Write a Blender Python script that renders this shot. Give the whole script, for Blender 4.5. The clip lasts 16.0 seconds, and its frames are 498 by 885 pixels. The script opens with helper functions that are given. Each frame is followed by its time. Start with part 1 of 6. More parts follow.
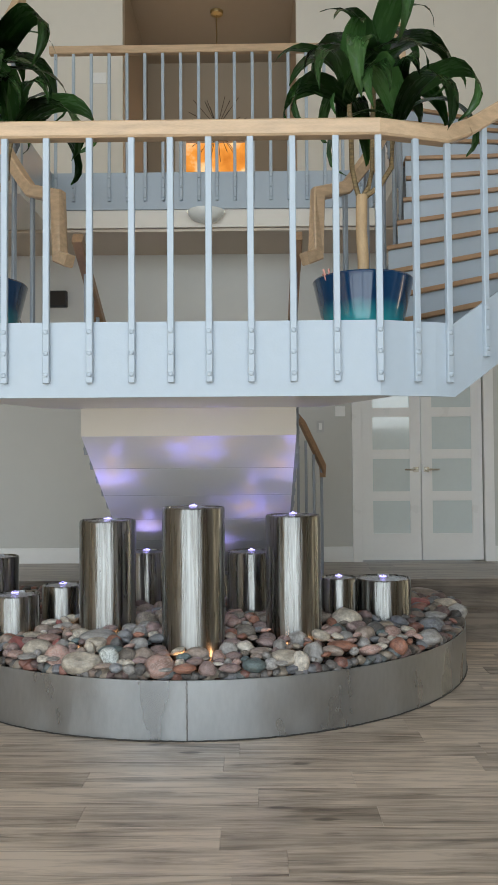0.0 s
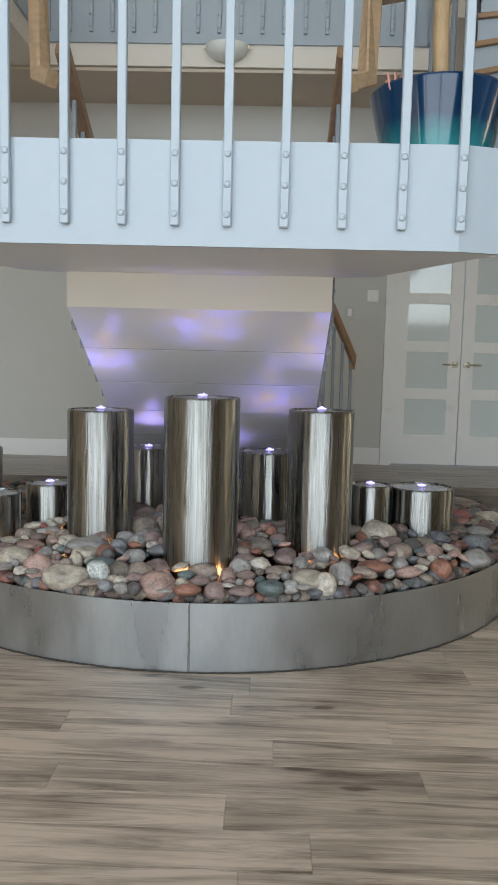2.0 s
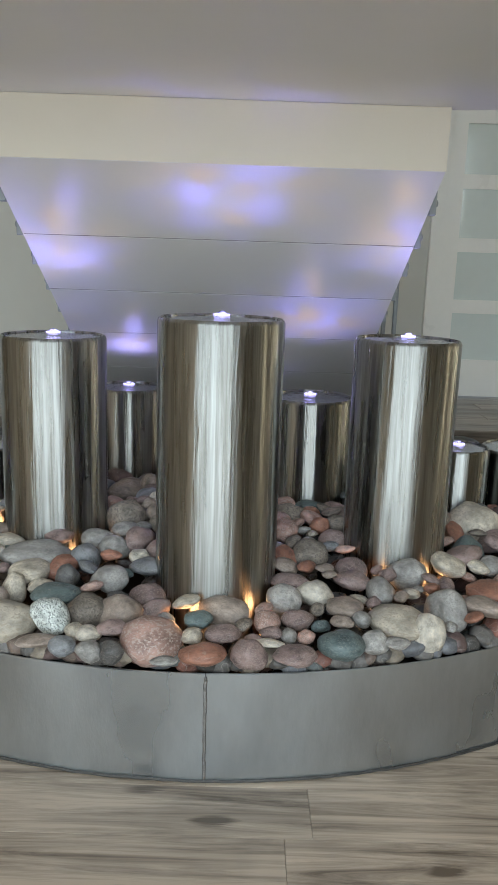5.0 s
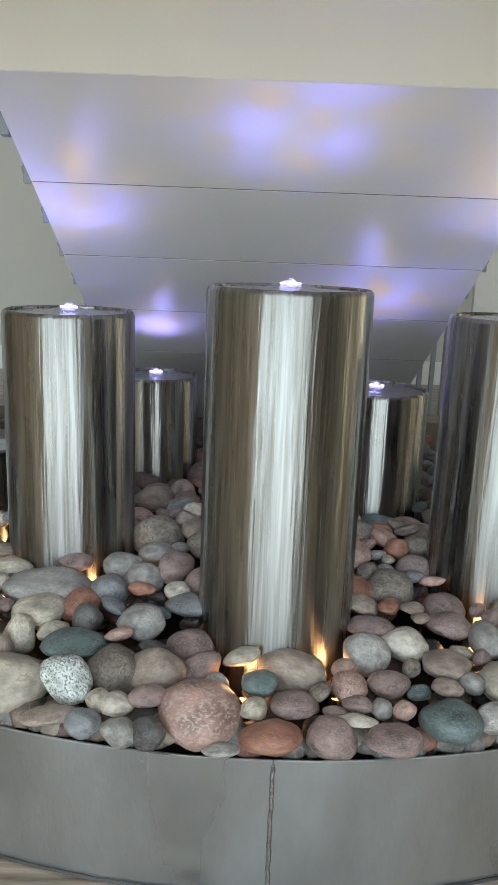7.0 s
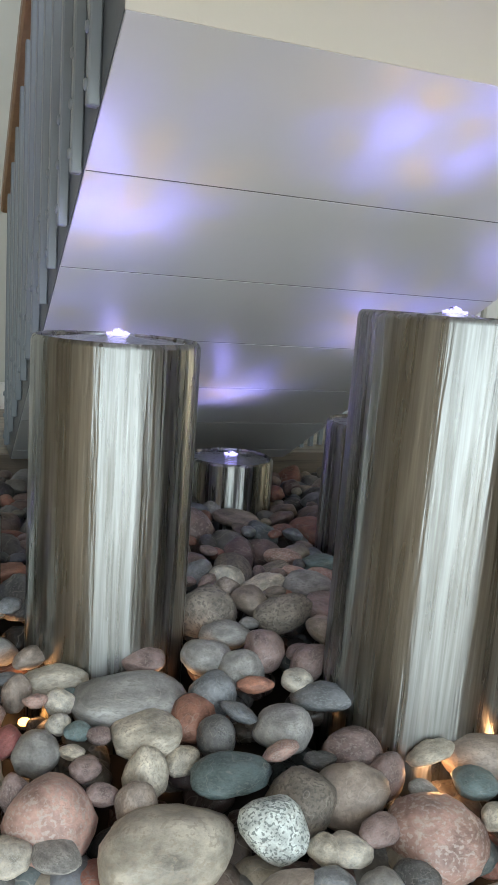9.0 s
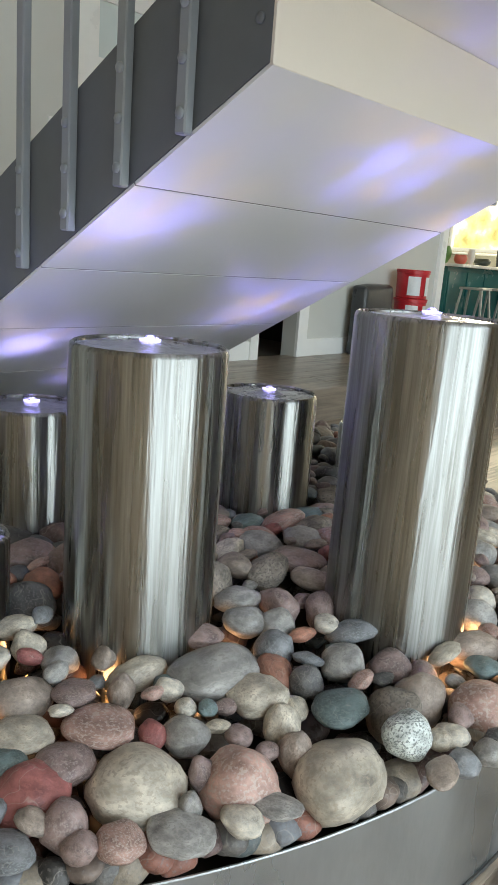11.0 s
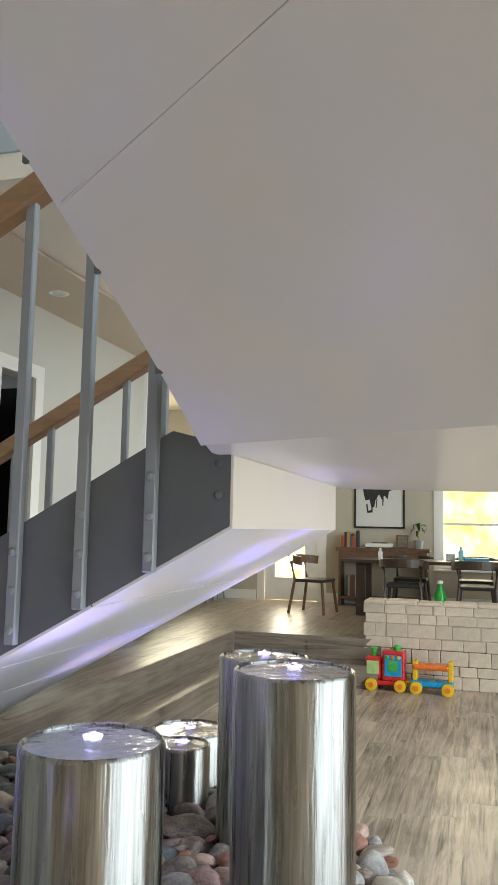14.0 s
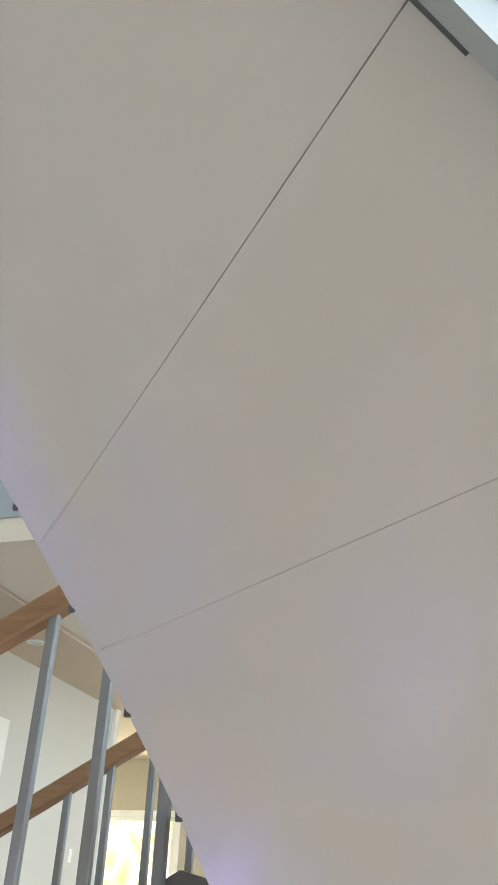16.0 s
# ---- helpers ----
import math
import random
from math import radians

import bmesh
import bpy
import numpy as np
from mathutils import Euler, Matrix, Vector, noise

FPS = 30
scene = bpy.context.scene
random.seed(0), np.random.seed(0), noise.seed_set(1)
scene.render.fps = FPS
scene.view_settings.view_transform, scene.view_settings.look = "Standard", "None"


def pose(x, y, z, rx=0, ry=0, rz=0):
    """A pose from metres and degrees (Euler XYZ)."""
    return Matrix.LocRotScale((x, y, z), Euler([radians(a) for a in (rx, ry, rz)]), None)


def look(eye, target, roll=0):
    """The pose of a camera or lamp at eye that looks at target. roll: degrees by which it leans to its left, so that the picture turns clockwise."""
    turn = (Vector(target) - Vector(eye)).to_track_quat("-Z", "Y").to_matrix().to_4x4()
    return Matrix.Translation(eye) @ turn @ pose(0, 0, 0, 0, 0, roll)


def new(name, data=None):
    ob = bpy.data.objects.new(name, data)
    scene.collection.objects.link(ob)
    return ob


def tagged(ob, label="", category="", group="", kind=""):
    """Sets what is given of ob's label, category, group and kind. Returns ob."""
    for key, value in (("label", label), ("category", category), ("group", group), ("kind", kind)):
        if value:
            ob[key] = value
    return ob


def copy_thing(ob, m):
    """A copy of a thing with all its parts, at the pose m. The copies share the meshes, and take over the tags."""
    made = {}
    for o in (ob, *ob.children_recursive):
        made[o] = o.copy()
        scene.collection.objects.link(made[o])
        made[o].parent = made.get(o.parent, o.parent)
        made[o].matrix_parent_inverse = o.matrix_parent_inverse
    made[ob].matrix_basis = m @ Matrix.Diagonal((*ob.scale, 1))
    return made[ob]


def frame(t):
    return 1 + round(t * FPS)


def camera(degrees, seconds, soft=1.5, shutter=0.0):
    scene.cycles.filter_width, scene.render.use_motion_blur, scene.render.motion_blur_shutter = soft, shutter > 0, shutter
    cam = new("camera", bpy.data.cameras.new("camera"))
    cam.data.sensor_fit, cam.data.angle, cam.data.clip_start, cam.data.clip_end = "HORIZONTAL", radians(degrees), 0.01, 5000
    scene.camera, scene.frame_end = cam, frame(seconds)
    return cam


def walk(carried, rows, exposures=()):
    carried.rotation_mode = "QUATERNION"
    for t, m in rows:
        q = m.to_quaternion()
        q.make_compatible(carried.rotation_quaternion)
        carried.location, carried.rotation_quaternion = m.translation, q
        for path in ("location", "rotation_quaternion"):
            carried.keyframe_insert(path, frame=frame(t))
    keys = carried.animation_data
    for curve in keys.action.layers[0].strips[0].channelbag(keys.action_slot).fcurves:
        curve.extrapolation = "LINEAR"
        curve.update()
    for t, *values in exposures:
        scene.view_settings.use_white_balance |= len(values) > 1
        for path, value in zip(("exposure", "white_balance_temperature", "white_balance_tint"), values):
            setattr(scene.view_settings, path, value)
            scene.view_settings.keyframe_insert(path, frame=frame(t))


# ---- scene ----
cam = camera(35.8, 16.0)
PATH = [
    (0, (0.148, 0.099, 1.426), (0.127, 2.098, 1.486), -0.4),
    (0.5, (0.152, 0.234, 1.403), (0.128, 2.234, 1.401), -0.6),
    (1, (0.196, 0.414, 1.393), (0.109, 2.411, 1.338), -1.7),
    (1.5, (0.164, 0.633, 1.369), (0.058, 2.626, 1.244), -0.4),
    (2, (0.1, 0.882, 1.367), (0.048, 2.87, 1.156), 1.4),
    (2.5, (0.11, 1.175, 1.358), (0.049, 3.153, 1.074), 2.5),
    (3, (0.095, 1.406, 1.346), (-0.025, 3.376, 1.026), 2.4),
    (3.5, (-0.037, 1.636, 1.364), (-0.098, 3.601, 1.001), 1.9),
    (4, (-0.11, 1.856, 1.349), (-0.093, 3.819, 0.966), 2.1),
    (4.2, (-0.112, 1.966, 1.343), (-0.1, 3.924, 0.935), 1.7),
    (6.3, (-0.23, 2.718, 1.289), (-0.205, 4.666, 0.835), 2.5),
    (6.5, (-0.219, 2.764, 1.268), (-0.23, 4.713, 0.817), 1.9),
    (7, (-0.298, 2.833, 1.264), (-0.296, 4.774, 0.783), 2.2),
    (7.5, (-0.504, 2.897, 1.289), (-0.322, 4.83, 0.807), 1.8),
    (8, (-0.725, 2.977, 1.216), (-0.32, 4.897, 0.831), 2.9),
    (8.5, (-0.92, 3.141, 1.192), (-0.369, 5.03, 0.832), 4.1),
    (10.8, (-1.8, 3.596, 1.297), (-0.379, 4.914, 0.805), 4.3),
    (11, (-1.881, 3.617, 1.297), (-0.413, 4.892, 0.827), 4.5),
    (11.5, (-2.018, 3.661, 1.307), (-0.484, 4.865, 0.863), 5.0),
    (12, (-2.143, 3.788, 1.295), (-0.493, 4.836, 0.871), 4.0),
    (12.5, (-2.299, 3.95, 1.288), (-0.537, 4.811, 0.898), 3.3),
    (12.6, (-2.344, 3.966, 1.284), (-0.572, 4.798, 0.871), 2.9),
    (13, (-2.458, 4.017, 1.347), (-0.627, 4.702, 0.925), 2.1),
    (13.5, (-2.517, 3.99, 1.462), (-0.623, 4.604, 1.274), 1.7),
    (14, (-2.482, 3.985, 1.602), (-0.58, 4.565, 1.821), 1.1),
    (14.2, (-2.464, 3.966, 1.639), (-0.579, 4.534, 1.989), 1.2),
    (14.5, (-2.486, 3.97, 1.681), (-0.619, 4.488, 2.176), 1.2),
    (15, (-2.544, 3.967, 1.736), (-0.731, 4.454, 2.426), 1.5),
    (15.5, (-2.593, 3.982, 1.773), (-0.861, 4.471, 2.646), 2.1),
    (15.8, (-2.663, 4.027, 1.762), (-0.972, 4.486, 2.726), 2.5),
    (16, (-2.66, 4.056, 1.776), (-0.995, 4.508, 2.788), 2.2),
]
walk(cam, [(t, look(eye, target, roll)) for t, eye, target, roll in PATH],
     exposures=[(0.0, 0.2, 6500, 10), (2.0, 0.22, 6500, 10), (4.0, 0.33, 6400, 7.2), (6.5, 0.47, 6400, 5), (8.5, 0.56, 6400, 5), (11.0, 0.72, 6400, 5), (12.0, 0.74, 6400, 5), (13.0, 0.75, 6325, 5.1), (13.5, 0.8, 6400, 7.2), (14.0, 1.02, 6400, 7.2), (14.5, 1.12, 6375, 6.5), (15.0, 1.33, 6375, 6.5), (15.5, 1.38, 6375, 6.5), (16.0, 1.43, 6375, 6.5)])


# ---- world, daylight and lamps ----
world = bpy.data.worlds.new("sky_world")
scene.world = world
world.use_nodes = True
wn = world.node_tree
sky = wn.nodes.new("ShaderNodeTexSky")
sky.sky_type, sky.sun_disc = "NISHITA", False
sky.sun_elevation, sky.sun_rotation = radians(58), radians(163)
wn.nodes["Background"].inputs["Strength"].default_value = 0.10
wn.links.new(sky.outputs[0], wn.nodes["Background"].inputs["Color"])

sun = new("sun", bpy.data.lights.new("sun", "SUN"))
sun.data.energy, sun.data.angle, sun.data.color = 2.2, radians(0.6), (1, 0.93, 0.84)
sun.matrix_world = look((2, -6.5, 11), (0, 0, 0))


def area_lamp(name, eye, target, width, height, watts, colour):
    lamp = new(name, bpy.data.lights.new(name, "AREA"))
    lamp.data.shape, lamp.data.size, lamp.data.size_y = "RECTANGLE", width, height
    lamp.data.energy, lamp.data.color = watts, colour
    lamp.matrix_world = look(eye, target)
    return lamp


def spot_lamp(name, eye, target, watts, colour, cone, blend=0.6, size=0.03):
    lamp = new(name, bpy.data.lights.new(name, "SPOT"))
    lamp.data.energy, lamp.data.color, lamp.data.spot_size = watts, colour, radians(cone)
    lamp.data.spot_blend, lamp.data.shadow_soft_size = blend, size
    lamp.matrix_world = look(eye, target)
    return lamp


def rippled(lamp, seed):
    """Breaks a lamp's beam up as moving water does: violet patches, pale gaps and a few peach-coloured fringes."""
    lamp.data.use_nodes = True
    n, l = lamp.data.node_tree.nodes, lamp.data.node_tree.links
    em = n["Emission"]
    tc, mp, no, ramp = (n.new("ShaderNode" + k) for k in ("TexCoord", "Mapping", "TexNoise", "ValToRGB"))
    mp.inputs["Location"].default_value = (seed * 3.1, seed * 1.7, seed * 0.9)
    no.inputs["Scale"].default_value, no.inputs["Detail"].default_value = 3.4, 6
    no.inputs["Distortion"].default_value = 0.6
    l.new(tc.outputs["Normal"], mp.inputs["Vector"])
    l.new(mp.outputs[0], no.inputs["Vector"])
    e = ramp.color_ramp.elements
    e[0].position, e[0].color = 0.36, (0.50, 0.30, 0.20, 1)
    e[1].position, e[1].color = 0.74, (0.48, 0.42, 1.5, 1)
    mid = e.new(0.46)
    mid.color = (0.20, 0.18, 0.30, 1)
    mid = e.new(0.56)
    mid.color = (0.37, 0.32, 1.05, 1)
    l.new(no.outputs["Fac"], ramp.inputs[0])
    l.new(ramp.outputs[0], em.inputs["Color"])
    em.inputs["Strength"].default_value = 1.0


def point_lamp(name, eye, watts, colour, size=0.02):
    lamp = new(name, bpy.data.lights.new(name, "POINT"))
    lamp.data.energy, lamp.data.color, lamp.data.shadow_soft_size = watts, colour, size
    lamp.location = eye
    return lamp


# tall entrance windows behind the first standpoint, and the windows of dining room and kitchen
for wx, ww, wz, wh in ((-4.6, 2.5, 3.3, 6.4), (-1.75, 2.7, 3.3, 6.4), (1.15, 2.7, 3.3, 6.4), (3.4, 1.35, 4.4, 4.2)):
    area_lamp("window_daylight", (wx, -2.62, wz), (wx, 4, wz), ww, wh, 8.1 * ww * wh, (0.86, 0.95, 1.0))
area_lamp("dining_daylight", (9.52, 4.17, 1.9), (0, 4.1, 1.5), 0.8, 1.6, 13, (1.0, 0.88, 0.66))
area_lamp("kitchen_daylight", (9.52, 9.03, 2.18), (5, 8.8, 1.4), 1.3, 1.0, 26, (1.0, 0.9, 0.68))
area_lamp("garden_door_daylight", (9.52, 6.95, 1.65), (3, 6.6, 0.8), 0.45, 1.5, 8, (1.0, 0.9, 0.74))
area_lamp("hall_window_daylight", (-0.4, 10.5, 5.35), (-0.4, 5, 5.0), 0.8, 1.0, 4, (1.0, 0.62, 0.28))

# ---- materials ----
MATS = {}


def material(name, colour, rough=0.5, metal=0.0, vary=0.12, scale=6.0, bump=0.0, bump_scale=60.0, stretch=(1, 1, 1), random_hue=0.0,
             random_value=0.0, emit=None, strength=0.0, rough_vary=0.1, spec=0.5, transmission=0.0, coat=0.0):
    """A principled material with slow stains, fine grain, relief and an optional change from piece to piece."""
    if name in MATS:
        return MATS[name]
    m = bpy.data.materials.new(name)
    m.use_nodes = True
    nt = m.node_tree
    n, l = nt.nodes, nt.links
    b = n["Principled BSDF"]
    b.inputs["Roughness"].default_value, b.inputs["Metallic"].default_value = rough, metal
    b.inputs["Specular IOR Level"].default_value = spec
    b.inputs["Transmission Weight"].default_value = transmission
    b.inputs["Coat Weight"].default_value = coat
    tc = n.new("ShaderNodeTexCoord")
    mp = n.new("ShaderNodeMapping")
    mp.inputs["Scale"].default_value = stretch
    l.new(tc.outputs["Object"], mp.inputs["Vector"])
    big = n.new("ShaderNodeTexNoise")
    big.inputs["Scale"].default_value, big.inputs["Detail"].default_value = scale, 5
    fine = n.new("ShaderNodeTexNoise")
    fine.inputs["Scale"].default_value, fine.inputs["Detail"].default_value = scale * 9, 3
    l.new(mp.outputs[0], big.inputs["Vector"])
    l.new(mp.outputs[0], fine.inputs["Vector"])
    mix = n.new("ShaderNodeMath")
    mix.operation = "MULTIPLY_ADD"
    mix.inputs[1].default_value = 0.4
    l.new(fine.outputs["Fac"], mix.inputs[0])
    l.new(big.outputs["Fac"], mix.inputs[2])
    ramp = n.new("ShaderNodeMapRange")
    ramp.inputs["From Min"].default_value, ramp.inputs["From Max"].default_value = 0.4, 1.0
    ramp.inputs["To Min"].default_value, ramp.inputs["To Max"].default_value = 1 - vary, 1 + vary
    l.new(mix.outputs[0], ramp.inputs["Value"])
    hsv = n.new("ShaderNodeHueSaturation")
    hsv.inputs["Color"].default_value = (*colour, 1)
    value = ramp.outputs[0]
    if random_value or random_hue:
        info = n.new("ShaderNodeObjectInfo")
        rr = n.new("ShaderNodeMapRange")
        rr.inputs["To Min"].default_value, rr.inputs["To Max"].default_value = 1 - random_value, 1 + random_value
        l.new(info.outputs["Random"], rr.inputs["Value"])
        mul = n.new("ShaderNodeMath")
        mul.operation = "MULTIPLY"
        l.new(value, mul.inputs[0])
        l.new(rr.outputs[0], mul.inputs[1])
        value = mul.outputs[0]
        if random_hue:
            hh = n.new("ShaderNodeMapRange")
            hh.inputs["To Min"].default_value, hh.inputs["To Max"].default_value = 0.5 - random_hue, 0.5 + random_hue
            l.new(info.outputs["Random"], hh.inputs["Value"])
            l.new(hh.outputs[0], hsv.inputs["Hue"])
    l.new(value, hsv.inputs["Value"])
    l.new(hsv.outputs[0], b.inputs["Base Color"])
    rv = n.new("ShaderNodeMapRange")
    rv.inputs["From Min"].default_value, rv.inputs["From Max"].default_value = 0.3, 0.7
    rv.inputs["To Min"].default_value, rv.inputs["To Max"].default_value = max(0, rough - rough_vary), min(1, rough + rough_vary)
    l.new(big.outputs["Fac"], rv.inputs["Value"])
    l.new(rv.outputs[0], b.inputs["Roughness"])
    if bump:
        grain = n.new("ShaderNodeTexNoise")
        grain.inputs["Scale"].default_value, grain.inputs["Detail"].default_value = bump_scale, 4
        l.new(mp.outputs[0], grain.inputs["Vector"])
        bp = n.new("ShaderNodeBump")
        bp.inputs["Strength"].default_value, bp.inputs["Distance"].default_value = bump, 0.01
        l.new(grain.outputs["Fac"], bp.inputs["Height"])
        l.new(bp.outputs[0], b.inputs["Normal"])
    if emit:
        b.inputs["Emission Color"].default_value = (*emit, 1)
        b.inputs["Emission Strength"].default_value = strength
    MATS[name] = m
    return m


def plank_material(name, dark, light, rough=0.32, grain=(0.62, 9.5, 5.0)):
    """Grey-brown wood planks: long grain, knots and streaks, shifted and toned from plank to plank."""
    m = bpy.data.materials.new(name)
    m.use_nodes = True
    n, l = m.node_tree.nodes, m.node_tree.links
    b = n["Principled BSDF"]
    tc, info = n.new("ShaderNodeTexCoord"), n.new("ShaderNodeObjectInfo")
    isl = n.new("ShaderNodeNewGeometry")
    both = n.new("ShaderNodeMath")
    both.operation = "ADD"
    l.new(info.outputs["Random"], both.inputs[0])
    l.new(isl.outputs["Random Per Island"], both.inputs[1])
    off = n.new("ShaderNodeVectorMath")
    off.operation = "MULTIPLY_ADD"
    off.inputs[1].default_value = (7.3, 3.1, 5.7)
    comb = n.new("ShaderNodeCombineXYZ")
    for k in range(3):
        l.new(both.outputs[0], comb.inputs[k])
    l.new(comb.outputs[0], off.inputs[0])
    l.new(tc.outputs["Object"], off.inputs[2])
    mp = n.new("ShaderNodeMapping")
    mp.inputs["Scale"].default_value = grain
    l.new(off.outputs[0], mp.inputs["Vector"])
    streak = n.new("ShaderNodeTexNoise")
    streak.inputs["Scale"].default_value, streak.inputs["Detail"].default_value = 2.2, 9
    streak.inputs["Roughness"].default_value, streak.inputs["Distortion"].default_value = 0.70, 0.8
    l.new(mp.outputs[0], streak.inputs["Vector"])
    cloud = n.new("ShaderNodeTexNoise")
    cloud.inputs["Scale"].default_value, cloud.inputs["Detail"].default_value = 2.2, 3
    l.new(off.outputs[0], cloud.inputs["Vector"])
    knotmap = n.new("ShaderNodeMapping")
    knotmap.inputs["Scale"].default_value = (1.5, 5.0, 1.0)
    l.new(off.outputs[0], knotmap.inputs["Vector"])
    knot = n.new("ShaderNodeTexVoronoi")
    knot.inputs["Scale"].default_value = 1.0
    l.new(knotmap.outputs[0], knot.inputs["Vector"])
    bent = n.new("ShaderNodeVectorMath")
    bent.operation = "MULTIPLY_ADD"
    bent.inputs[1].default_value = (0.35, 0.35, 0.0)
    l.new(streak.outputs["Color"], bent.inputs[0])
    l.new(knotmap.outputs[0], bent.inputs[2])
    l.new(bent.outputs[0], knot.inputs["Vector"])
    kr = n.new("ShaderNodeMapRange")
    kr.inputs["From Min"].default_value, kr.inputs["From Max"].default_value = 0.01, 0.11
    kr.inputs["To Min"].default_value, kr.inputs["To Max"].default_value = 0.40, 0.0
    l.new(knot.outputs["Distance"], kr.inputs["Value"])
    s1 = n.new("ShaderNodeMath")
    s1.operation = "MULTIPLY_ADD"
    s1.inputs[1].default_value = 0.42
    l.new(cloud.outputs["Fac"], s1.inputs[0])
    l.new(streak.outputs["Fac"], s1.inputs[2])
    s2 = n.new("ShaderNodeMath")
    s2.operation = "SUBTRACT"
    l.new(s1.outputs[0], s2.inputs[0])
    l.new(kr.outputs[0], s2.inputs[1])
    long = n.new("ShaderNodeMapping")
    long.inputs["Scale"].default_value = (grain[0] * 0.8, grain[1] * 2.2, grain[2] * 2.2)
    l.new(off.outputs[0], long.inputs["Vector"])
    crack = n.new("ShaderNodeTexNoise")
    crack.inputs["Scale"].default_value, crack.inputs["Detail"].default_value, crack.inputs["Distortion"].default_value = 1.1, 3, 0.6
    l.new(long.outputs[0], crack.inputs["Vector"])
    cr = n.new("ShaderNodeMapRange")
    cr.inputs["From Min"].default_value, cr.inputs["From Max"].default_value = 0.30, 0.38
    cr.inputs["To Min"].default_value, cr.inputs["To Max"].default_value = 0.10, 0.0
    l.new(crack.outputs["Fac"], cr.inputs["Value"])
    s3 = n.new("ShaderNodeMath")
    s3.operation = "SUBTRACT"
    l.new(s2.outputs[0], s3.inputs[0])
    l.new(cr.outputs[0], s3.inputs[1])
    s2 = s3
    ramp = n.new("ShaderNodeValToRGB")
    e = ramp.color_ramp.elements
    e[0].position, e[0].color = 0.49, (*dark, 1)
    e[1].position, e[1].color = 0.80, (*light, 1)
    l.new(s2.outputs[0], ramp.inputs[0])
    tone = n.new("ShaderNodeMapRange")
    tone.inputs["From Max"].default_value = 2.0
    tone.inputs["To Min"].default_value, tone.inputs["To Max"].default_value = 0.72, 1.28
    l.new(both.outputs[0], tone.inputs["Value"])
    hsv = n.new("ShaderNodeHueSaturation")
    l.new(tone.outputs[0], hsv.inputs["Value"])
    l.new(ramp.outputs[0], hsv.inputs["Color"])
    l.new(hsv.outputs[0], b.inputs["Base Color"])
    rr = n.new("ShaderNodeMapRange")
    rr.inputs["To Min"].default_value, rr.inputs["To Max"].default_value = rough + 0.12, rough - 0.06
    l.new(streak.outputs["Fac"], rr.inputs["Value"])
    l.new(rr.outputs[0], b.inputs["Roughness"])
    bp = n.new("ShaderNodeBump")
    bp.inputs["Strength"].default_value, bp.inputs["Distance"].default_value = 0.18, 0.004
    l.new(streak.outputs["Fac"], bp.inputs["Height"])
    l.new(bp.outputs[0], b.inputs["Normal"])
    return m


def wet_steel(name):
    """Stainless steel brushed round its girth, under a running film of water: tall soft reflections broken by upright streaks."""
    m = bpy.data.materials.new(name)
    m.use_nodes = True
    n, l = m.node_tree.nodes, m.node_tree.links
    b = n["Principled BSDF"]
    b.inputs["Metallic"].default_value = 1.0
    tc, info = n.new("ShaderNodeTexCoord"), n.new("ShaderNodeObjectInfo")
    add = n.new("ShaderNodeVectorMath")
    add.operation = "ADD"
    l.new(tc.outputs["Object"], add.inputs[0])
    l.new(info.outputs["Random"], add.inputs[1])
    heights = []
    for scale, along, detail in ((26, 1.3, 3), (110, 2.6, 4)):
        mp = n.new("ShaderNodeMapping")
        mp.inputs["Scale"].default_value = (scale, scale, along)
        l.new(add.outputs[0], mp.inputs["Vector"])
        streak = n.new("ShaderNodeTexNoise")
        streak.inputs["Scale"].default_value, streak.inputs["Detail"].default_value = 1.5, detail
        streak.inputs["Distortion"].default_value = 0.4
        l.new(mp.outputs[0], streak.inputs["Vector"])
        heights.append(streak.outputs["Fac"])
    ramp = n.new("ShaderNodeValToRGB")
    ramp.color_ramp.elements[0].position, ramp.color_ramp.elements[0].color = 0.3, (0.15, 0.142, 0.125, 1)
    ramp.color_ramp.elements[1].position, ramp.color_ramp.elements[1].color = 0.7, (0.46, 0.465, 0.45, 1)
    both = n.new("ShaderNodeMix")
    both.inputs["Factor"].default_value = 0.4
    l.new(heights[0], both.inputs["A"])
    l.new(heights[1], both.inputs["B"])
    l.new(both.outputs["Result"], ramp.inputs[0])
    l.new(ramp.outputs[0], b.inputs["Base Color"])
    rr = n.new("ShaderNodeMapRange")
    rr.inputs["To Min"].default_value, rr.inputs["To Max"].default_value = 0.20, 0.36
    l.new(heights[0], rr.inputs["Value"])
    l.new(rr.outputs[0], b.inputs["Roughness"])
    tan = n.new("ShaderNodeTangent")
    tan.direction_type, tan.axis = "RADIAL", "Z"
    l.new(tan.outputs[0], b.inputs["Tangent"])
    b.inputs["Anisotropic"].default_value, b.inputs["Anisotropic Rotation"].default_value = 1.0, 0.25
    normal = None
    for h, strength, deep in ((heights[0], 0.22, 0.008), (heights[1], 0.15, 0.0025)):
        bp = n.new("ShaderNodeBump")
        bp.inputs["Strength"].default_value, bp.inputs["Distance"].default_value = strength, deep
        l.new(h, bp.inputs["Height"])
        if normal:
            l.new(normal, bp.inputs["Normal"])
        normal = bp.outputs[0]
    l.new(normal, b.inputs["Normal"])
    return m


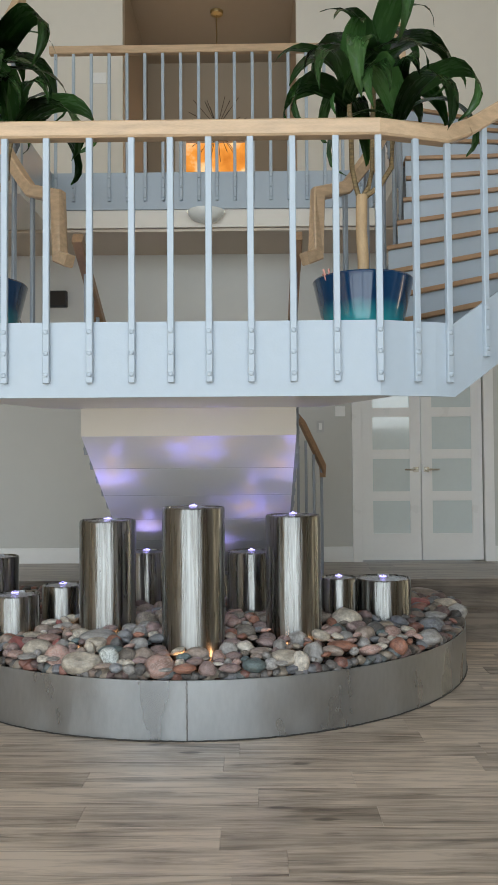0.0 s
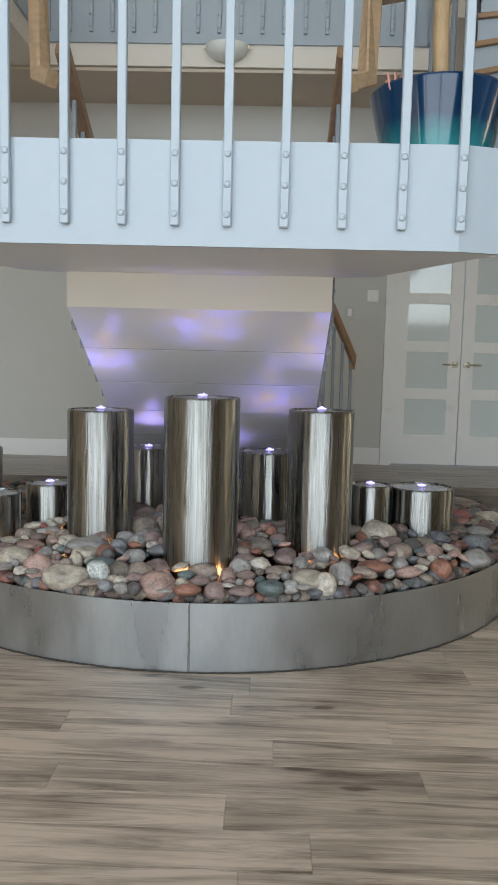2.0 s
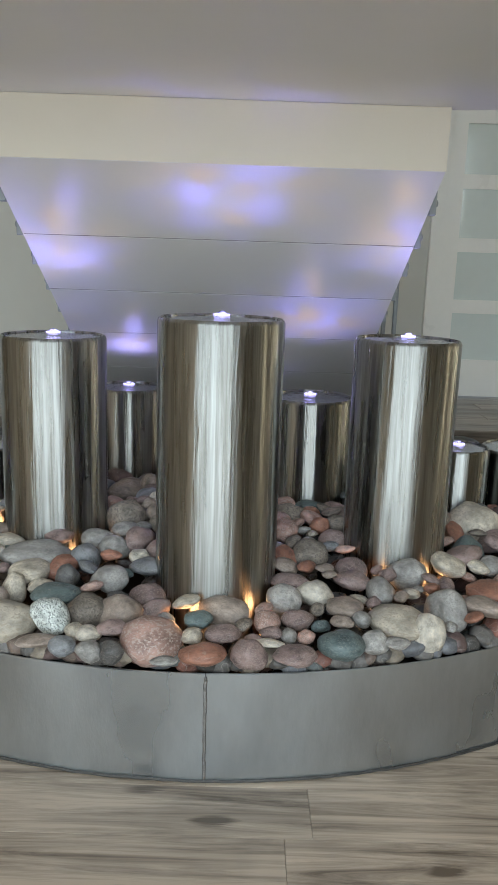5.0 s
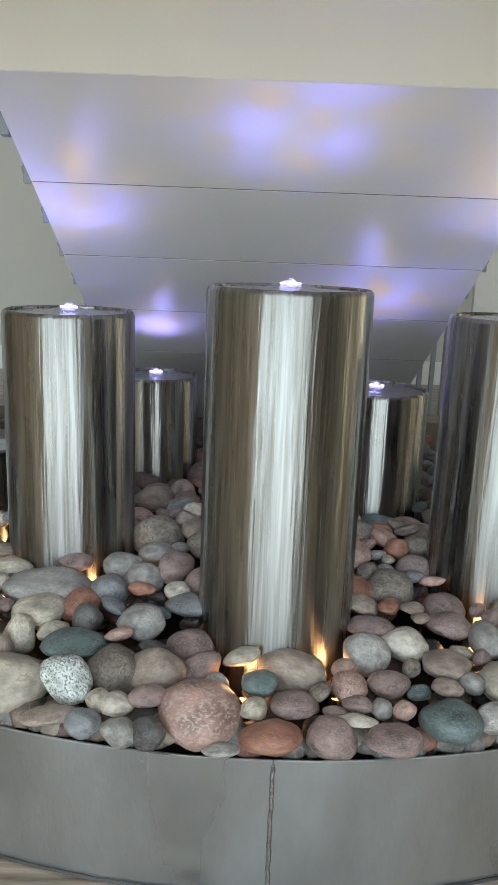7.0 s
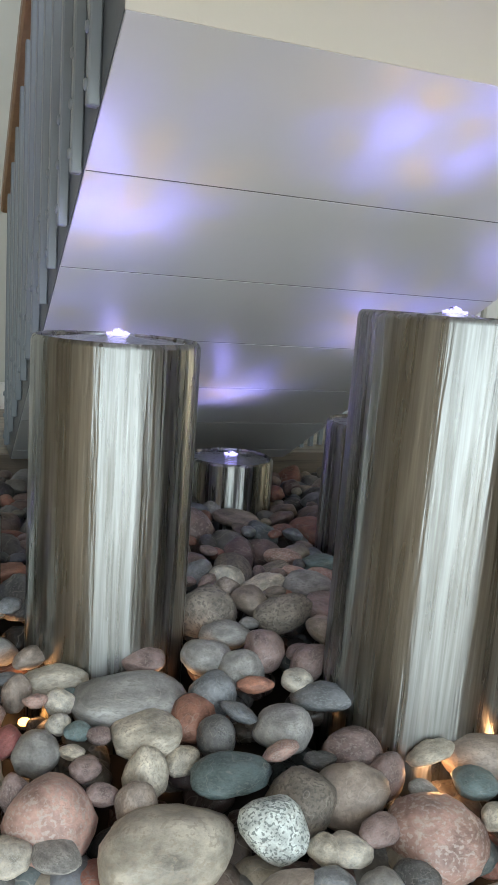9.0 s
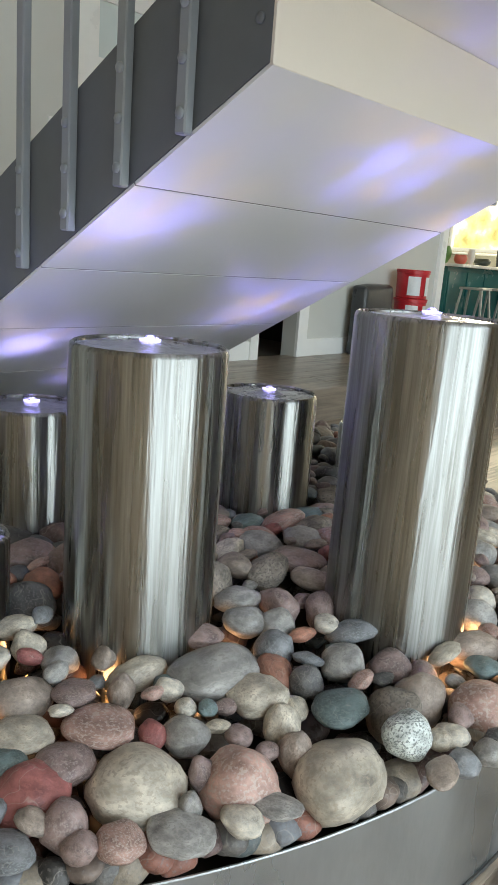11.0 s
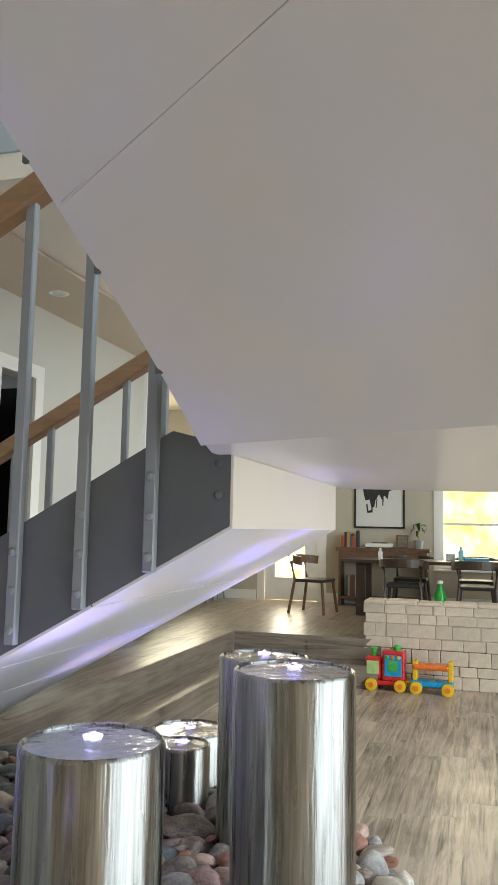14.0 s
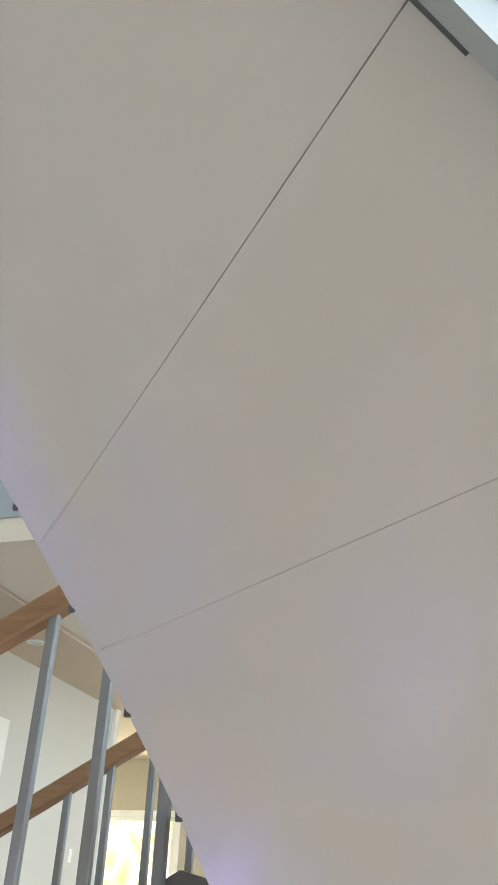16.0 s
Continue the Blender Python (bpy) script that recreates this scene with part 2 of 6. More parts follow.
def stone_material(name, colour, speck, speck_amount=0.0, rough=0.46, fine=10.0, coarse=1.6, mixed=()):
    """River stone: mottled colour, fine mineral specks, faint pits, some with veins; toned a little from stone to stone."""
    m = bpy.data.materials.new(name)
    m.use_nodes = True
    n, l = m.node_tree.nodes, m.node_tree.links
    b = n["Principled BSDF"]
    tc, info = n.new("ShaderNodeTexCoord"), n.new("ShaderNodeObjectInfo")
    isl = n.new("ShaderNodeNewGeometry")
    both = n.new("ShaderNodeMath")
    both.operation = "ADD"
    l.new(info.outputs["Random"], both.inputs[0])
    l.new(isl.outputs["Random Per Island"], both.inputs[1])
    add = n.new("ShaderNodeVectorMath")
    add.operation = "ADD"
    sc = n.new("ShaderNodeVectorMath")
    sc.operation = "SCALE"
    sc.inputs["Scale"].default_value = 9.0
    l.new(both.outputs[0], sc.inputs[0])
    l.new(tc.outputs["Object"], add.inputs[0])
    l.new(sc.outputs[0], add.inputs[1])
    blot = n.new("ShaderNodeTexNoise")
    blot.inputs["Scale"].default_value, blot.inputs["Detail"].default_value = coarse, 7
    blot.inputs["Roughness"].default_value = 0.62
    l.new(add.outputs[0], blot.inputs["Vector"])
    fleck = n.new("ShaderNodeTexNoise")
    fleck.inputs["Scale"].default_value, fleck.inputs["Detail"].default_value = fine, 3
    l.new(add.outputs[0], fleck.inputs["Vector"])
    r1 = n.new("ShaderNodeMapRange")
    r1.inputs["From Min"].default_value, r1.inputs["From Max"].default_value = 0.3, 0.7
    r1.inputs["To Min"].default_value, r1.inputs["To Max"].default_value = 0.42, 1.5
    l.new(blot.outputs["Fac"], r1.inputs["Value"])
    tone = n.new("ShaderNodeMapRange")
    tone.inputs["From Max"].default_value = 2.0
    tone.inputs["To Min"].default_value, tone.inputs["To Max"].default_value = 0.55, 1.3
    l.new(both.outputs[0], tone.inputs["Value"])
    mul = n.new("ShaderNodeMath")
    mul.operation = "MULTIPLY"
    l.new(r1.outputs[0], mul.inputs[0])
    l.new(tone.outputs[0], mul.inputs[1])
    hsv = n.new("ShaderNodeHueSaturation")
    hsv.inputs["Color"].default_value = (*colour, 1)
    l.new(mul.outputs[0], hsv.inputs["Value"])
    if mixed:
        many = n.new("ShaderNodeValToRGB")
        many.color_ramp.interpolation = "CONSTANT"
        for k, c in enumerate(mixed):
            e = many.color_ramp.elements[k] if k < 2 else many.color_ramp.elements.new(k / len(mixed))
            e.position, e.color = k / len(mixed), (*c, 1)
        l.new(isl.outputs["Random Per Island"], many.inputs[0])
        l.new(many.outputs[0], hsv.inputs["Color"])
    r2 = n.new("ShaderNodeMapRange")
    r2.inputs["From Min"].default_value, r2.inputs["From Max"].default_value = 0.60 - 0.14 * speck_amount, 0.66 - 0.12 * speck_amount
    r2.inputs["To Max"].default_value = 0.35 + 0.6 * speck_amount
    l.new(fleck.outputs["Fac"], r2.inputs["Value"])
    mix = n.new("ShaderNodeMix")
    mix.data_type = "RGBA"
    mix.inputs["B"].default_value = (*speck, 1)
    l.new(r2.outputs[0], mix.inputs["Factor"])
    l.new(hsv.outputs[0], mix.inputs["A"])
    warp = n.new("ShaderNodeTexNoise")
    warp.inputs["Scale"].default_value, warp.inputs["Detail"].default_value = coarse * 0.55, 2
    l.new(add.outputs[0], warp.inputs["Vector"])
    seam_line = n.new("ShaderNodeMath")
    seam_line.operation = "PINGPONG"
    seam_line.inputs[1].default_value = 0.13
    l.new(warp.outputs["Fac"], seam_line.inputs[0])
    seam_fac = n.new("ShaderNodeMapRange")
    seam_fac.inputs["From Min"].default_value, seam_fac.inputs["From Max"].default_value = 0.0, 0.008
    seam_fac.inputs["To Min"].default_value, seam_fac.inputs["To Max"].default_value = 0.32, 0.0
    l.new(seam_line.outputs[0], seam_fac.inputs["Value"])
    veined = n.new("ShaderNodeMix")
    veined.data_type = "RGBA"
    veined.inputs["B"].default_value = (0.5, 0.45, 0.39, 1)
    l.new(seam_fac.outputs[0], veined.inputs["Factor"])
    l.new(mix.outputs["Result"], veined.inputs["A"])
    l.new(veined.outputs["Result"], b.inputs["Base Color"])
    b.inputs["Roughness"].default_value = rough
    rr = n.new("ShaderNodeMapRange")
    rr.inputs["To Min"].default_value, rr.inputs["To Max"].default_value = rough - 0.2, rough + 0.2
    l.new(blot.outputs["Fac"], rr.inputs["Value"])
    l.new(rr.outputs[0], b.inputs["Roughness"])
    bp = n.new("ShaderNodeBump")
    bp.inputs["Strength"].default_value, bp.inputs["Distance"].default_value = 0.35, 0.004
    l.new(fleck.outputs["Fac"], bp.inputs["Height"])
    bp2 = n.new("ShaderNodeBump")
    bp2.inputs["Strength"].default_value, bp2.inputs["Distance"].default_value = 0.5, 0.012
    l.new(blot.outputs["Fac"], bp2.inputs["Height"])
    l.new(bp.outputs[0], bp2.inputs["Normal"])
    l.new(bp2.outputs[0], b.inputs["Normal"])
    return m


STEEL_BLUE = material("blue_grey_steel_paint", (0.40, 0.465, 0.525), 0.38, vary=0.05, scale=2.5, bump=0.05, bump_scale=90)
SOFFIT = material("satin_white_soffit_paint", (0.77, 0.78, 0.79), 0.36, vary=0.02, scale=1.2, bump=0.03, bump_scale=30, rough_vary=0.03)
SOFFIT_DARK = material("joint_shadow_gap", (0.16, 0.16, 0.17), 0.7)
CREAM = material("cream_wall_paint", (0.78, 0.74, 0.66), 0.6, vary=0.03, scale=1.1, bump=0.05, bump_scale=140)
TAN_WALL = material("warm_tan_wall_paint", (0.53, 0.49, 0.395), 0.62, vary=0.03, scale=0.9, bump=0.05, bump_scale=140)
GREY_WALL = material("greige_wall_paint", (0.62, 0.62, 0.585), 0.62, vary=0.03, scale=0.9, bump=0.05, bump_scale=140)
HALL = material("tan_hall_paint", (0.45, 0.37, 0.275), 0.7, vary=0.03, scale=0.9, bump=0.05, bump_scale=140)
CEILING = material("warm_ceiling_paint", (0.62, 0.54, 0.44), 0.8, vary=0.03, scale=0.8, bump=0.08, bump_scale=120)
WHITE = material("white_trim_paint", (0.89, 0.89, 0.87), 0.35, vary=0.03, scale=3)
OAK = material("pale_oak", (0.53, 0.375, 0.235), 0.4, vary=0.22, scale=5, bump=0.06, bump_scale=60, stretch=(1.2, 9, 9))
OAK_DARK = material("oak_in_grain", (0.34, 0.21, 0.12), 0.42, vary=0.25, scale=5, bump=0.06, bump_scale=60, stretch=(9, 1.2, 9))
NOSING = material("walnut_nosing", (0.36, 0.22, 0.12), 0.45, vary=0.2, scale=6, stretch=(1, 4, 4))
PLANK = plank_material("grey_oak_plank", (0.13, 0.099, 0.074), (0.61, 0.51, 0.408))
PLANK_UP = plank_material("dark_grey_oak_plank", (0.085, 0.068, 0.053), (0.30, 0.25, 0.20), 0.28)
PLANK_SIDE = plank_material("dark_grey_oak_side_board", (0.085, 0.068, 0.053), (0.26, 0.215, 0.17), 0.3, (5.0, 0.62, 9.5))
PLANK_RISER = plank_material("dark_grey_oak_riser", (0.085, 0.068, 0.053), (0.26, 0.215, 0.17), 0.3, (0.62, 5.0, 9.5))
JOINT_STRIP = material("grey_joint_strip", (0.56, 0.55, 0.55), 0.7)
GALV = material("brushed_basin_steel", (0.40, 0.415, 0.42), 0.36, 0.85, vary=0.14, scale=2.6, bump=0.06, bump_scale=70, stretch=(1.9, 1.9, 0.7), rough_vary=0.16)
# blue-grey steel darkened: the stringers' shade is in the colour, shared with the trim
STRINGER_SHADE = material("shaded_stringer_paint", (0.125, 0.14, 0.155), 0.42, vary=0.1, scale=3, bump=0.03)
BAR_GREY = material("mid_grey_bar_paint", (0.27, 0.30, 0.33), 0.4, vary=0.08, scale=4)
WELD = material("weld_bead", (0.30, 0.29, 0.28), 0.45, 0.9, vary=0.3, scale=60, bump=0.6, bump_scale=120)
COLUMN = wet_steel("wet_polished_steel")
BLACK = material("black_paint", (0.02, 0.02, 0.02), 0.5, vary=0.1)
# near-black in place of the missing light beyond the doorway
ROOM_SHADE = material("unlit_room_shade", (0.03, 0.03, 0.03), 0.8)
BRASS = material("aged_brass", (0.45, 0.34, 0.16), 0.35, 0.9)
CHROME = material("satin_nickel", (0.6, 0.56, 0.48), 0.28, 1.0)
FROST = material("frosted_glass", (0.70, 0.78, 0.78), 0.08, vary=0.04, spec=0.9, scale=2, rough_vary=0.02, coat=0.5)
LED = material("violet_white_led", (0.8, 0.8, 1), 0.4, emit=(0.50, 0.42, 1.0), strength=1.5)
AMBER = material("amber_led", (0.9, 0.5, 0.2), 0.4, emit=(1.0, 0.45, 0.13), strength=4)


# ---- mesh helpers ----
def bm_box(bm, x0, x1, y0, y1, z0, z1):
    vs = [bm.verts.new(c) for c in ((x0, y0, z0), (x1, y0, z0), (x1, y1, z0), (x0, y1, z0), (x0, y0, z1), (x1, y0, z1), (x1, y1, z1), (x0, y1, z1))]
    for f in ((3, 2, 1, 0), (4, 5, 6, 7), (0, 1, 5, 4), (1, 2, 6, 5), (2, 3, 7, 6), (3, 0, 4, 7)):
        bm.faces.new([vs[i] for i in f])
    return vs


def box(x0, x1, y0, y1, z0, z1, bevel=0.0, segments=2):
    bm = bmesh.new()
    bm_box(bm, x0, x1, y0, y1, z0, z1)
    if bevel:
        bmesh.ops.bevel(bm, geom=bm.edges[:], offset=bevel, segments=segments, profile=0.5, affect="EDGES")
    return bm


def boxes(*list_of):
    bm = bmesh.new()
    for b in list_of:
        bm_box(bm, *b)
    return bm


def prism(points, z0, z1, bevel=0.0):
    """A flat polygon of (x, y) points, raised from z0 to z1."""
    bm = bmesh.new()
    lo = [bm.verts.new((x, y, z0)) for x, y in points]
    hi = [bm.verts.new((x, y, z1)) for x, y in points]
    bm.faces.new(lo[::-1]), bm.faces.new(hi)
    for i in range(len(points)):
        j = (i + 1) % len(points)
        bm.faces.new((lo[i], lo[j], hi[j], hi[i]))
    if bevel:
        bmesh.ops.bevel(bm, geom=bm.edges[:], offset=bevel, segments=2, profile=0.5, affect="EDGES")
    bmesh.ops.recalc_face_normals(bm, faces=bm.faces)
    return bm


def lathe(profile, steps=40, centre=(0, 0), caps=True):
    """A turned body from (radius, z) pairs."""
    bm = bmesh.new()
    rings = []
    for r, z in profile:
        rings.append([bm.verts.new((centre[0] + r * math.cos(2 * math.pi * i / steps), centre[1] + r * math.sin(2 * math.pi * i / steps), z)) for i in range(steps)])
    for a, b in zip(rings, rings[1:]):
        for i in range(steps):
            bm.faces.new((a[i], a[(i + 1) % steps], b[(i + 1) % steps], b[i]))
    if caps:
        bm.faces.new(rings[0][::-1]), bm.faces.new(rings[-1])
    bmesh.ops.recalc_face_normals(bm, faces=bm.faces)
    return bm


def sweep(path, half_w, half_h, sides=0, up=Vector((0, 0, 1))):
    """A rail along a path of points: a box section with softened edges, or a round bar where sides is given."""
    bm = bmesh.new()
    pts = [Vector(p) for p in path]
    if sides:
        sec = [(half_w * math.cos(2 * math.pi * i / sides), half_h * math.sin(2 * math.pi * i / sides)) for i in range(sides)]
    else:
        c = 0.25 * min(half_w, half_h)
        sec = [(-half_w, -half_h + c), (-half_w + c, -half_h), (half_w - c, -half_h), (half_w, -half_h + c), (half_w, half_h - c), (half_w - c, half_h), (-half_w + c, half_h), (-half_w, half_h - c)]
    rings = []
    for i, p in enumerate(pts):
        a = (pts[i] - pts[i - 1]).normalized() if i else (pts[1] - pts[0]).normalized()
        b = (pts[i + 1] - pts[i]).normalized() if i + 1 < len(pts) else a
        t = (a + b).normalized()
        ref = up if abs(t.dot(up)) < 0.98 else Vector((0, 1, 0))
        side = t.cross(ref).normalized()
        top = side.cross(t).normalized()
        stretch = 1 / max(0.5, t.dot(a))
        rings.append([bm.verts.new(p + side * (u * stretch) + top * (v * stretch)) for u, v in sec])
    k = len(sec)
    for a, b in zip(rings, rings[1:]):
        for i in range(k):
            bm.faces.new((a[i], a[(i + 1) % k], b[(i + 1) % k], b[i]))
    bm.faces.new(rings[0][::-1]), bm.faces.new(rings[-1])
    bmesh.ops.recalc_face_normals(bm, faces=bm.faces)
    return bm


def join_bm(*bms):
    out = bmesh.new()
    for bm in bms:
        me = bpy.data.meshes.new("join")
        bm.to_mesh(me)
        bm.free()
        out.from_mesh(me)
        bpy.data.meshes.remove(me)
    return out


def part(name, bm, mat, parent=None, label="", smooth=False):
    me = bpy.data.meshes.new(name)
    bm.to_mesh(me)
    bm.free()
    me.materials.append(mat)
    if smooth:
        me.polygons.foreach_set("use_smooth", [True] * len(me.polygons))
        me.set_sharp_from_angle(angle=radians(38))
    ob = new(name, me)
    if parent is not None:
        ob.parent = parent
    if label:
        ob["label"] = label
    return ob


def shared(name, me, parent, m):
    ob = new(name, me)
    ob.parent = parent
    ob.matrix_basis = m
    return ob


def thing(name, label, category, group="", at=(0, 0, 0), kind=""):
    ob = new(name)
    ob.empty_display_size = 0.1
    ob.location = at
    return tagged(ob, label, category, group, kind)


def structure(name, bm, mat, label, category):
    return tagged(part(name, bm, mat), label, category, kind="structure")

# ---- plan ----
XC = -0.245                 # middle line of the double staircase
UP = 0.46                   # level of the upper ground floor
LAND, SOFF = 2.0, 1.762     # landing floor and its soffit
BALC = 4.09                  # balcony floor
RISE = (BALC - LAND) / 11
RI, RO, STEP = 0.95, 2.13, 7.96
BACK = 7.85                 # wall with the white double door
FRONT = -2.7                # entrance wall
LEFT, RIGHT = -6.2, 9.6
FOOT1, FOOT2 = 6.36, 6.66   # risers of the two floor steps


def arc(side, angle, r):
    a = radians(angle)
    return XC + side * (0.45 + r * math.cos(a)), 5.4 + r * math.sin(a)


def climb(angle):
    """Height gained along a curved flight at that angle."""
    return max(0.0, angle + 68) * RISE / STEP


def climb_in(angle):
    """Height gained along the inner edge of a curved flight, which starts gently."""
    u = max(0.0, angle + 68)
    return 0.0186 * u + 0.00005 * u * u


# ---- large structure ----
def plank_mesh(length, width, deep=0.012):
    bm = bmesh.new()
    c = 0.0006
    lo = [bm.verts.new(p) for p in ((0, 0, -deep), (length, 0, -deep), (length, width, -deep), (0, width, -deep))]
    mid = [bm.verts.new((v.co.x, v.co.y, -c)) for v in lo]
    top = [bm.verts.new(p) for p in ((c, c, 0), (length - c, c, 0), (length - c, width - c, 0), (c, width - c, 0))]
    for a, b in ((lo, mid), (mid, top)):
        for i in range(4):
            bm.faces.new((a[i], a[(i + 1) % 4], b[(i + 1) % 4], b[i]))
    bm.faces.new(top)
    me = bpy.data.meshes.new("plank")
    bm.to_mesh(me)
    bm.free()
    return me


SUBFLOOR = material("dark_subfloor", (0.09, 0.075, 0.06), 0.8)
floor = structure("floor", box(LEFT - 0.2, RIGHT + 0.2, FRONT - 0.2, FOOT1 + 0.05, -0.25, -0.0125), SUBFLOOR, "grey-brown oak plank floor of the sunken lobby", "floor")
floor_upper = structure("floor_upper", boxes((LEFT - 0.2, 5.85, FOOT2, 10.2, -0.25, UP - 0.0125), (5.85, RIGHT + 0.2, FRONT - 0.2, 10.2, -0.25, UP - 0.0125)),
                        SUBFLOOR, "darker grey plank floor, two steps up", "floor")
step_low = structure("floor_step", boxes((LEFT - 0.2, 5.55, FOOT1, FOOT2, -0.25, UP / 2 - 0.0125), (5.55, 5.85, 5.03, FOOT2, -0.25, UP / 2 - 0.0125)),
                     SUBFLOOR, "wide wooden step along the sunken lobby", "step")

# walls: all with thickness, openings cut by butted pieces
structure("wall_north", boxes((LEFT, 1.195, BACK, BACK + 0.15, 0.2, 3.6), (1.195, 2.415, BACK, BACK + 0.15, 2.90, 3.6), (2.415, 2.98, BACK, BACK + 0.15, 0.2, 3.6),
                              (2.98, 3.50, BACK, BACK + 0.15, 2.90, 3.6), (3.50, 5.95, BACK, BACK + 0.15, 0.2, 3.6)), GREY_WALL,
          "greige painted wall with a white double door", "wall")
# room behind the doorway, its darkness put into the wall colour
structure("wall_dark_room", boxes((2.8, 4.4, BACK + 1.4, BACK + 1.5, 0.2, 3.0), (2.7, 2.8, BACK + 0.15, BACK + 1.5, 0.2, 3.0), (4.4, 4.5, BACK + 0.15, BACK + 1.5, 0.2, 3.0)), ROOM_SHADE, "near-black walls that stand in for an unlit room's shade", "wall")
structure("wall_kitchen", boxes((5.95, RIGHT, 9.9, 10.05, 0.2, 3.6), (5.85, 5.95, BACK + 0.15, 10.05, 0.2, 3.6)), GREY_WALL, "greige kitchen wall", "wall")
# dining wall with door, picture, two windows
structure("wall_east", boxes(*[(RIGHT, RIGHT + 0.15, a, b, lo, hi) for a, b, lo, hi in (
    (FRONT, 3.72, 0.2, 7.0), (3.72, 4.62, 0.2, 1.05), (3.72, 4.62, 2.75, 7.0), (4.62, 6.46, 0.2, 7.0), (6.46, 7.40, 2.62, 7.0), (7.40, 8.31, 0.2, 7.0),
    (8.31, 9.75, 0.2, 1.62), (8.31, 9.75, 2.75, 7.0), (9.75, 10.05, 0.2, 7.0))]), TAN_WALL, "warm tan dining room wall with a picture", "wall")
structure("wall_west", box(LEFT - 0.15, LEFT, FRONT - 0.15, 10.05, -0.2, 7.0), HALL, "plain tan wall", "wall")
structure("wall_south", boxes(*[(a, b, FRONT - 0.15, FRONT, -0.2, 7.0) for a, b in ((LEFT, -5.9), (-3.3, -3.15), (-0.35, -0.25), (2.55, 2.7), (4.1, RIGHT + 0.15))],
                              *[(a, b, FRONT - 0.15, FRONT, lo, hi) for a, b in ((-5.9, -3.3), (-3.15, -0.35), (-0.25, 2.55)) for lo, hi in ((-0.2, 0.06), (6.6, 7.0))],
                              (2.7, 4.1, FRONT - 0.15, FRONT, -0.2, 2.3), (2.7, 4.1, FRONT - 0.15, FRONT, 6.6, 7.0)),
          CREAM, "cream entrance wall with tall windows", "wall")
# balcony storey
structure("balcony_slab", boxes(*[(a, b, c, d, 3.6, BALC - 0.02) for a, b, c, d in (
    (LEFT, -2.95, 5.0, 7.05), (2.46, 5.3, 5.0, 7.05), (LEFT, 5.3, 7.05, 8.75), (-2.95, -1.72, 6.15, 7.05), (1.23, 2.46, 6.15, 7.05))]),
          CREAM, "cream painted edge of the balcony floor", "balcony")
structure("wall_upper", boxes((LEFT, -1.33, 8.6, 8.75, BALC - 0.02, 7.0), (0.62, RIGHT, 8.6, 8.75, BALC - 0.02, 7.0)), CREAM, "cream upper wall with a wide opening", "wall")
structure("wall_upper_hall", boxes((-1.43, -1.33, 8.75, 10.75, BALC - 0.02, 7.0), (0.62, 0.72, 8.75, 10.75, BALC - 0.02, 7.0), (-1.33, -0.86, 10.6, 10.75, BALC - 0.02, 7.0), (0.06, 0.62, 10.6, 10.75, BALC - 0.02, 7.0),
                                   (-0.86, 0.06, 10.6, 10.75, 5.97, 7.0), (-0.86, 0.06, 10.6, 10.75, BALC - 0.02, 4.7)), HALL, "tan walls of the upper hall", "wall")
structure("floor_upper_hall", box(-1.43, 0.72, 8.75, 10.75, 3.9, BALC - 0.02), PLANK_UP, "wooden floor of the upper hall", "floor")
structure("ceiling_hall", box(-1.43, 0.72, 8.76, 10.75, 7.0, 7.12), HALL, "warm tan hall ceiling", "ceiling")
structure("ceiling", boxes((LEFT - 0.15, RIGHT + 0.15, FRONT - 0.15, 8.75, 7.0, 7.15)), CEILING, "beige ceiling high over the lobby", "ceiling")
structure("ceiling_ground", boxes((LEFT, 5.3, 7.08, 10.05, 3.57, 3.595), (5.3, RIGHT, 4.9, 10.05, 3.57, 3.595)), CEILING, "beige ceiling under the balcony", "ceiling")
structure("slab_east", boxes((5.3, RIGHT, 4.9, 10.05, 3.6, 4.07), (LEFT, 5.3, 8.75, 10.05, 3.6, 3.7)), CREAM, "cream floor edge over the dining room", "floor slab")

# baseboards
structure("baseboard", boxes((LEFT, 1.10, BACK - 0.018, BACK, UP, UP + 0.15), (2.51, 2.88, BACK - 0.018, BACK, UP, UP + 0.15), (3.63, 5.85, BACK - 0.018, BACK, UP, UP + 0.15),
                             (RIGHT - 0.018, RIGHT, 7.5, 8.3, UP, UP + 0.15), (RIGHT - 0.018, RIGHT, FRONT, 6.37, UP, UP + 0.15)), WHITE, "white painted baseboard", "baseboard")
structure("trim_pilaster", box(5.85, 5.97, BACK - 0.04, BACK + 0.2, UP, 3.57, 0.006), WHITE, "white wall end trim beside the kitchen", "trim")
structure("trim_doorway", boxes((2.88, 2.98, BACK - 0.03, BACK, UP, 3.02), (3.50, 3.63, BACK - 0.03, BACK, UP, 3.02), (2.98, 3.50, BACK - 0.03, BACK, 2.90, 3.02)), WHITE, "white casing round a dark doorway", "trim")
structure("trim_double_door", boxes((1.10, 1.195, BACK - 0.035, BACK, UP, 3.02), (2.415, 2.51, BACK - 0.035, BACK, UP, 3.02), (1.195, 2.415, BACK - 0.035, BACK, 2.90, 3.02)), WHITE, "white casing round the double door", "trim")


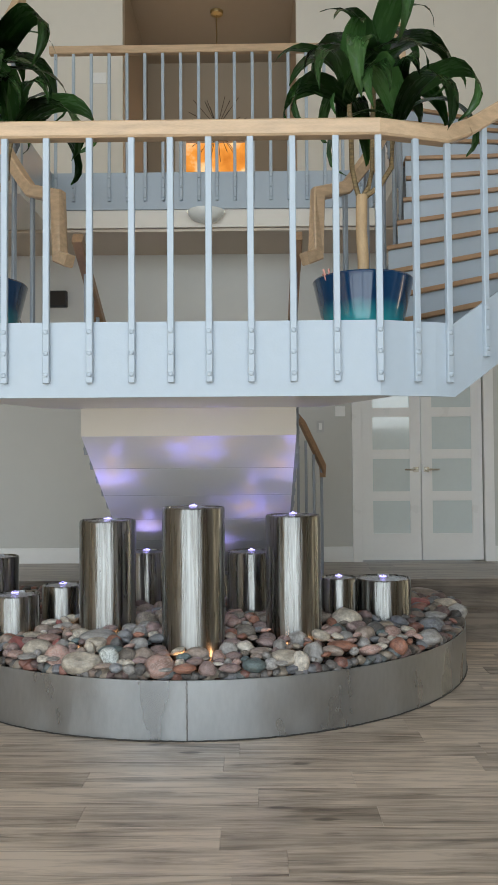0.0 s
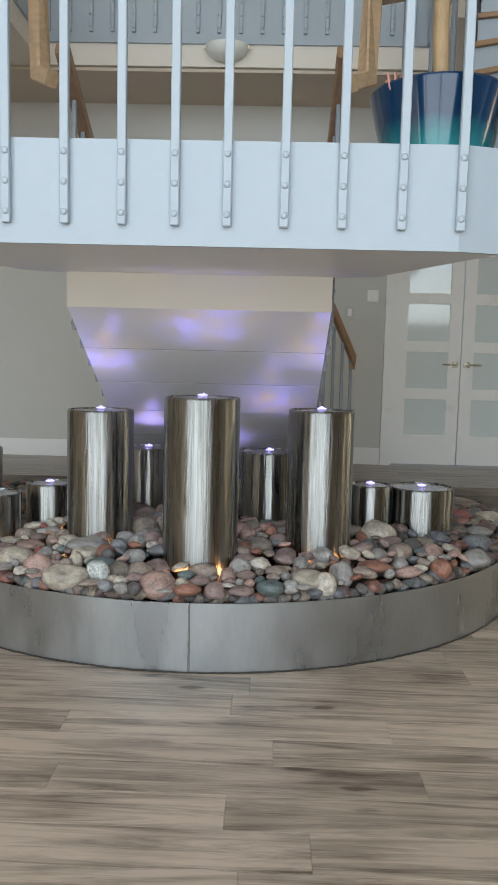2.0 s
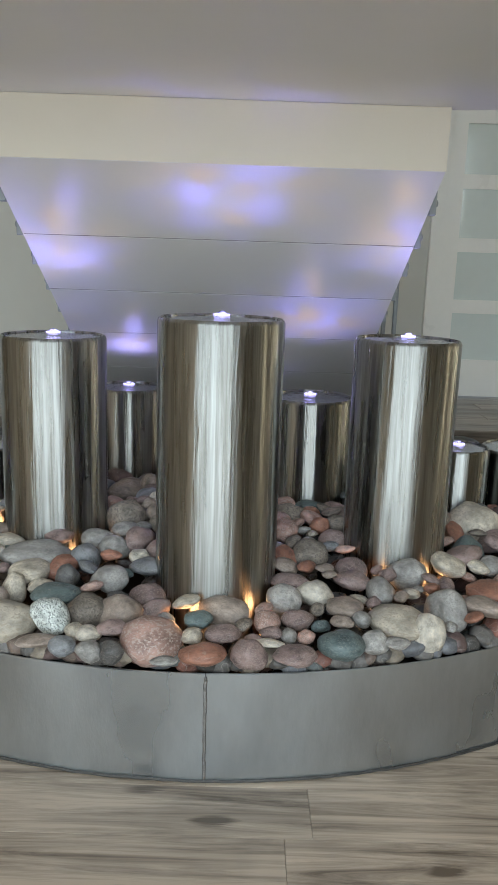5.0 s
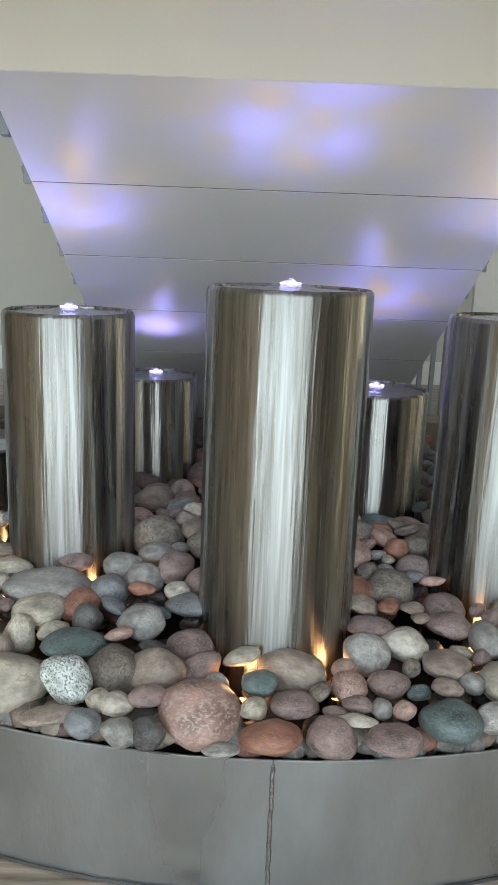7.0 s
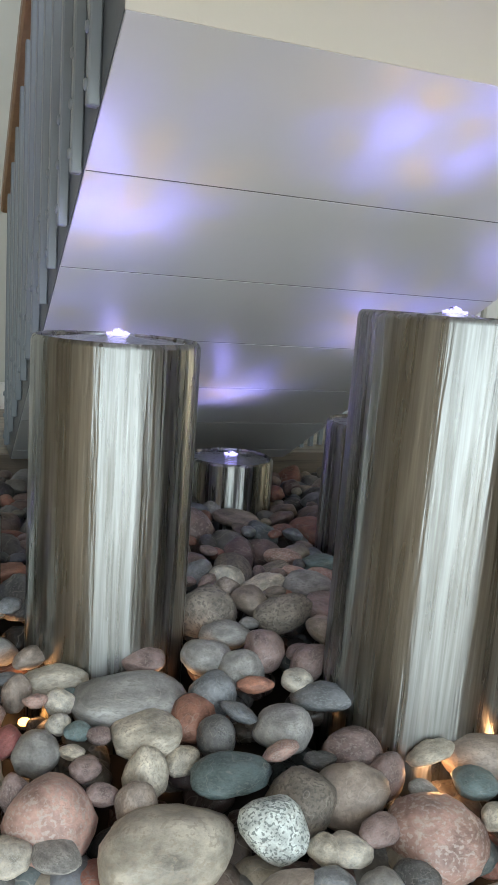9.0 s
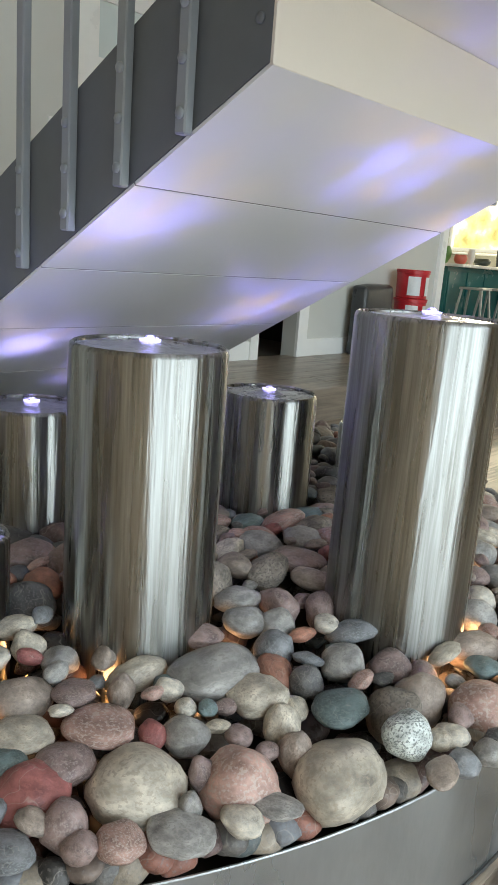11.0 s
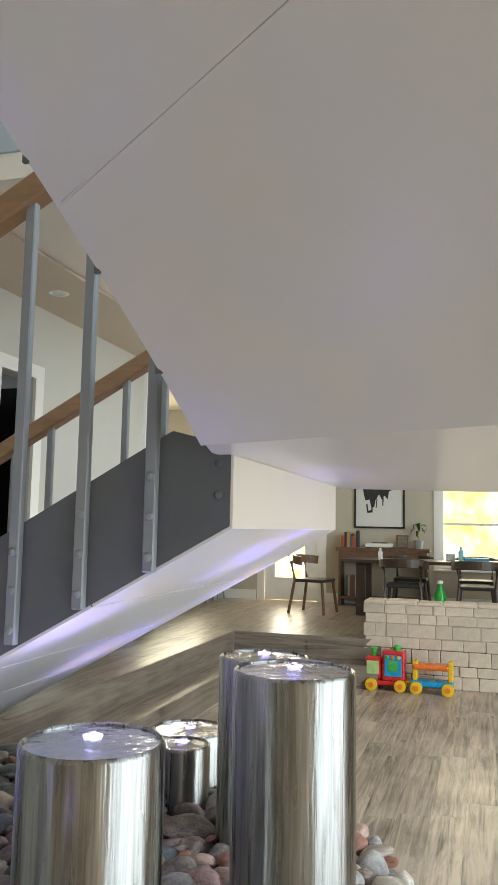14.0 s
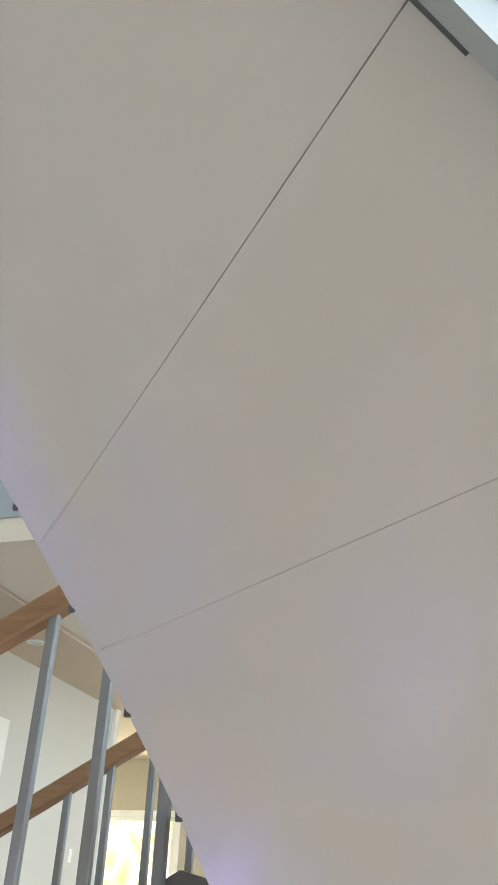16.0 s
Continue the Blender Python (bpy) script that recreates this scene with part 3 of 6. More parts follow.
def white_door(name, x0, x1, handle_side):
    """A white door leaf with five frosted panes one above the other."""
    d = tagged(new(name), "white five-pane door leaf with frosted glass and a lever handle", "door", "double door leaves", "structure")
    d.location = (x0, BACK + 0.02, UP)
    w, h = x1 - x0, 2.43
    stile, pitch, bottom = 0.110, 0.422, 0.275
    rails = [(0, bottom)] + [(bottom + pitch * i - 0.095, bottom + pitch * i) for i in range(1, 5)] + [(bottom + pitch * 5 - 0.095, h)]
    bm = boxes((0.003, stile, 0, 0.04, 0.01, h), (w - stile, w - 0.003, 0, 0.04, 0.01, h), *[(stile, w - stile, 0.001, 0.039, max(lo, 0.01), hi) for lo, hi in rails])
    fr = part("door_frame", bm, WHITE, d)
    for i in range(5):
        lo = bottom + pitch * i
        part("pane", box(stile, w - stile, 0.014, 0.024, lo, lo + pitch - 0.095), FROST, d, "frosted glass pane")
    hx = w - 0.05 if handle_side > 0 else 0.05
    hz = 0.915
    hb = join_bm(box(hx - 0.026, hx + 0.026, -0.012, 0, hz - 0.026, hz + 0.026, 0.003), sweep([(hx, -0.01, hz), (hx, -0.05, hz), (hx - handle_side * 0.12, -0.055, hz)], 0.008, 0.008, 8))
    part("door_handle", hb, CHROME, d, "satin nickel lever handle")
    return d


white_door("door_1", 1.20, 1.792, 1)
white_door("door_2", 1.796, 2.41, -1)

# ---- staircase ----
BOLTS = {}


def bolt_mesh(mat):
    if mat.name not in BOLTS:
        bm = lathe([(0.0108, -0.001), (0.0108, 0.0025), (0.008, 0.0052), (0.003, 0.006)], 10)
        me = bpy.data.meshes.new("bolt")
        bm.to_mesh(me)
        bm.free()
        me.materials.append(mat)
        me.polygons.foreach_set("use_smooth", [True] * len(me.polygons))
        BOLTS[mat.name] = me
    return BOLTS[mat.name]


def band(points, thick, inward=1):
    """An upright plate that follows (x, y, z_low, z_high) points."""
    bm = bmesh.new()
    n = len(points)
    rows = []
    for i, (x, y, lo, hi) in enumerate(points):
        a = Vector(points[max(i - 1, 0)][:2])
        b = Vector(points[min(i + 1, n - 1)][:2])
        t = (b - a).normalized()
        nx, ny = -t.y * thick * inward, t.x * thick * inward
        rows.append([bm.verts.new(c) for c in ((x, y, lo), (x, y, hi), (x + nx, y + ny, hi), (x + nx, y + ny, lo))])
    for a, b in zip(rows, rows[1:]):
        for i in range(4):
            bm.faces.new((a[i], b[i], b[(i + 1) % 4], a[(i + 1) % 4]))
    bm.faces.new(rows[0]), bm.faces.new(rows[-1][::-1])
    bmesh.ops.recalc_face_normals(bm, faces=bm.faces)
    return bm


# the landing
FY = 3.30
A0, A1 = -77.5, -68.0
landing = thing("stair_landing", "pale blue-grey steel stair landing with bolted balusters and oak rail", "staircase", at=(XC, FY, SOFF))


def lpart(name, bm, mat, parent, label="", smooth=False):
    """A part whose mesh is given in the place's own coordinates."""
    ob = part(name, bm, mat, parent, label, smooth)
    ob.matrix_parent_inverse = Matrix.Translation(-parent.location)
    return ob


plan = [arc(-1, a, RO - 0.02) for a in (A1, -70.5, A0)] + [arc(1, a, RO - 0.02) for a in (A0, -70.5, A1)] + [arc(1, A1, RI + 0.01), (0.42, 4.55), (-0.905, 4.55), arc(-1, A1, RI + 0.01)]
lpart("landing_floor", prism(plan, LAND - 0.06, LAND), PLANK_UP, landing, "wooden landing floor")
lpart("soffit", prism(plan, SOFF, SOFF + 0.03), SOFFIT, landing, "satin off-white soffit")
edge = [arc(-1, a, RO) for a in (A1, -70.5, A0)] + [arc(1, a, RO) for a in (A0, -70.5, A1)]
lpart("fascia", band([(x, y, 1.716, 2.034) for x, y in edge], 0.018, 1), STEEL_BLUE, landing, "pale blue-grey painted steel fascia")
lpart("header", box(-0.864, 0.374, 4.513, 4.519, 1.60, SOFF - 0.001), CREAM, landing, "cream painted header")


def rail_path(points, name, owner, mat=None):
    return lpart(name, sweep(points, 0.032, 0.036), mat or OAK, owner, "pale oak handrail")


def lbalusters(owner, places, mat=None):
    inv = Matrix.Translation(-owner.location)
    cache = {}
    for x, y, z0, z1, turn in places:
        key = round(z1 - z0, 2)
        if key not in cache:
            bm = box(-0.0140, 0.0140, -0.011, 0.011, 0, key, 0.003, 1)
            me = bpy.data.meshes.new("baluster")
            bm.to_mesh(me)
            bm.free()
            me.materials.append(mat or STEEL_BLUE)
            cache[key] = me
        ob = shared("baluster", cache[key], owner, inv @ pose(x, y, z0, 0, 0, turn))
        for h in (0.035, 0.125, 0.215):
            shared("bolt", bolt_mesh(mat or STEEL_BLUE), ob, pose(0, -0.011, h, 90))


RAILZ = 2.847
bal = [(x, FY, 1.775, RAILZ - 0.03, 0) for x in (-1.09, -0.91, -0.733, -0.551, -0.374, -0.21, -0.049, 0.127, 0.304, 0.486, 0.665)]
for s in (-1, 1):
    for a in (-73.0, -68.8):
        x, y = arc(s, a, RO + 0.008)
        bal.append((x, y, 1.775, RAILZ - 0.03, s * (90 + a)))
front_y = arc(1, A0, RO)[1]
bal = [(x, front_y - 0.012 if abs(y - FY) < 1e-6 else y, z0, z1, t) for x, y, z0, z1, t in bal]
lbalusters(landing, bal)
rail_path([(*arc(-1, A1 + 2, RO), RAILZ + 0.05), (*arc(-1, -69, RO), RAILZ), (*arc(-1, A0, RO), RAILZ), (*arc(1, A0, RO), RAILZ), (*arc(1, -69, RO), RAILZ), (*arc(1, A1 + 2, RO), RAILZ + 0.05)], "handrail", landing)


def curved_flight(side):
    """A flight that winds from the landing up to the balcony."""
    f = thing("curved_stair_flight", "winding stair flight with blue-grey risers, oak nosings and steel balusters", "staircase", "curved flights", at=(*arc(side, -20, 1.5), SOFF))
    turn_in = side
    angles = [A1 + i * STEP / 2 for i in range(0, 23)]
    for r, name, t in ((RO, "outer_stringer", 0.018), (RI, "inner_stringer", -0.018)):
        pts = [(*arc(side, a, r), 1.716 + climb(a), 2.034 + climb(a)) if r > 1.5 else (*arc(side, a, r), SOFF + 0.031 + climb_in(a), 2.034 + climb_in(a)) for a in angles]
        # the inner stringer takes the darkened colour for its shaded side
        lpart(name, band(pts, t, turn_in), STEEL_BLUE if r > 1.5 else STRINGER_SHADE, f, "blue-grey painted steel stringer" if r > 1.5 else "painted inner stringer, its shade put into a charcoal colour")
    # soffit panels with open joints between them
    joints = ((-47.9, -50.4), (-39.3, -40.64))
    cuts = [(A1, A1)] + [(i + e, o + e) for i, o in joints for e in (-0.02, 0.02)] + [(-8, -8), (-7.9, -7.9), (angles[-1], angles[-1])]
    for (lo_in, lo_out), (hi_in, hi_out) in zip(cuts[::2], cuts[1::2]):
        bm = bmesh.new()
        n = 14
        rows = []
        for i in range(n + 1):
            ai, ao = lo_in + (hi_in - lo_in) * i / n, lo_out + (hi_out - lo_out) * i / n
            z, zi = SOFF + climb(ao), SOFF + climb_in(ai)
            (xi, yi), (xo, yo) = arc(side, ai, RI - 0.003), arc(side, ao, RO - 0.014)
            rows.append([bm.verts.new(c) for c in ((xi, yi, zi), (xo, yo, z), (xo, yo, z + 0.03), (xi, yi, zi + 0.03))])
        for p, q in zip(rows, rows[1:]):
            for k in range(4):
                bm.faces.new((p[k], q[k], q[(k + 1) % 4], p[(k + 1) % 4]))
        bm.faces.new(rows[0]), bm.faces.new(rows[-1][::-1])
        bmesh.ops.recalc_face_normals(bm, faces=bm.faces)
        lpart("soffit_panel", bm, SOFFIT, f, "satin off-white soffit panel", True)
    for ai, ao in joints:
        (xi, yi), (xo, yo) = arc(side, ai, RI + 0.02), arc(side, ao, RO - 0.03)
        w = Vector((yo - yi, xi - xo)).normalized() * 0.0018
        bm = bmesh.new()
        lo = [bm.verts.new((x + e * w.x, y + e * w.y, SOFF + z + 0.0028)) for x, y, z, e in ((xi, yi, climb_in(ai), -1), (xo, yo, climb(ao), -1), (xo, yo, climb(ao), 1), (xi, yi, climb_in(ai), 1))]
        hi = [bm.verts.new(v.co + Vector((0, 0, 0.01))) for v in lo]
        bm.faces.new(lo[::-1]), bm.faces.new(hi)
        for k in range(4):
            bm.faces.new((lo[k], lo[(k + 1) % 4], hi[(k + 1) % 4], hi[k]))
        bmesh.ops.recalc_face_normals(bm, faces=bm.faces)
        lpart("joint_strip", bm, JOINT_STRIP, f)
    # charcoal trim along the outer edge of the soffit, with a lapped plate at each step
    lpart("edge_trim", sweep([(*arc(side, a, RO - 0.021), SOFF + climb(a) - 0.004) for a in angles], 0.006, 0.0035), STRINGER_SHADE, f, "charcoal painted edge trim")
    for k in range(11):
        lap = [(*arc(side, -66 + STEP * k + 0.9 * j, RO - 0.026), SOFF + climb(-66 + STEP * k + 0.9 * j) - 0.0045) for j in range(4)]
        lpart("lap_plate", sweep(lap, 0.010, 0.0034), STRINGER_SHADE, f)
    # treads, risers, nosings
    for k in range(1, 12):
        z = LAND + RISE * k
        ai, ao = -68 + STEP * k - 4.5 * (1 - k / 11), -68 + STEP * k + 1.5 * (1 - k / 11)
        bi, bo = ai + 0.8 * STEP, ao + 0.62 * STEP
        if k < 11:
            poly = [arc(side, ai, RI + 0.02), arc(side, ao, RO - 0.02), arc(side, (ao + bo) / 2, RO - 0.02), arc(side, bo, RO - 0.02), arc(side, bi, RI + 0.02)]
            lpart("tread", prism(poly, z - 0.022, z - 0.001), OAK_DARK, f, "oak tread")
        (xi, yi), (xo, yo) = arc(side, ai, RI + 0.021), arc(side, ao, RO - 0.021)
        d = Vector((xo - xi, yo - yi)).normalized()
        nrm = Vector((-d.y, d.x)) * (0.012 * side)
        lpart("riser", prism([(xi, yi), (xo, yo), (xo + nrm.x, yo + nrm.y), (xi + nrm.x, yi + nrm.y)], z - RISE, z - 0.023), STEEL_BLUE, f, "blue-grey riser")
        lpart("nosing", sweep([(xi - nrm.x, yi - nrm.y, z - 0.013), (xo - nrm.x, yo - nrm.y, z - 0.013)], 0.014, 0.013), NOSING, f, "brown oak nosing")
        # small angle bracket that hangs at the inner edge
        bx, by = arc(side, ai + 3, RI - 0.004)
        lpart("bracket", box(bx - 0.005, bx + 0.005, by - 0.008, by + 0.008, SOFF - 0.004 + climb_in(ai + 3), SOFF + 0.04 + climb_in(ai + 3), 0.002, 1), STRINGER_SHADE, f, "small steel bracket")
    # balusters and rails on both sides
    places, inside = [], []
    for i in range(12):
        a = -63.5 + 7.1 * i
        x, y = arc(side, a, RO + 0.01)
        places.append((x, y, 1.79 + climb(a), RAILZ - 0.03 + climb(a), side * (90 + a)))
    for i in range(8):
        a = -60 + 10.5 * i
        x, y = arc(side, a, RI - 0.01)
        inside.append((x, y, 1.79 + climb_in(a), RAILZ + 0.02 + climb_in(a), side * (90 + a) + 180))
    lbalusters(f, places)
    lbalusters(f, inside, BAR_GREY)
    top = 20
    lpart("handrail", sweep([(*arc(side, a, RO), RAILZ + climb(a)) for a in range(-66, top + 1, 4)], 0.032, 0.036), OAK, f, "pale oak handrail")
    inner = [(*arc(side, a, RI), RAILZ + 0.05 + climb_in(a)) for a in range(-60, top + 1, 4)]
    lpart("handrail", sweep([(XC + side * 0.67, 4.46, 2.60), (XC + side * 0.74, 4.52, 2.64), (XC + side * 0.755, 4.53, 3.0)] + inner, 0.03, 0.036), OAK, f, "pale oak handrail with an upright drop")
    return f


curved_flight(1)
curved_flight(-1)

# the middle flight
SLOPE = 0.56
X0, X1 = -0.864, 0.374
middle = thing("straight_stair_flight", "straight stair flight with painted soffit panels, steel stringers and balusters", "staircase", at=(XC, 6.3, UP))


def under(y):
    return 1.60 - SLOPE * (y - 4.513)


Y_END = 4.513 + (1.60 - UP) / SLOPE
for x, d in ((X0, 0.02), (X1, -0.02)):
    bm = bmesh.new()
    ring = [(4.5195, under(4.5195) + 0.009), (Y_END - 0.02, UP + 0.02), (Y_END + 0.02, UP + 0.001), (Y_END + 0.5, UP + 0.001), (4.66, under(4.66) + 0.30), (4.56, SOFF + 0.03), (4.5195, SOFF)]
    a = [bm.verts.new((x, y, z)) for y, z in ring]
    b = [bm.verts.new((x + d, y, z)) for y, z in ring]
    bm.faces.new(a), bm.faces.new(b[::-1])
    for i in range(len(ring)):
        j = (i + 1) % len(ring)
        bm.faces.new((a[i], b[i], b[j], a[j]))
    bmesh.ops.recalc_face_normals(bm, faces=bm.faces)
    lpart("stringer", bm, STRINGER_SHADE, middle, "painted steel stringer, its shade put into a charcoal colour")
RUN = 0.318
y = 4.513
first = True
while y < Y_END - 0.05:
    y2 = min(y + (RUN if not first else 0.335), Y_END)
    g = 0.0022
    bm = bmesh.new()
    vs = [bm.verts.new(c) for c in ((X0 + 0.002, y + g, under(y + g)), (X1 - 0.002, y + g, under(y + g)), (X1 - 0.002, y2 - g, under(y2 - g)), (X0 + 0.002, y2 - g, under(y2 - g)))]
    up = [bm.verts.new(v.co + Vector((0, 0.003, 0.006))) for v in vs]
    bm.faces.new(vs[::-1]), bm.faces.new(up)
    for i in range(4):
        bm.faces.new((vs[i], vs[(i + 1) % 4], up[(i + 1) % 4], up[i]))
    bmesh.ops.recalc_face_normals(bm, faces=bm.faces)
    lpart("soffit_panel", bm, SOFFIT, middle, "satin off-white soffit panel")
    y, first = y2, False
bm = bmesh.new()
vs = [bm.verts.new(c) for c in ((X0 + 0.004, 4.545, under(4.545) + 0.0013), (X1 - 0.004, 4.545, under(4.545) + 0.0013), (X1 - 0.004, Y_END - 0.01, UP + 0.0069), (X0 + 0.004, Y_END - 0.01, UP + 0.0069))]
up = [bm.verts.new(v.co + Vector((0, 0.0, 0.01))) for v in vs]
bm.faces.new(vs[::-1]), bm.faces.new(up)
for i in range(4):
    bm.faces.new((vs[i], vs[(i + 1) % 4], up[(i + 1) % 4], up[i]))
bmesh.ops.recalc_face_normals(bm, faces=bm.faces)
lpart("soffit_backing", bm, SOFFIT_DARK, middle)
for k in range(1, 9):
    z = UP + (LAND - UP) / 9 * k
    yk = 4.5 + (LAND - z) / SLOPE
    lpart("tread", box(X0 + 0.001, X1 - 0.001, max(yk - 0.26, 4.58), yk + 0.02, z - 0.175, z - 0.14, 0.004), OAK_DARK, middle, "oak tread")
for x, turn in ((X0 - 0.001, -90), (X1 + 0.001, 90)):
    for z in (1.672, 1.742):
        shared("bolt", bolt_mesh(STRINGER_SHADE), middle, Matrix.Translation(-middle.location) @ pose(x, 4.546, z, 0, turn, 0) @ Matrix.Scale(0.9, 4))
mid_bal = []
for i in range(12):
    yy = 4.703 + 0.1725 * i
    z0 = under(yy) + 0.004 + 0.007 * i
    h = 2.72 - SLOPE * (yy - 4.5)
    mid_bal.append((X0 - 0.012, yy, max(z0, UP), h, -90))
    mid_bal.append((X1 + 0.012, yy, max(z0, UP), h, 90))
lbalusters(middle, mid_bal, BAR_GREY)
for x in (X0 - 0.012, X1 + 0.012):
    lpart("handrail", sweep([(x, 4.48, 2.74), (x, 6.72, 2.74 - SLOPE * 2.24)], 0.03, 0.034), OAK_DARK, middle, "brown oak handrail")

# short guard rail beside the foot of the middle flight
guard = thing("guard_rail", "short brown oak rail on grey steel bars", "railing", at=(0.66, 6.75, UP))
lpart("handrail", sweep([(0.40, 6.70, 1.95), (0.54, 6.77, 1.79), (0.72, 6.85, 1.42), (0.72, 6.85, 1.32)], 0.026, 0.026), OAK_DARK, guard, "dark oak handrail")
for i in range(5):
    u = i / 4
    lpart("bar", sweep([(0.43 + 0.28 * u, 6.71 + 0.14 * u, UP), (0.43 + 0.28 * u, 6.71 + 0.14 * u, 1.88 - 0.48 * u)], 0.012, 0.012), BAR_GREY, guard)

# balcony edge
balcony_edge = thing("balcony_railing", "blue-grey steel balcony edge with bolted balusters and oak rail", "railing", at=(XC, 7.03, BALC))
lpart("fascia", box(-1.72, 1.23, 7.025, 7.048, 3.76, BALC + 0.008), STEEL_BLUE, balcony_edge, "blue-grey steel fascia")
lbalusters(balcony_edge, [(-1.665 + 0.163 * i, 7.01, 3.83, 5.19, 0) for i in range(18)])
lpart("handrail", sweep([(-1.72, 7.02, 5.225), (1.23, 7.02, 5.225)], 0.032, 0.036), OAK, balcony_edge, "pale oak handrail")
for s in (-1, 1):
    x = XC + s * 1.455
    lpart("fascia", box(min(x, x + s * 0.02), max(x, x + s * 0.02), 6.15, 7.024, 3.76, BALC + 0.008), STEEL_BLUE, balcony_edge, "blue-grey steel fascia")

# ---- the fountain ----
BX, BY, BR, BH = -0.25, 6.04, 1.915, 0.315
basin = thing("fountain_basin", "low curved basin wall of brushed welded steel sheet", "basin", at=(BX, BY, 0))
end = math.degrees(math.asin((FOOT1 - 0.005 - BY) / BR))
seam = 270.7


def basin_plate(a0, a1):
    bm = bmesh.new()
    n = max(4, int(abs(a1 - a0) / 2.5))
    rows = []
    for i in range(n + 1):
        a = radians(a0 + (a1 - a0) * i / n)
        c, s = math.cos(a), math.sin(a)
        rows.append([bm.verts.new((BX + r * c, BY + r * s, z)) for r, z in ((BR, 0.0), (BR, BH - 0.002), (BR - 0.002, BH), (BR - 0.005, BH), (BR - 0.006, BH - 0.002), (BR - 0.006, 0.0))])
    for p, q in zip(rows, rows[1:]):
        for k in range(6):
            bm.faces.new((p[k], q[k], q[(k + 1) % 6], p[(k + 1) % 6]))
    bm.faces.new(rows[0]), bm.faces.new(rows[-1][::-1])
    bmesh.ops.recalc_face_normals(bm, faces=bm.faces)
    return bm


lpart("basin_sheet", basin_plate(180 - end, seam - 0.03), GALV, basin, "brushed steel sheet", True)
lpart("basin_sheet", basin_plate(seam + 0.03, 360 + end), GALV, basin, "brushed steel sheet", True)
a = radians(seam)
sx, sy = BX + BR * math.cos(a), BY + (BR + 0.0015) * math.sin(a)
random.seed(5)
lpart("weld_seam", sweep([(sx + random.uniform(-0.0012, 0.0012), sy, 0.004 + i * 0.0108) for i in range(29)], 0.0045, 0.003, 6), WELD, basin, "rough weld bead", True)
foot = []
for i in range(241):
    aa = radians(180 - end + (180 + 2 * end) * i / 240)
    foot.append((BX + (BR + 0.003 + random.uniform(-0.0015, 0.0015)) * math.cos(aa), BY + (BR + 0.003) * math.sin(aa), 0.003 + random.uniform(0, 0.003)))
lpart("sealant_bead", sweep(foot, 0.005, 0.004, 5), material("grey_sealant", (0.05, 0.048, 0.045), 0.4, vary=0.4, scale=40), basin, "uneven bead of sealant on the floor")
pts = [(BX + (BR - 0.02) * math.cos(radians(a)), BY + (BR - 0.02) * math.sin(radians(a))) for a in np.linspace(180 - end, 360 + end, 60)]
lpart("basin_bed", prism(pts, 0.012, 0.26), material("wet_black_liner", (0.015, 0.014, 0.013), 0.35), basin, "dark wet bed under the stones")

COLUMNS = [  # x, y, top, radius
    (-0.22, 4.522, 1.193, 0.180), (-0.781, 4.875, 1.098, 0.172), (0.362, 4.777, 1.129, 0.167),
    (0.985, 5.30, 0.672, 0.183), (0.68, 5.22, 0.690, 0.120), (-0.635, 5.551, 0.830, 0.150),
    (0.105, 5.27, 0.857, 0.165), (-1.12, 5.12, 0.665, 0.132), (-1.356, 4.875, 0.645, 0.150),
    (-0.183, 5.767, 0.645, 0.150), (-1.70, 5.55, 0.80, 0.155)]
WATER = material("rippling_water", (0.55, 0.57, 0.66), 0.06, 0.85, vary=0.2, scale=30, bump=0.9, bump_scale=26)
BUBBLE = material("clear_bubbling_water", (0.9, 0.92, 1.0), 0.03, vary=0.05, transmission=0.9, bump=0.3, bump_scale=70)
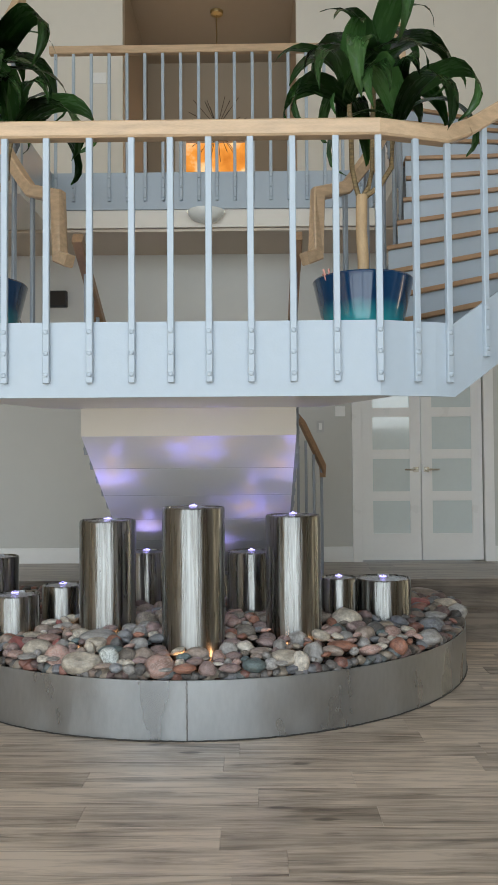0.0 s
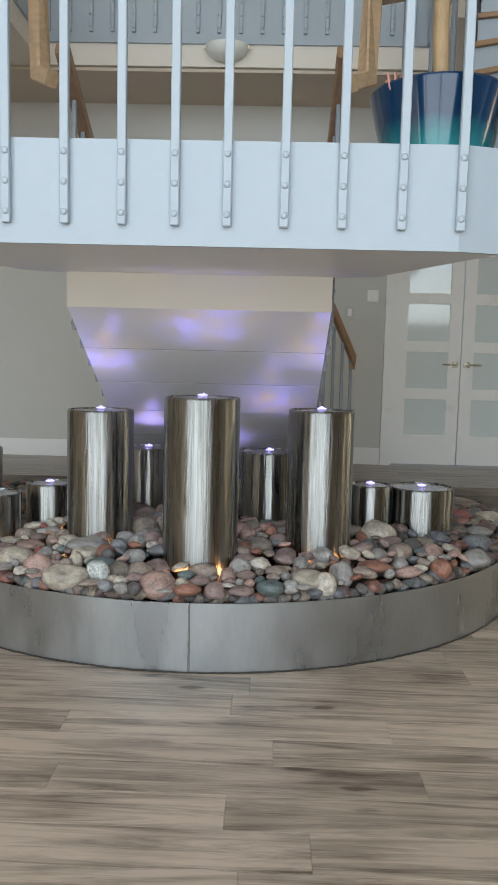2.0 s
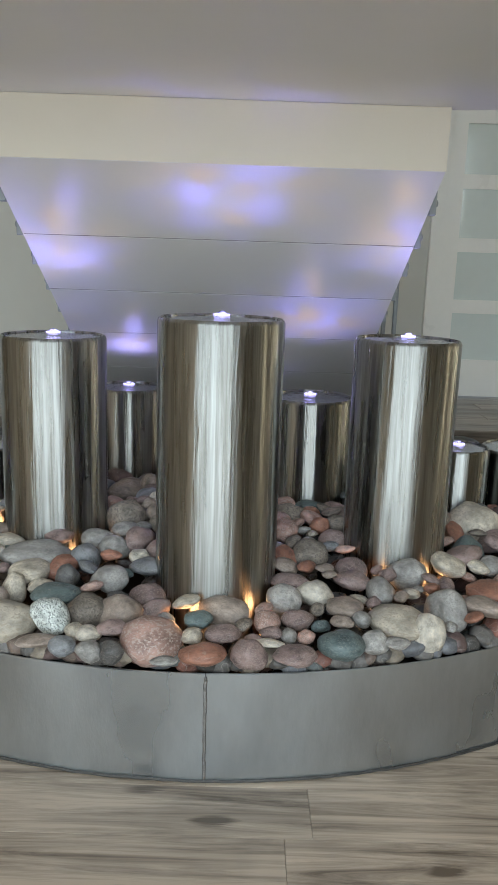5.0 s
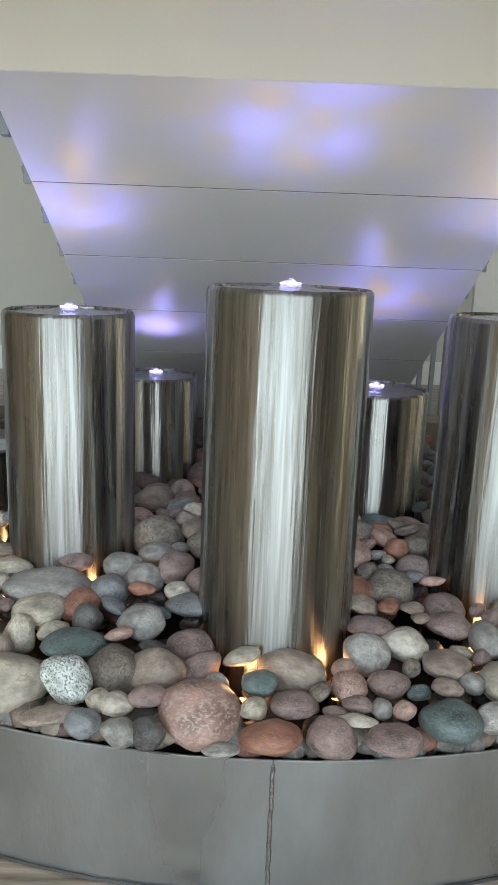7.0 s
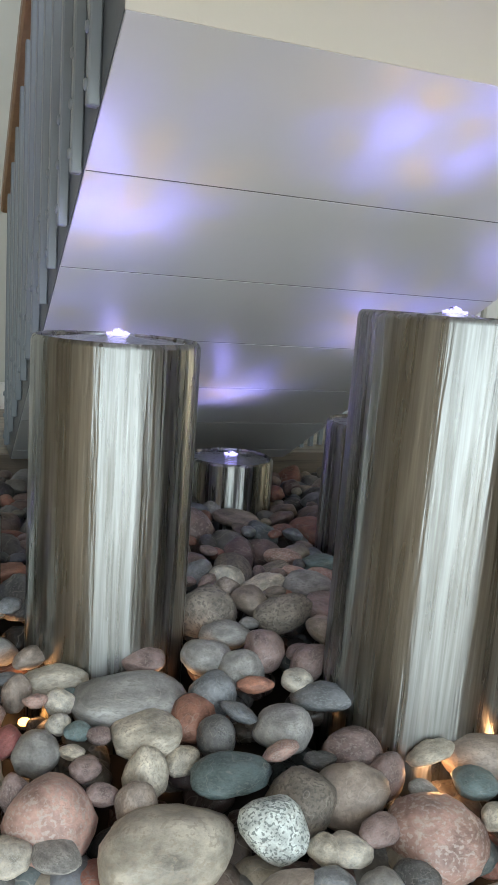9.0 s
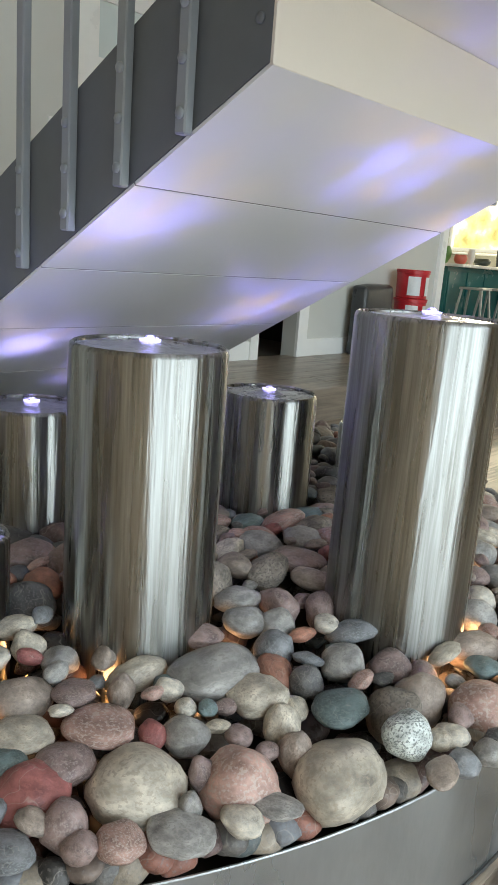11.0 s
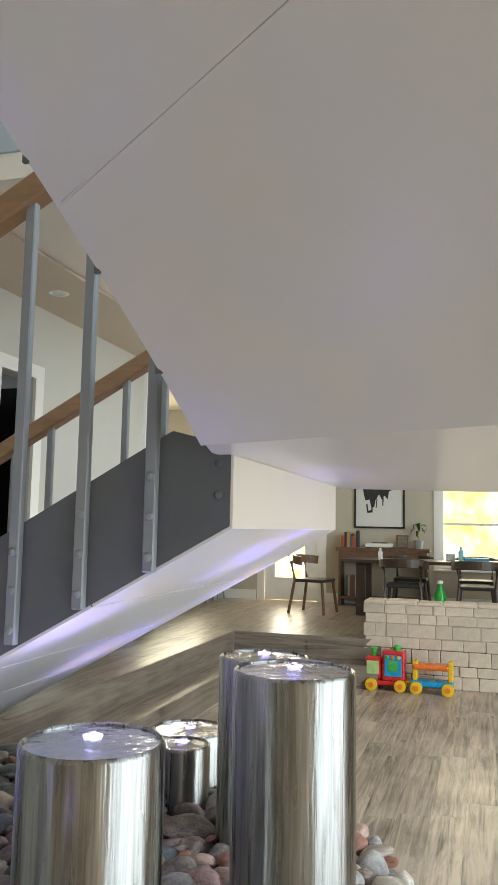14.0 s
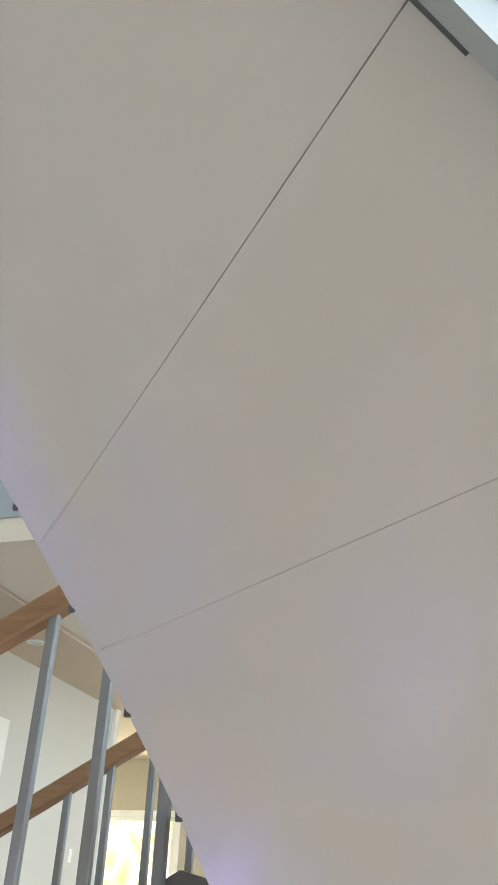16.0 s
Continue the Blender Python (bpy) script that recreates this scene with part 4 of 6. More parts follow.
for i, (x, y, top, r) in enumerate(COLUMNS):
    tall = "tall" if top > 1.0 else "short" if top < 0.72 else "mid-height"
    c = thing("fountain_column", f"{tall} polished steel fountain column running with water", "fountain column", "fountain columns", at=(x, y, 0.2))
    body = lathe([(r, 0.0), (r, top - 0.2 - 0.012), (r - 0.003, top - 0.2 - 0.004), (r - 0.008, top - 0.2), (r - 0.012, top - 0.2 - 0.004), (r - 0.013, top - 0.23)], 72, caps=False)
    part("shell", body, COLUMN, c, "wet polished stainless steel shell", True)
    # water surface with a low swelling over the jet
    random.seed(40 + i)
    rings = [(0.0, 0.008), (0.022, 0.006), (0.045, 0.001), (0.07, -0.0035), (r * 0.7, -0.005), (r - 0.012, -0.007)]
    bm = bmesh.new()
    loops, n = [], 36
    for rr, dz in rings[1:]:
        loops.append([bm.verts.new((rr * math.cos(2 * math.pi * j / n), rr * math.sin(2 * math.pi * j / n), top - 0.2 + dz + random.uniform(-0.0012, 0.0012))) for j in range(n)])
    mid = bm.verts.new((0, 0, top - 0.2 + 0.008))
    for j in range(n):
        bm.faces.new((mid, loops[0][j], loops[0][(j + 1) % n]))
    for p, q in zip(loops, loops[1:]):
        for j in range(n):
            bm.faces.new((p[j], q[j], q[(j + 1) % n], p[(j + 1) % n]))
    bmesh.ops.recalc_face_normals(bm, faces=bm.faces)
    part("water_surface", bm, WATER, c, "rippled water brimming over the top", True)
    # jet: a cluster of little drops round the lit nozzle
    bm = bmesh.new()
    for j in range(4):
        rr = 0.013 if j == 0 else random.uniform(0.003, 0.006)
        q = bmesh.ops.create_icosphere(bm, subdivisions=3, radius=rr)
        bmesh.ops.scale(bm, verts=q["verts"], vec=(1, 1, 0.75))
        bmesh.ops.translate(bm, verts=q["verts"], vec=(0 if j == 0 else random.uniform(-0.022, 0.022), 0 if j == 0 else random.uniform(-0.022, 0.022), top - 0.2 + 0.009))
    part("water_jet", bm, BUBBLE, c, "small bubbling jet of water", True)
    lit = lathe([(0.010, 0.0), (0.023, 0.0), (0.024, 0.003), (0.010, 0.003)], 24, caps=False)
    bmesh.ops.translate(lit, verts=lit.verts, vec=(0, 0, top - 0.2 + 0.0065))
    part("led_ring", lit, LED, c, "violet-white light ring under the jet")
    gap = under(y) - top if X0 < x < X1 and y > 4.513 else 1.0
    rippled(spot_lamp("fountain_led", (x, y, top + 0.05), (x + 0.02, y + 0.22, top + 1.2), 3.2 * min(1.0, max(0.35, gap / 0.42)), (1.0, 1.0, 1.0), 124, 1.0, 0.03), i + 1)

# amber lights at the feet of the columns
for x, y in ((-0.29, 4.325), (-0.08, 4.36), (-0.67, 4.70), (-0.96, 4.78), (0.285, 4.59), (-1.25, 4.745), (0.02, 5.08), (0.49, 4.62), (-0.98, 5.01)):
    lamp = thing("amber_uplight", "small amber light set among the stones", "uplight", "amber uplights", at=(x, y, 0.215))
    part("housing", lathe([(0.016, 0.0), (0.018, 0.09), (0.014, 0.095)], 14), BLACK, lamp)
    part("lens", lathe([(0.013, 0.0955), (0.012, 0.101), (0.005, 0.104)], 14), AMBER, lamp, "glowing amber lens")
    point_lamp("amber_led_light", (x, y, 0.385), 0.17, (1.0, 0.50, 0.22), 0.02)

# river stones
STONES = {
    "grey": stone_material("grey_stone", (0.36, 0.345, 0.325), (0.26, 0.245, 0.23), 0.5),
    "taupe": stone_material("taupe_stone", (0.34, 0.275, 0.23), (0.26, 0.21, 0.18), 0.5),
    "mauve": stone_material("mauve_stone", (0.28, 0.20, 0.185), (0.36, 0.29, 0.27), 0.5),
    "beige": stone_material("beige_stone", (0.53, 0.475, 0.39), (0.38, 0.32, 0.25), 0.5),
    "pale": stone_material("pale_stone", (0.684, 0.621, 0.524), (0.58, 0.55, 0.5), 0.5),
    "pink": stone_material("pink_granite", (0.46, 0.29, 0.245), (0.55, 0.45, 0.40), 0.6),
    "brick": stone_material("rust_red_stone", (0.37, 0.175, 0.12), (0.33, 0.17, 0.12), 0.5),
    "rose": stone_material("dark_rose_stone", (0.32, 0.115, 0.105), (0.32, 0.12, 0.11), 0.5),
    "teal": stone_material("blue_green_stone", (0.148, 0.196, 0.196), (0.20, 0.235, 0.23), 0.5),
    "blue": stone_material("blue_grey_stone", (0.217, 0.223, 0.234), (0.27, 0.28, 0.29), 0.5),
    "dark": stone_material("charcoal_stone", (0.115, 0.111, 0.108), (0.2, 0.19, 0.18), 0.4, 0.40),
    "salt": stone_material("black_and_white_granite", (0.74, 0.78, 0.75), (0.07, 0.095, 0.09), 0.62, fine=11.0),
    "rough": stone_material("rough_brown_stone", (0.262, 0.223, 0.185), (0.09, 0.08, 0.07), 0.5, 0.75),
}


MIXED = stone_material("mixed_river_stone", (0.3, 0.27, 0.25), (0.22, 0.2, 0.19), 0.2, fine=160, coarse=22,
                       mixed=((0.24, 0.225, 0.21), (0.27, 0.205, 0.17), (0.23, 0.155, 0.145), (0.37, 0.315, 0.25), (0.13, 0.15, 0.15), (0.08, 0.075, 0.07), (0.27, 0.125, 0.095), (0.18, 0.185, 0.2)))


# the mixed stone colours at about a third: shade between stones, as colour
GAP_SHADE = stone_material("shaded_river_stone", (0.1, 0.09, 0.085), (0.07, 0.065, 0.06), 0.2, 0.3, fine=160, coarse=22,
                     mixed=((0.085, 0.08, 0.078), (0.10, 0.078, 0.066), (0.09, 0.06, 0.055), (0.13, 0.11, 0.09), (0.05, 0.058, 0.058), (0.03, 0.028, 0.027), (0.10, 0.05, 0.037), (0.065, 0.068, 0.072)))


def stone_shape(seed, lump):
    bm = bmesh.new()
    bmesh.ops.create_icosphere(bm, subdivisions=3, radius=1.0)
    off = Vector((seed * 3.7, seed * 1.9, seed * 5.3))
    for v in bm.verts:
        c = v.co.normalized()
        d = 1 + lump * (noise.noise(c * 0.9 + off) * 1.0 + noise.noise(c * 2.1 + off) * 0.5) + 0.02 * noise.noise(c * 6 + off)
        p = c * d
        # flattened facets here and there
        for k in range(3):
            ax = Vector((math.sin(seed * 2.3 + k * 2.1), math.cos(seed * 1.7 + k * 1.3), math.sin(seed + k * 4.1))).normalized()
            over = p.dot(ax) - (0.70 + 0.06 * k)
            if over > 0:
                p -= ax * over * 0.5
        v.co = p
    return bm


SHAPES = {}


def stone_mesh(shape, kind):
    if (shape, kind) not in SHAPES:
        me = bpy.data.meshes.new("river_stone")
        bm = stone_shape(shape, 0.21)
        bm.to_mesh(me)
        bm.free()
        me.materials.append(STONES[kind])
        me.polygons.foreach_set("use_smooth", [True] * len(me.polygons))
        SHAPES[(shape, kind)] = me
    return SHAPES[(shape, kind)]


LABEL = {"grey": "smooth grey river stone in the fountain", "taupe": "taupe-brown river stone in the fountain", "mauve": "dull mauve river stone in the fountain",
         "beige": "beige river stone in the fountain", "pale": "pale cream river stone in the fountain", "pink": "speckled pink granite stone in the fountain",
         "brick": "rust-red river stone in the fountain", "rose": "dark rose-red river stone in the fountain", "teal": "blue-green river stone in the fountain",
         "blue": "blue-grey river stone in the fountain", "dark": "charcoal river stone in the fountain", "salt": "white stone speckled with black in the fountain",
         "rough": "rough pitted brown stone in the fountain"}
placed = []


def heap_level(x, y):
    """Height of the heap's surface, which swells from the rim towards the middle."""
    return min(0.50, 0.395 + 0.16 * max(0.0, BR - math.hypot(x - BX, y - BY)))


def heap(vs, fs, me, m):
    """Adds a copy of a stone to a heap that is kept as one mesh."""
    co = np.empty(len(me.vertices) * 3)
    me.vertices.foreach_get("co", co)
    tri = np.empty(len(me.polygons) * 3, dtype=int)
    me.polygons.foreach_get("vertices", tri)
    mm = np.array(m)
    fs.append(tri.reshape(-1, 3) + sum(len(v) for v in vs))
    vs.append(co.reshape(-1, 3) @ mm[:3, :3].T + mm[:3, 3])


def heap_object(vs, fs, mat):
    me = bpy.data.meshes.new("river_stones")
    me.from_pydata(np.concatenate(vs).tolist(), [], np.concatenate(fs).tolist())
    me.materials.append(mat)
    me.polygons.foreach_set("use_smooth", [True] * len(me.polygons))
    return new("river_stones", me)


def stone(x, y, z, a, b, c, turn, kind, shape, tilt=0):
    """A stone with half-axes a, b, c, centred at x, y, z."""
    ob = new("river_stone", stone_mesh(shape % 12, kind))
    ob.matrix_basis = pose(x, y, z, tilt, tilt * 0.6, turn) @ Matrix.Diagonal((a, b, c, 1))
    placed.append((x, y, max(a, b)))
    return tagged(ob, LABEL[kind], "stone", "river stones")


# marked stones, each in its own place: x, y, z, half-axes, turn, kind, shape
stone(-0.376, 4.186, 0.374, 0.086, 0.077, 0.060, -7, "pink", 0)
stone(-0.648, 4.222, 0.418, 0.052, 0.043, 0.056, -20, "salt", 1, 12)
stone(-0.473, 4.293, 0.391, 0.065, 0.058, 0.057, -4, "taupe", 2)
stone(-0.663, 4.372, 0.413, 0.075, 0.059, 0.026, 4, "teal", 3)
stone(-0.567, 4.298, 0.390, 0.062, 0.056, 0.056, -4, "rough", 4)
stone(-0.528, 4.459, 0.423, 0.058, 0.052, 0.043, -4, "grey", 5)
stone(-0.624, 4.586, 0.438, 0.050, 0.046, 0.046, 1, "blue", 6)
stone(-0.789, 4.609, 0.437, 0.113, 0.088, 0.040, -4, "grey", 7)
stone(-0.775, 4.504, 0.424, 0.069, 0.062, 0.036, 4, "beige", 8)
stone(-0.548, 4.641, 0.454, 0.053, 0.047, 0.036, 9, "grey", 9)
stone(-0.475, 4.697, 0.463, 0.045, 0.070, 0.041, -19, "mauve", 10)
stone(-0.537, 4.178, 0.390, 0.037, 0.033, 0.020, -9, "pale", 11)
stone(-0.594, 4.126, 0.382, 0.037, 0.033, 0.025, 1, "blue", 12)
stone(-0.522, 4.105, 0.380, 0.033, 0.030, 0.030, -9, "grey", 13)
stone(-0.465, 4.105, 0.380, 0.036, 0.033, 0.030, -29, "dark", 14)
stone(-0.658, 4.138, 0.388, 0.056, 0.032, 0.014, 16, "taupe", 15)
stone(-0.327, 4.048, 0.390, 0.033, 0.020, 0.010, 1, "grey", 16)
stone(-0.266, 4.177, 0.392, 0.029, 0.026, 0.022, 31, "beige", 17)
stone(-0.233, 4.101, 0.383, 0.064, 0.047, 0.024, 9, "brick", 18)
stone(-0.189, 4.193, 0.396, 0.049, 0.045, 0.020, -4, "mauve", 19)
stone(-0.255, 4.252, 0.405, 0.042, 0.038, 0.022, 1, "teal", 20)
stone(-0.118, 4.120, 0.376, 0.050, 0.045, 0.037, -4, "mauve", 21)
stone(-0.070, 4.259, 0.398, 0.038, 0.048, 0.034, 1, "pink", 22)
stone(-0.065, 4.149, 0.393, 0.040, 0.020, 0.009, -4, "pale", 23)
stone(-0.020, 4.380, 0.410, 0.055, 0.050, 0.046, -24, "grey", 24)
stone(0.072, 4.418, 0.415, 0.050, 0.045, 0.043, 1, "pale", 25)
stone(0.015, 4.272, 0.403, 0.044, 0.040, 0.025, 1, "mauve", 26)
stone(-0.013, 4.192, 0.393, 0.022, 0.027, 0.020, 1, "grey", 27)
stone(0.031, 4.191, 0.393, 0.023, 0.021, 0.019, 1, "pink", 28)
stone(-0.001, 4.105, 0.383, 0.058, 0.046, 0.023, 4, "mauve", 29)
stone(0.126, 4.179, 0.380, 0.066, 0.060, 0.036, 1, "teal", 30)
stone(0.211, 4.194, 0.381, 0.038, 0.034, 0.032, -29, "grey", 31)
stone(0.151, 4.346, 0.410, 0.057, 0.052, 0.025, -7, "taupe", 32)
stone(0.134, 4.264, 0.404, 0.034, 0.030, 0.014, -4, "taupe", 33)
stone(0.191, 4.289, 0.401, 0.027, 0.031, 0.024, 31, "grey", 34)
stone(0.270, 4.449, 0.414, 0.042, 0.060, 0.039, 1, "grey", 35)
stone(0.294, 4.302, 0.389, 0.087, 0.078, 0.042, -4, "beige", 36)
stone(0.189, 4.494, 0.429, 0.052, 0.047, 0.030, 1, "mauve", 37)
stone(0.271, 4.182, 0.388, 0.034, 0.030, 0.013, 1, "grey", 38)
stone(0.073, 4.639, 0.444, 0.062, 0.055, 0.055, 1, "rough", 39)
stone(-0.001, 4.787, 0.477, 0.044, 0.060, 0.040, 1, "pink", 40)
stone(0.121, 4.828, 0.483, 0.035, 0.031, 0.031, 1, "brick", 41)
stone(-0.541, 4.893, 0.467, 0.079, 0.071, 0.065, 1, "rough", 42)
stone(-0.596, 5.184, 0.481, 0.068, 0.062, 0.038, 1, "taupe", 43)
stone(0.374, 4.576, 0.422, 0.064, 0.057, 0.050, 1, "grey", 44)
stone(0.001, 4.459, 0.435, 0.060, 0.044, 0.020, 1, "mauve", 45)
stone(-0.607, 4.693, 0.461, 0.055, 0.053, 0.034, -68, "grey", 90)
stone(-0.657, 4.469, 0.423, 0.038, 0.038, 0.038, -73, "dark", 91)
stone(-0.800, 4.272, 0.372, 0.085, 0.106, 0.062, -78, "beige", 92)
stone(-0.961, 4.375, 0.380, 0.080, 0.076, 0.063, -62, "pink", 93)
stone(-0.912, 4.621, 0.439, 0.032, 0.030, 0.023, -67, "pale", 94)
stone(-0.924, 4.557, 0.432, 0.023, 0.022, 0.018, -72, "pale", 95)
stone(-0.797, 4.417, 0.403, 0.039, 0.039, 0.050, -77, "beige", 96)
stone(-0.828, 4.354, 0.390, 0.034, 0.034, 0.053, -61, "taupe", 97)
stone(-0.965, 4.510, 0.414, 0.047, 0.045, 0.035, -66, "grey", 98)
stone(-1.076, 4.623, 0.427, 0.074, 0.070, 0.023, -71, "pink", 99)
stone(-0.986, 4.679, 0.433, 0.027, 0.027, 0.041, -76, "taupe", 100)
stone(-1.066, 4.724, 0.445, 0.046, 0.044, 0.017, -60, "mauve", 101)
stone(-1.146, 4.785, 0.435, 0.062, 0.059, 0.039, -65, "taupe", 102)
stone(-1.202, 4.699, 0.430, 0.062, 0.059, 0.017, -70, "beige", 103)
stone(-1.178, 4.596, 0.411, 0.056, 0.053, 0.032, -75, "mauve", 104)
stone(-1.106, 4.487, 0.390, 0.098, 0.093, 0.055, -80, "beige", 105)
stone(-1.006, 4.427, 0.400, 0.026, 0.026, 0.033, -64, "mauve", 106)
stone(-1.074, 4.384, 0.392, 0.021, 0.021, 0.027, -69, "grey", 107)
stone(-1.253, 4.584, 0.392, 0.068, 0.065, 0.053, -74, "rose", 108)
stone(-1.257, 4.656, 0.414, 0.039, 0.037, 0.027, -79, "teal", 109)
stone(-1.267, 4.711, 0.421, 0.033, 0.031, 0.024, -63, "taupe", 110)
stone(-1.246, 4.492, 0.384, 0.042, 0.042, 0.045, -68, "mauve", 111)
stone(-1.259, 4.440, 0.387, 0.029, 0.028, 0.024, -73, "mauve", 112)
stone(-1.338, 4.654, 0.398, 0.045, 0.042, 0.044, -78, "taupe", 113)
stone(-1.337, 4.703, 0.413, 0.047, 0.045, 0.025, -62, "brick", 114)
stone(-1.351, 4.509, 0.392, 0.051, 0.047, 0.015, -67, "blue", 115)
stone(-1.379, 4.570, 0.383, 0.037, 0.037, 0.045, -72, "pale", 116)
stone(-1.442, 4.589, 0.389, 0.033, 0.032, 0.025, -77, "taupe", 117)
stone(-1.427, 4.680, 0.382, 0.061, 0.061, 0.064, -61, "teal", 118)
stone(-1.206, 4.404, 0.387, 0.042, 0.040, 0.023, -66, "pink", 119)
stone(-1.122, 4.358, 0.388, 0.061, 0.053, 0.015, -71, "grey", 120)
stone(-1.026, 4.311, 0.385, 0.036, 0.034, 0.021, -76, "pale", 121)
stone(-0.959, 4.283, 0.391, 0.042, 0.037, 0.009, -60, "grey", 122)
stone(-0.574, 4.189, 0.390, 0.028, 0.027, 0.022, -65, "beige", 123)
stone(-1.558, 4.725, 0.383, 0.060, 0.057, 0.043, -70, "pale", 124)
stone(-1.498, 4.716, 0.395, 0.033, 0.032, 0.031, -75, "taupe", 125)
stone(-1.528, 4.646, 0.392, 0.046, 0.042, 0.014, -80, "mauve", 126)
stone(0.450, 4.391, 0.383, 0.068, 0.064, 0.063, -64, "grey", 127)
stone(0.373, 4.273, 0.370, 0.048, 0.048, 0.063, -69, "pale", 128)
stone(-0.895, 4.442, 0.418, 0.030, 0.029, 0.015, -74, "mauve", 129)
stone(-0.251, 4.821, 0.486, 0.082, 0.073, 0.028, -79, "mauve", 130)
stone(-0.032, 4.852, 0.481, 0.059, 0.057, 0.037, -63, "pink", 131)
stone(-0.102, 4.919, 0.482, 0.063, 0.059, 0.036, -68, "grey", 132)
stone(0.347, 5.072, 0.476, 0.110, 0.104, 0.048, -73, "rough", 133)
stone(-0.734, 4.708, 0.463, 0.053, 0.050, 0.023, -78, "mauve", 134)
stone(-0.412, 5.482, 0.460, 0.102, 0.097, 0.080, -62, "mauve", 135)
stone(-0.810, 5.293, 0.478, 0.074, 0.071, 0.045, -67, "mauve", 136)
stone(-0.745, 5.191, 0.463, 0.074, 0.074, 0.074, -72, "mauve", 137)
stone(0.314, 5.892, 0.474, 0.101, 0.096, 0.052, -77, "taupe", 138)
stone(-0.232, 5.549, 0.487, 0.093, 0.062, 0.026, -61, "taupe", 139)
stone(-0.266, 5.669, 0.479, 0.042, 0.042, 0.042, -66, "grey", 140)
stone(-0.509, 5.278, 0.477, 0.045, 0.045, 0.045, -71, "taupe", 141)
stone(-1.052, 4.906, 0.461, 0.039, 0.037, 0.036, -76, "beige", 142)
stone(0.692, 5.006, 0.430, 0.106, 0.096, 0.096, 1, "beige", 76)
stone(0.781, 4.743, 0.406, 0.067, 0.084, 0.060, 1, "taupe", 77)
stone(0.960, 4.604, 0.376, 0.056, 0.068, 0.050, 1, "brick", 78)
stone(1.178, 4.817, 0.377, 0.082, 0.074, 0.046, 1, "grey", 79)
stone(1.262, 5.104, 0.385, 0.094, 0.084, 0.064, 1, "blue", 80)
stone(1.512, 5.775, 0.389, 0.115, 0.103, 0.055, 1, "beige", 81)
stone(1.337, 5.336, 0.408, 0.083, 0.068, 0.031, 1, "grey", 82)
stone(0.624, 4.494, 0.402, 0.088, 0.065, 0.030, 1, "brick", 83)
stone(1.297, 5.706, 0.431, 0.088, 0.079, 0.035, 1, "rose", 84)
stone(1.390, 6.218, 0.415, 0.176, 0.101, 0.046, 1, "taupe", 85)
stone(1.557, 5.608, 0.376, 0.072, 0.065, 0.064, 1, "grey", 86)
MARKED = len(placed)

random.seed(11)
KINDS = ["grey"] * 5 + ["taupe"] * 6 + ["mauve"] * 9 + ["beige"] * 3 + ["pale"] * 2 + ["pink"] * 4 + ["brick"] * 3 + ["rose"] * 2 + ["teal"] * 2 + ["blue"] * 3 + ["dark"] * 2 + ["rough"] * 2
free = []
for attempt in range(12000):
    ang, rad = random.uniform(180 - end, 360 + end), BR * math.sqrt(random.uniform(0, 1))
    x, y = BX + rad * math.cos(radians(ang)), BY + rad * math.sin(radians(ang))
    s = random.choice((0.022, 0.026, 0.03, 0.036, 0.042, 0.05, 0.06)) if attempt > 2500 else random.choice((0.045, 0.055, 0.065))
    if rad > BR - 0.8 * s - 0.008 or y > FOOT1 - 0.03:
        continue
    if any((x - cx) ** 2 + (y - cy) ** 2 < (cr + 0.5 * s) ** 2 for cx, cy, _, cr in COLUMNS):
        continue
    if any((x - px) ** 2 + (y - py) ** 2 < (0.80 * (s + ps)) ** 2 for px, py, ps in placed):
        continue
    placed.append((x, y, s))
    free.append((x, y, s))
free.sort(key=lambda p: p[1] + 0.25 * abs(p[0] + 0.6))
SEPARATE = 290 - MARKED
rest_v, rest_f = [], []
for i, (x, y, s) in enumerate(free):
    kind = random.choice(KINDS)
    a, b, c = s * random.uniform(1.05, 1.45), s * random.uniform(0.8, 1.0), s * random.uniform(0.5, 0.78)
    z = heap_level(x, y) - 0.62 * c + random.uniform(-0.024, 0.012)
    if i < SEPARATE:
        ob = new("river_stone", stone_mesh(random.randrange(12), kind))
        ob.matrix_basis = pose(x, y, z, random.uniform(-22, 22), random.uniform(-22, 22), random.uniform(0, 360)) @ Matrix.Diagonal((a, b, c, 1))
        tagged(ob, LABEL[kind], "stone", "river stones")
    else:
        me = stone_mesh(random.randrange(12), kind)
        heap(rest_v, rest_f, me, pose(x, y, z, random.uniform(-22, 22), random.uniform(-22, 22), random.uniform(0, 360)) @ Matrix.Diagonal((a, b, c, 1)))
# small stones packed against the rim
for i in range(165):
    ang = radians(180 - end + (180 + 2 * end) * (i + random.uniform(-0.3, 0.3)) / 165)
    s = random.uniform(0.026, 0.044)
    rad = BR - 0.98 * s - 0.008
    if BY + rad * math.sin(ang) < FOOT1 - 0.05:
        heap(rest_v, rest_f, stone_mesh(i % 12, "mauve"), pose(BX + rad * math.cos(ang), BY + rad * math.sin(ang), random.uniform(0.318, 0.345), random.uniform(-20, 20), random.uniform(-20, 20), random.uniform(0, 360)) @ Matrix.Diagonal((s * 1.2, s, s * 0.8, 1)))
far_stones = heap_object(rest_v, rest_f, MIXED)
tagged(far_stones, "heap of mixed river stones at the back of the fountain", "stones", kind="stuff")
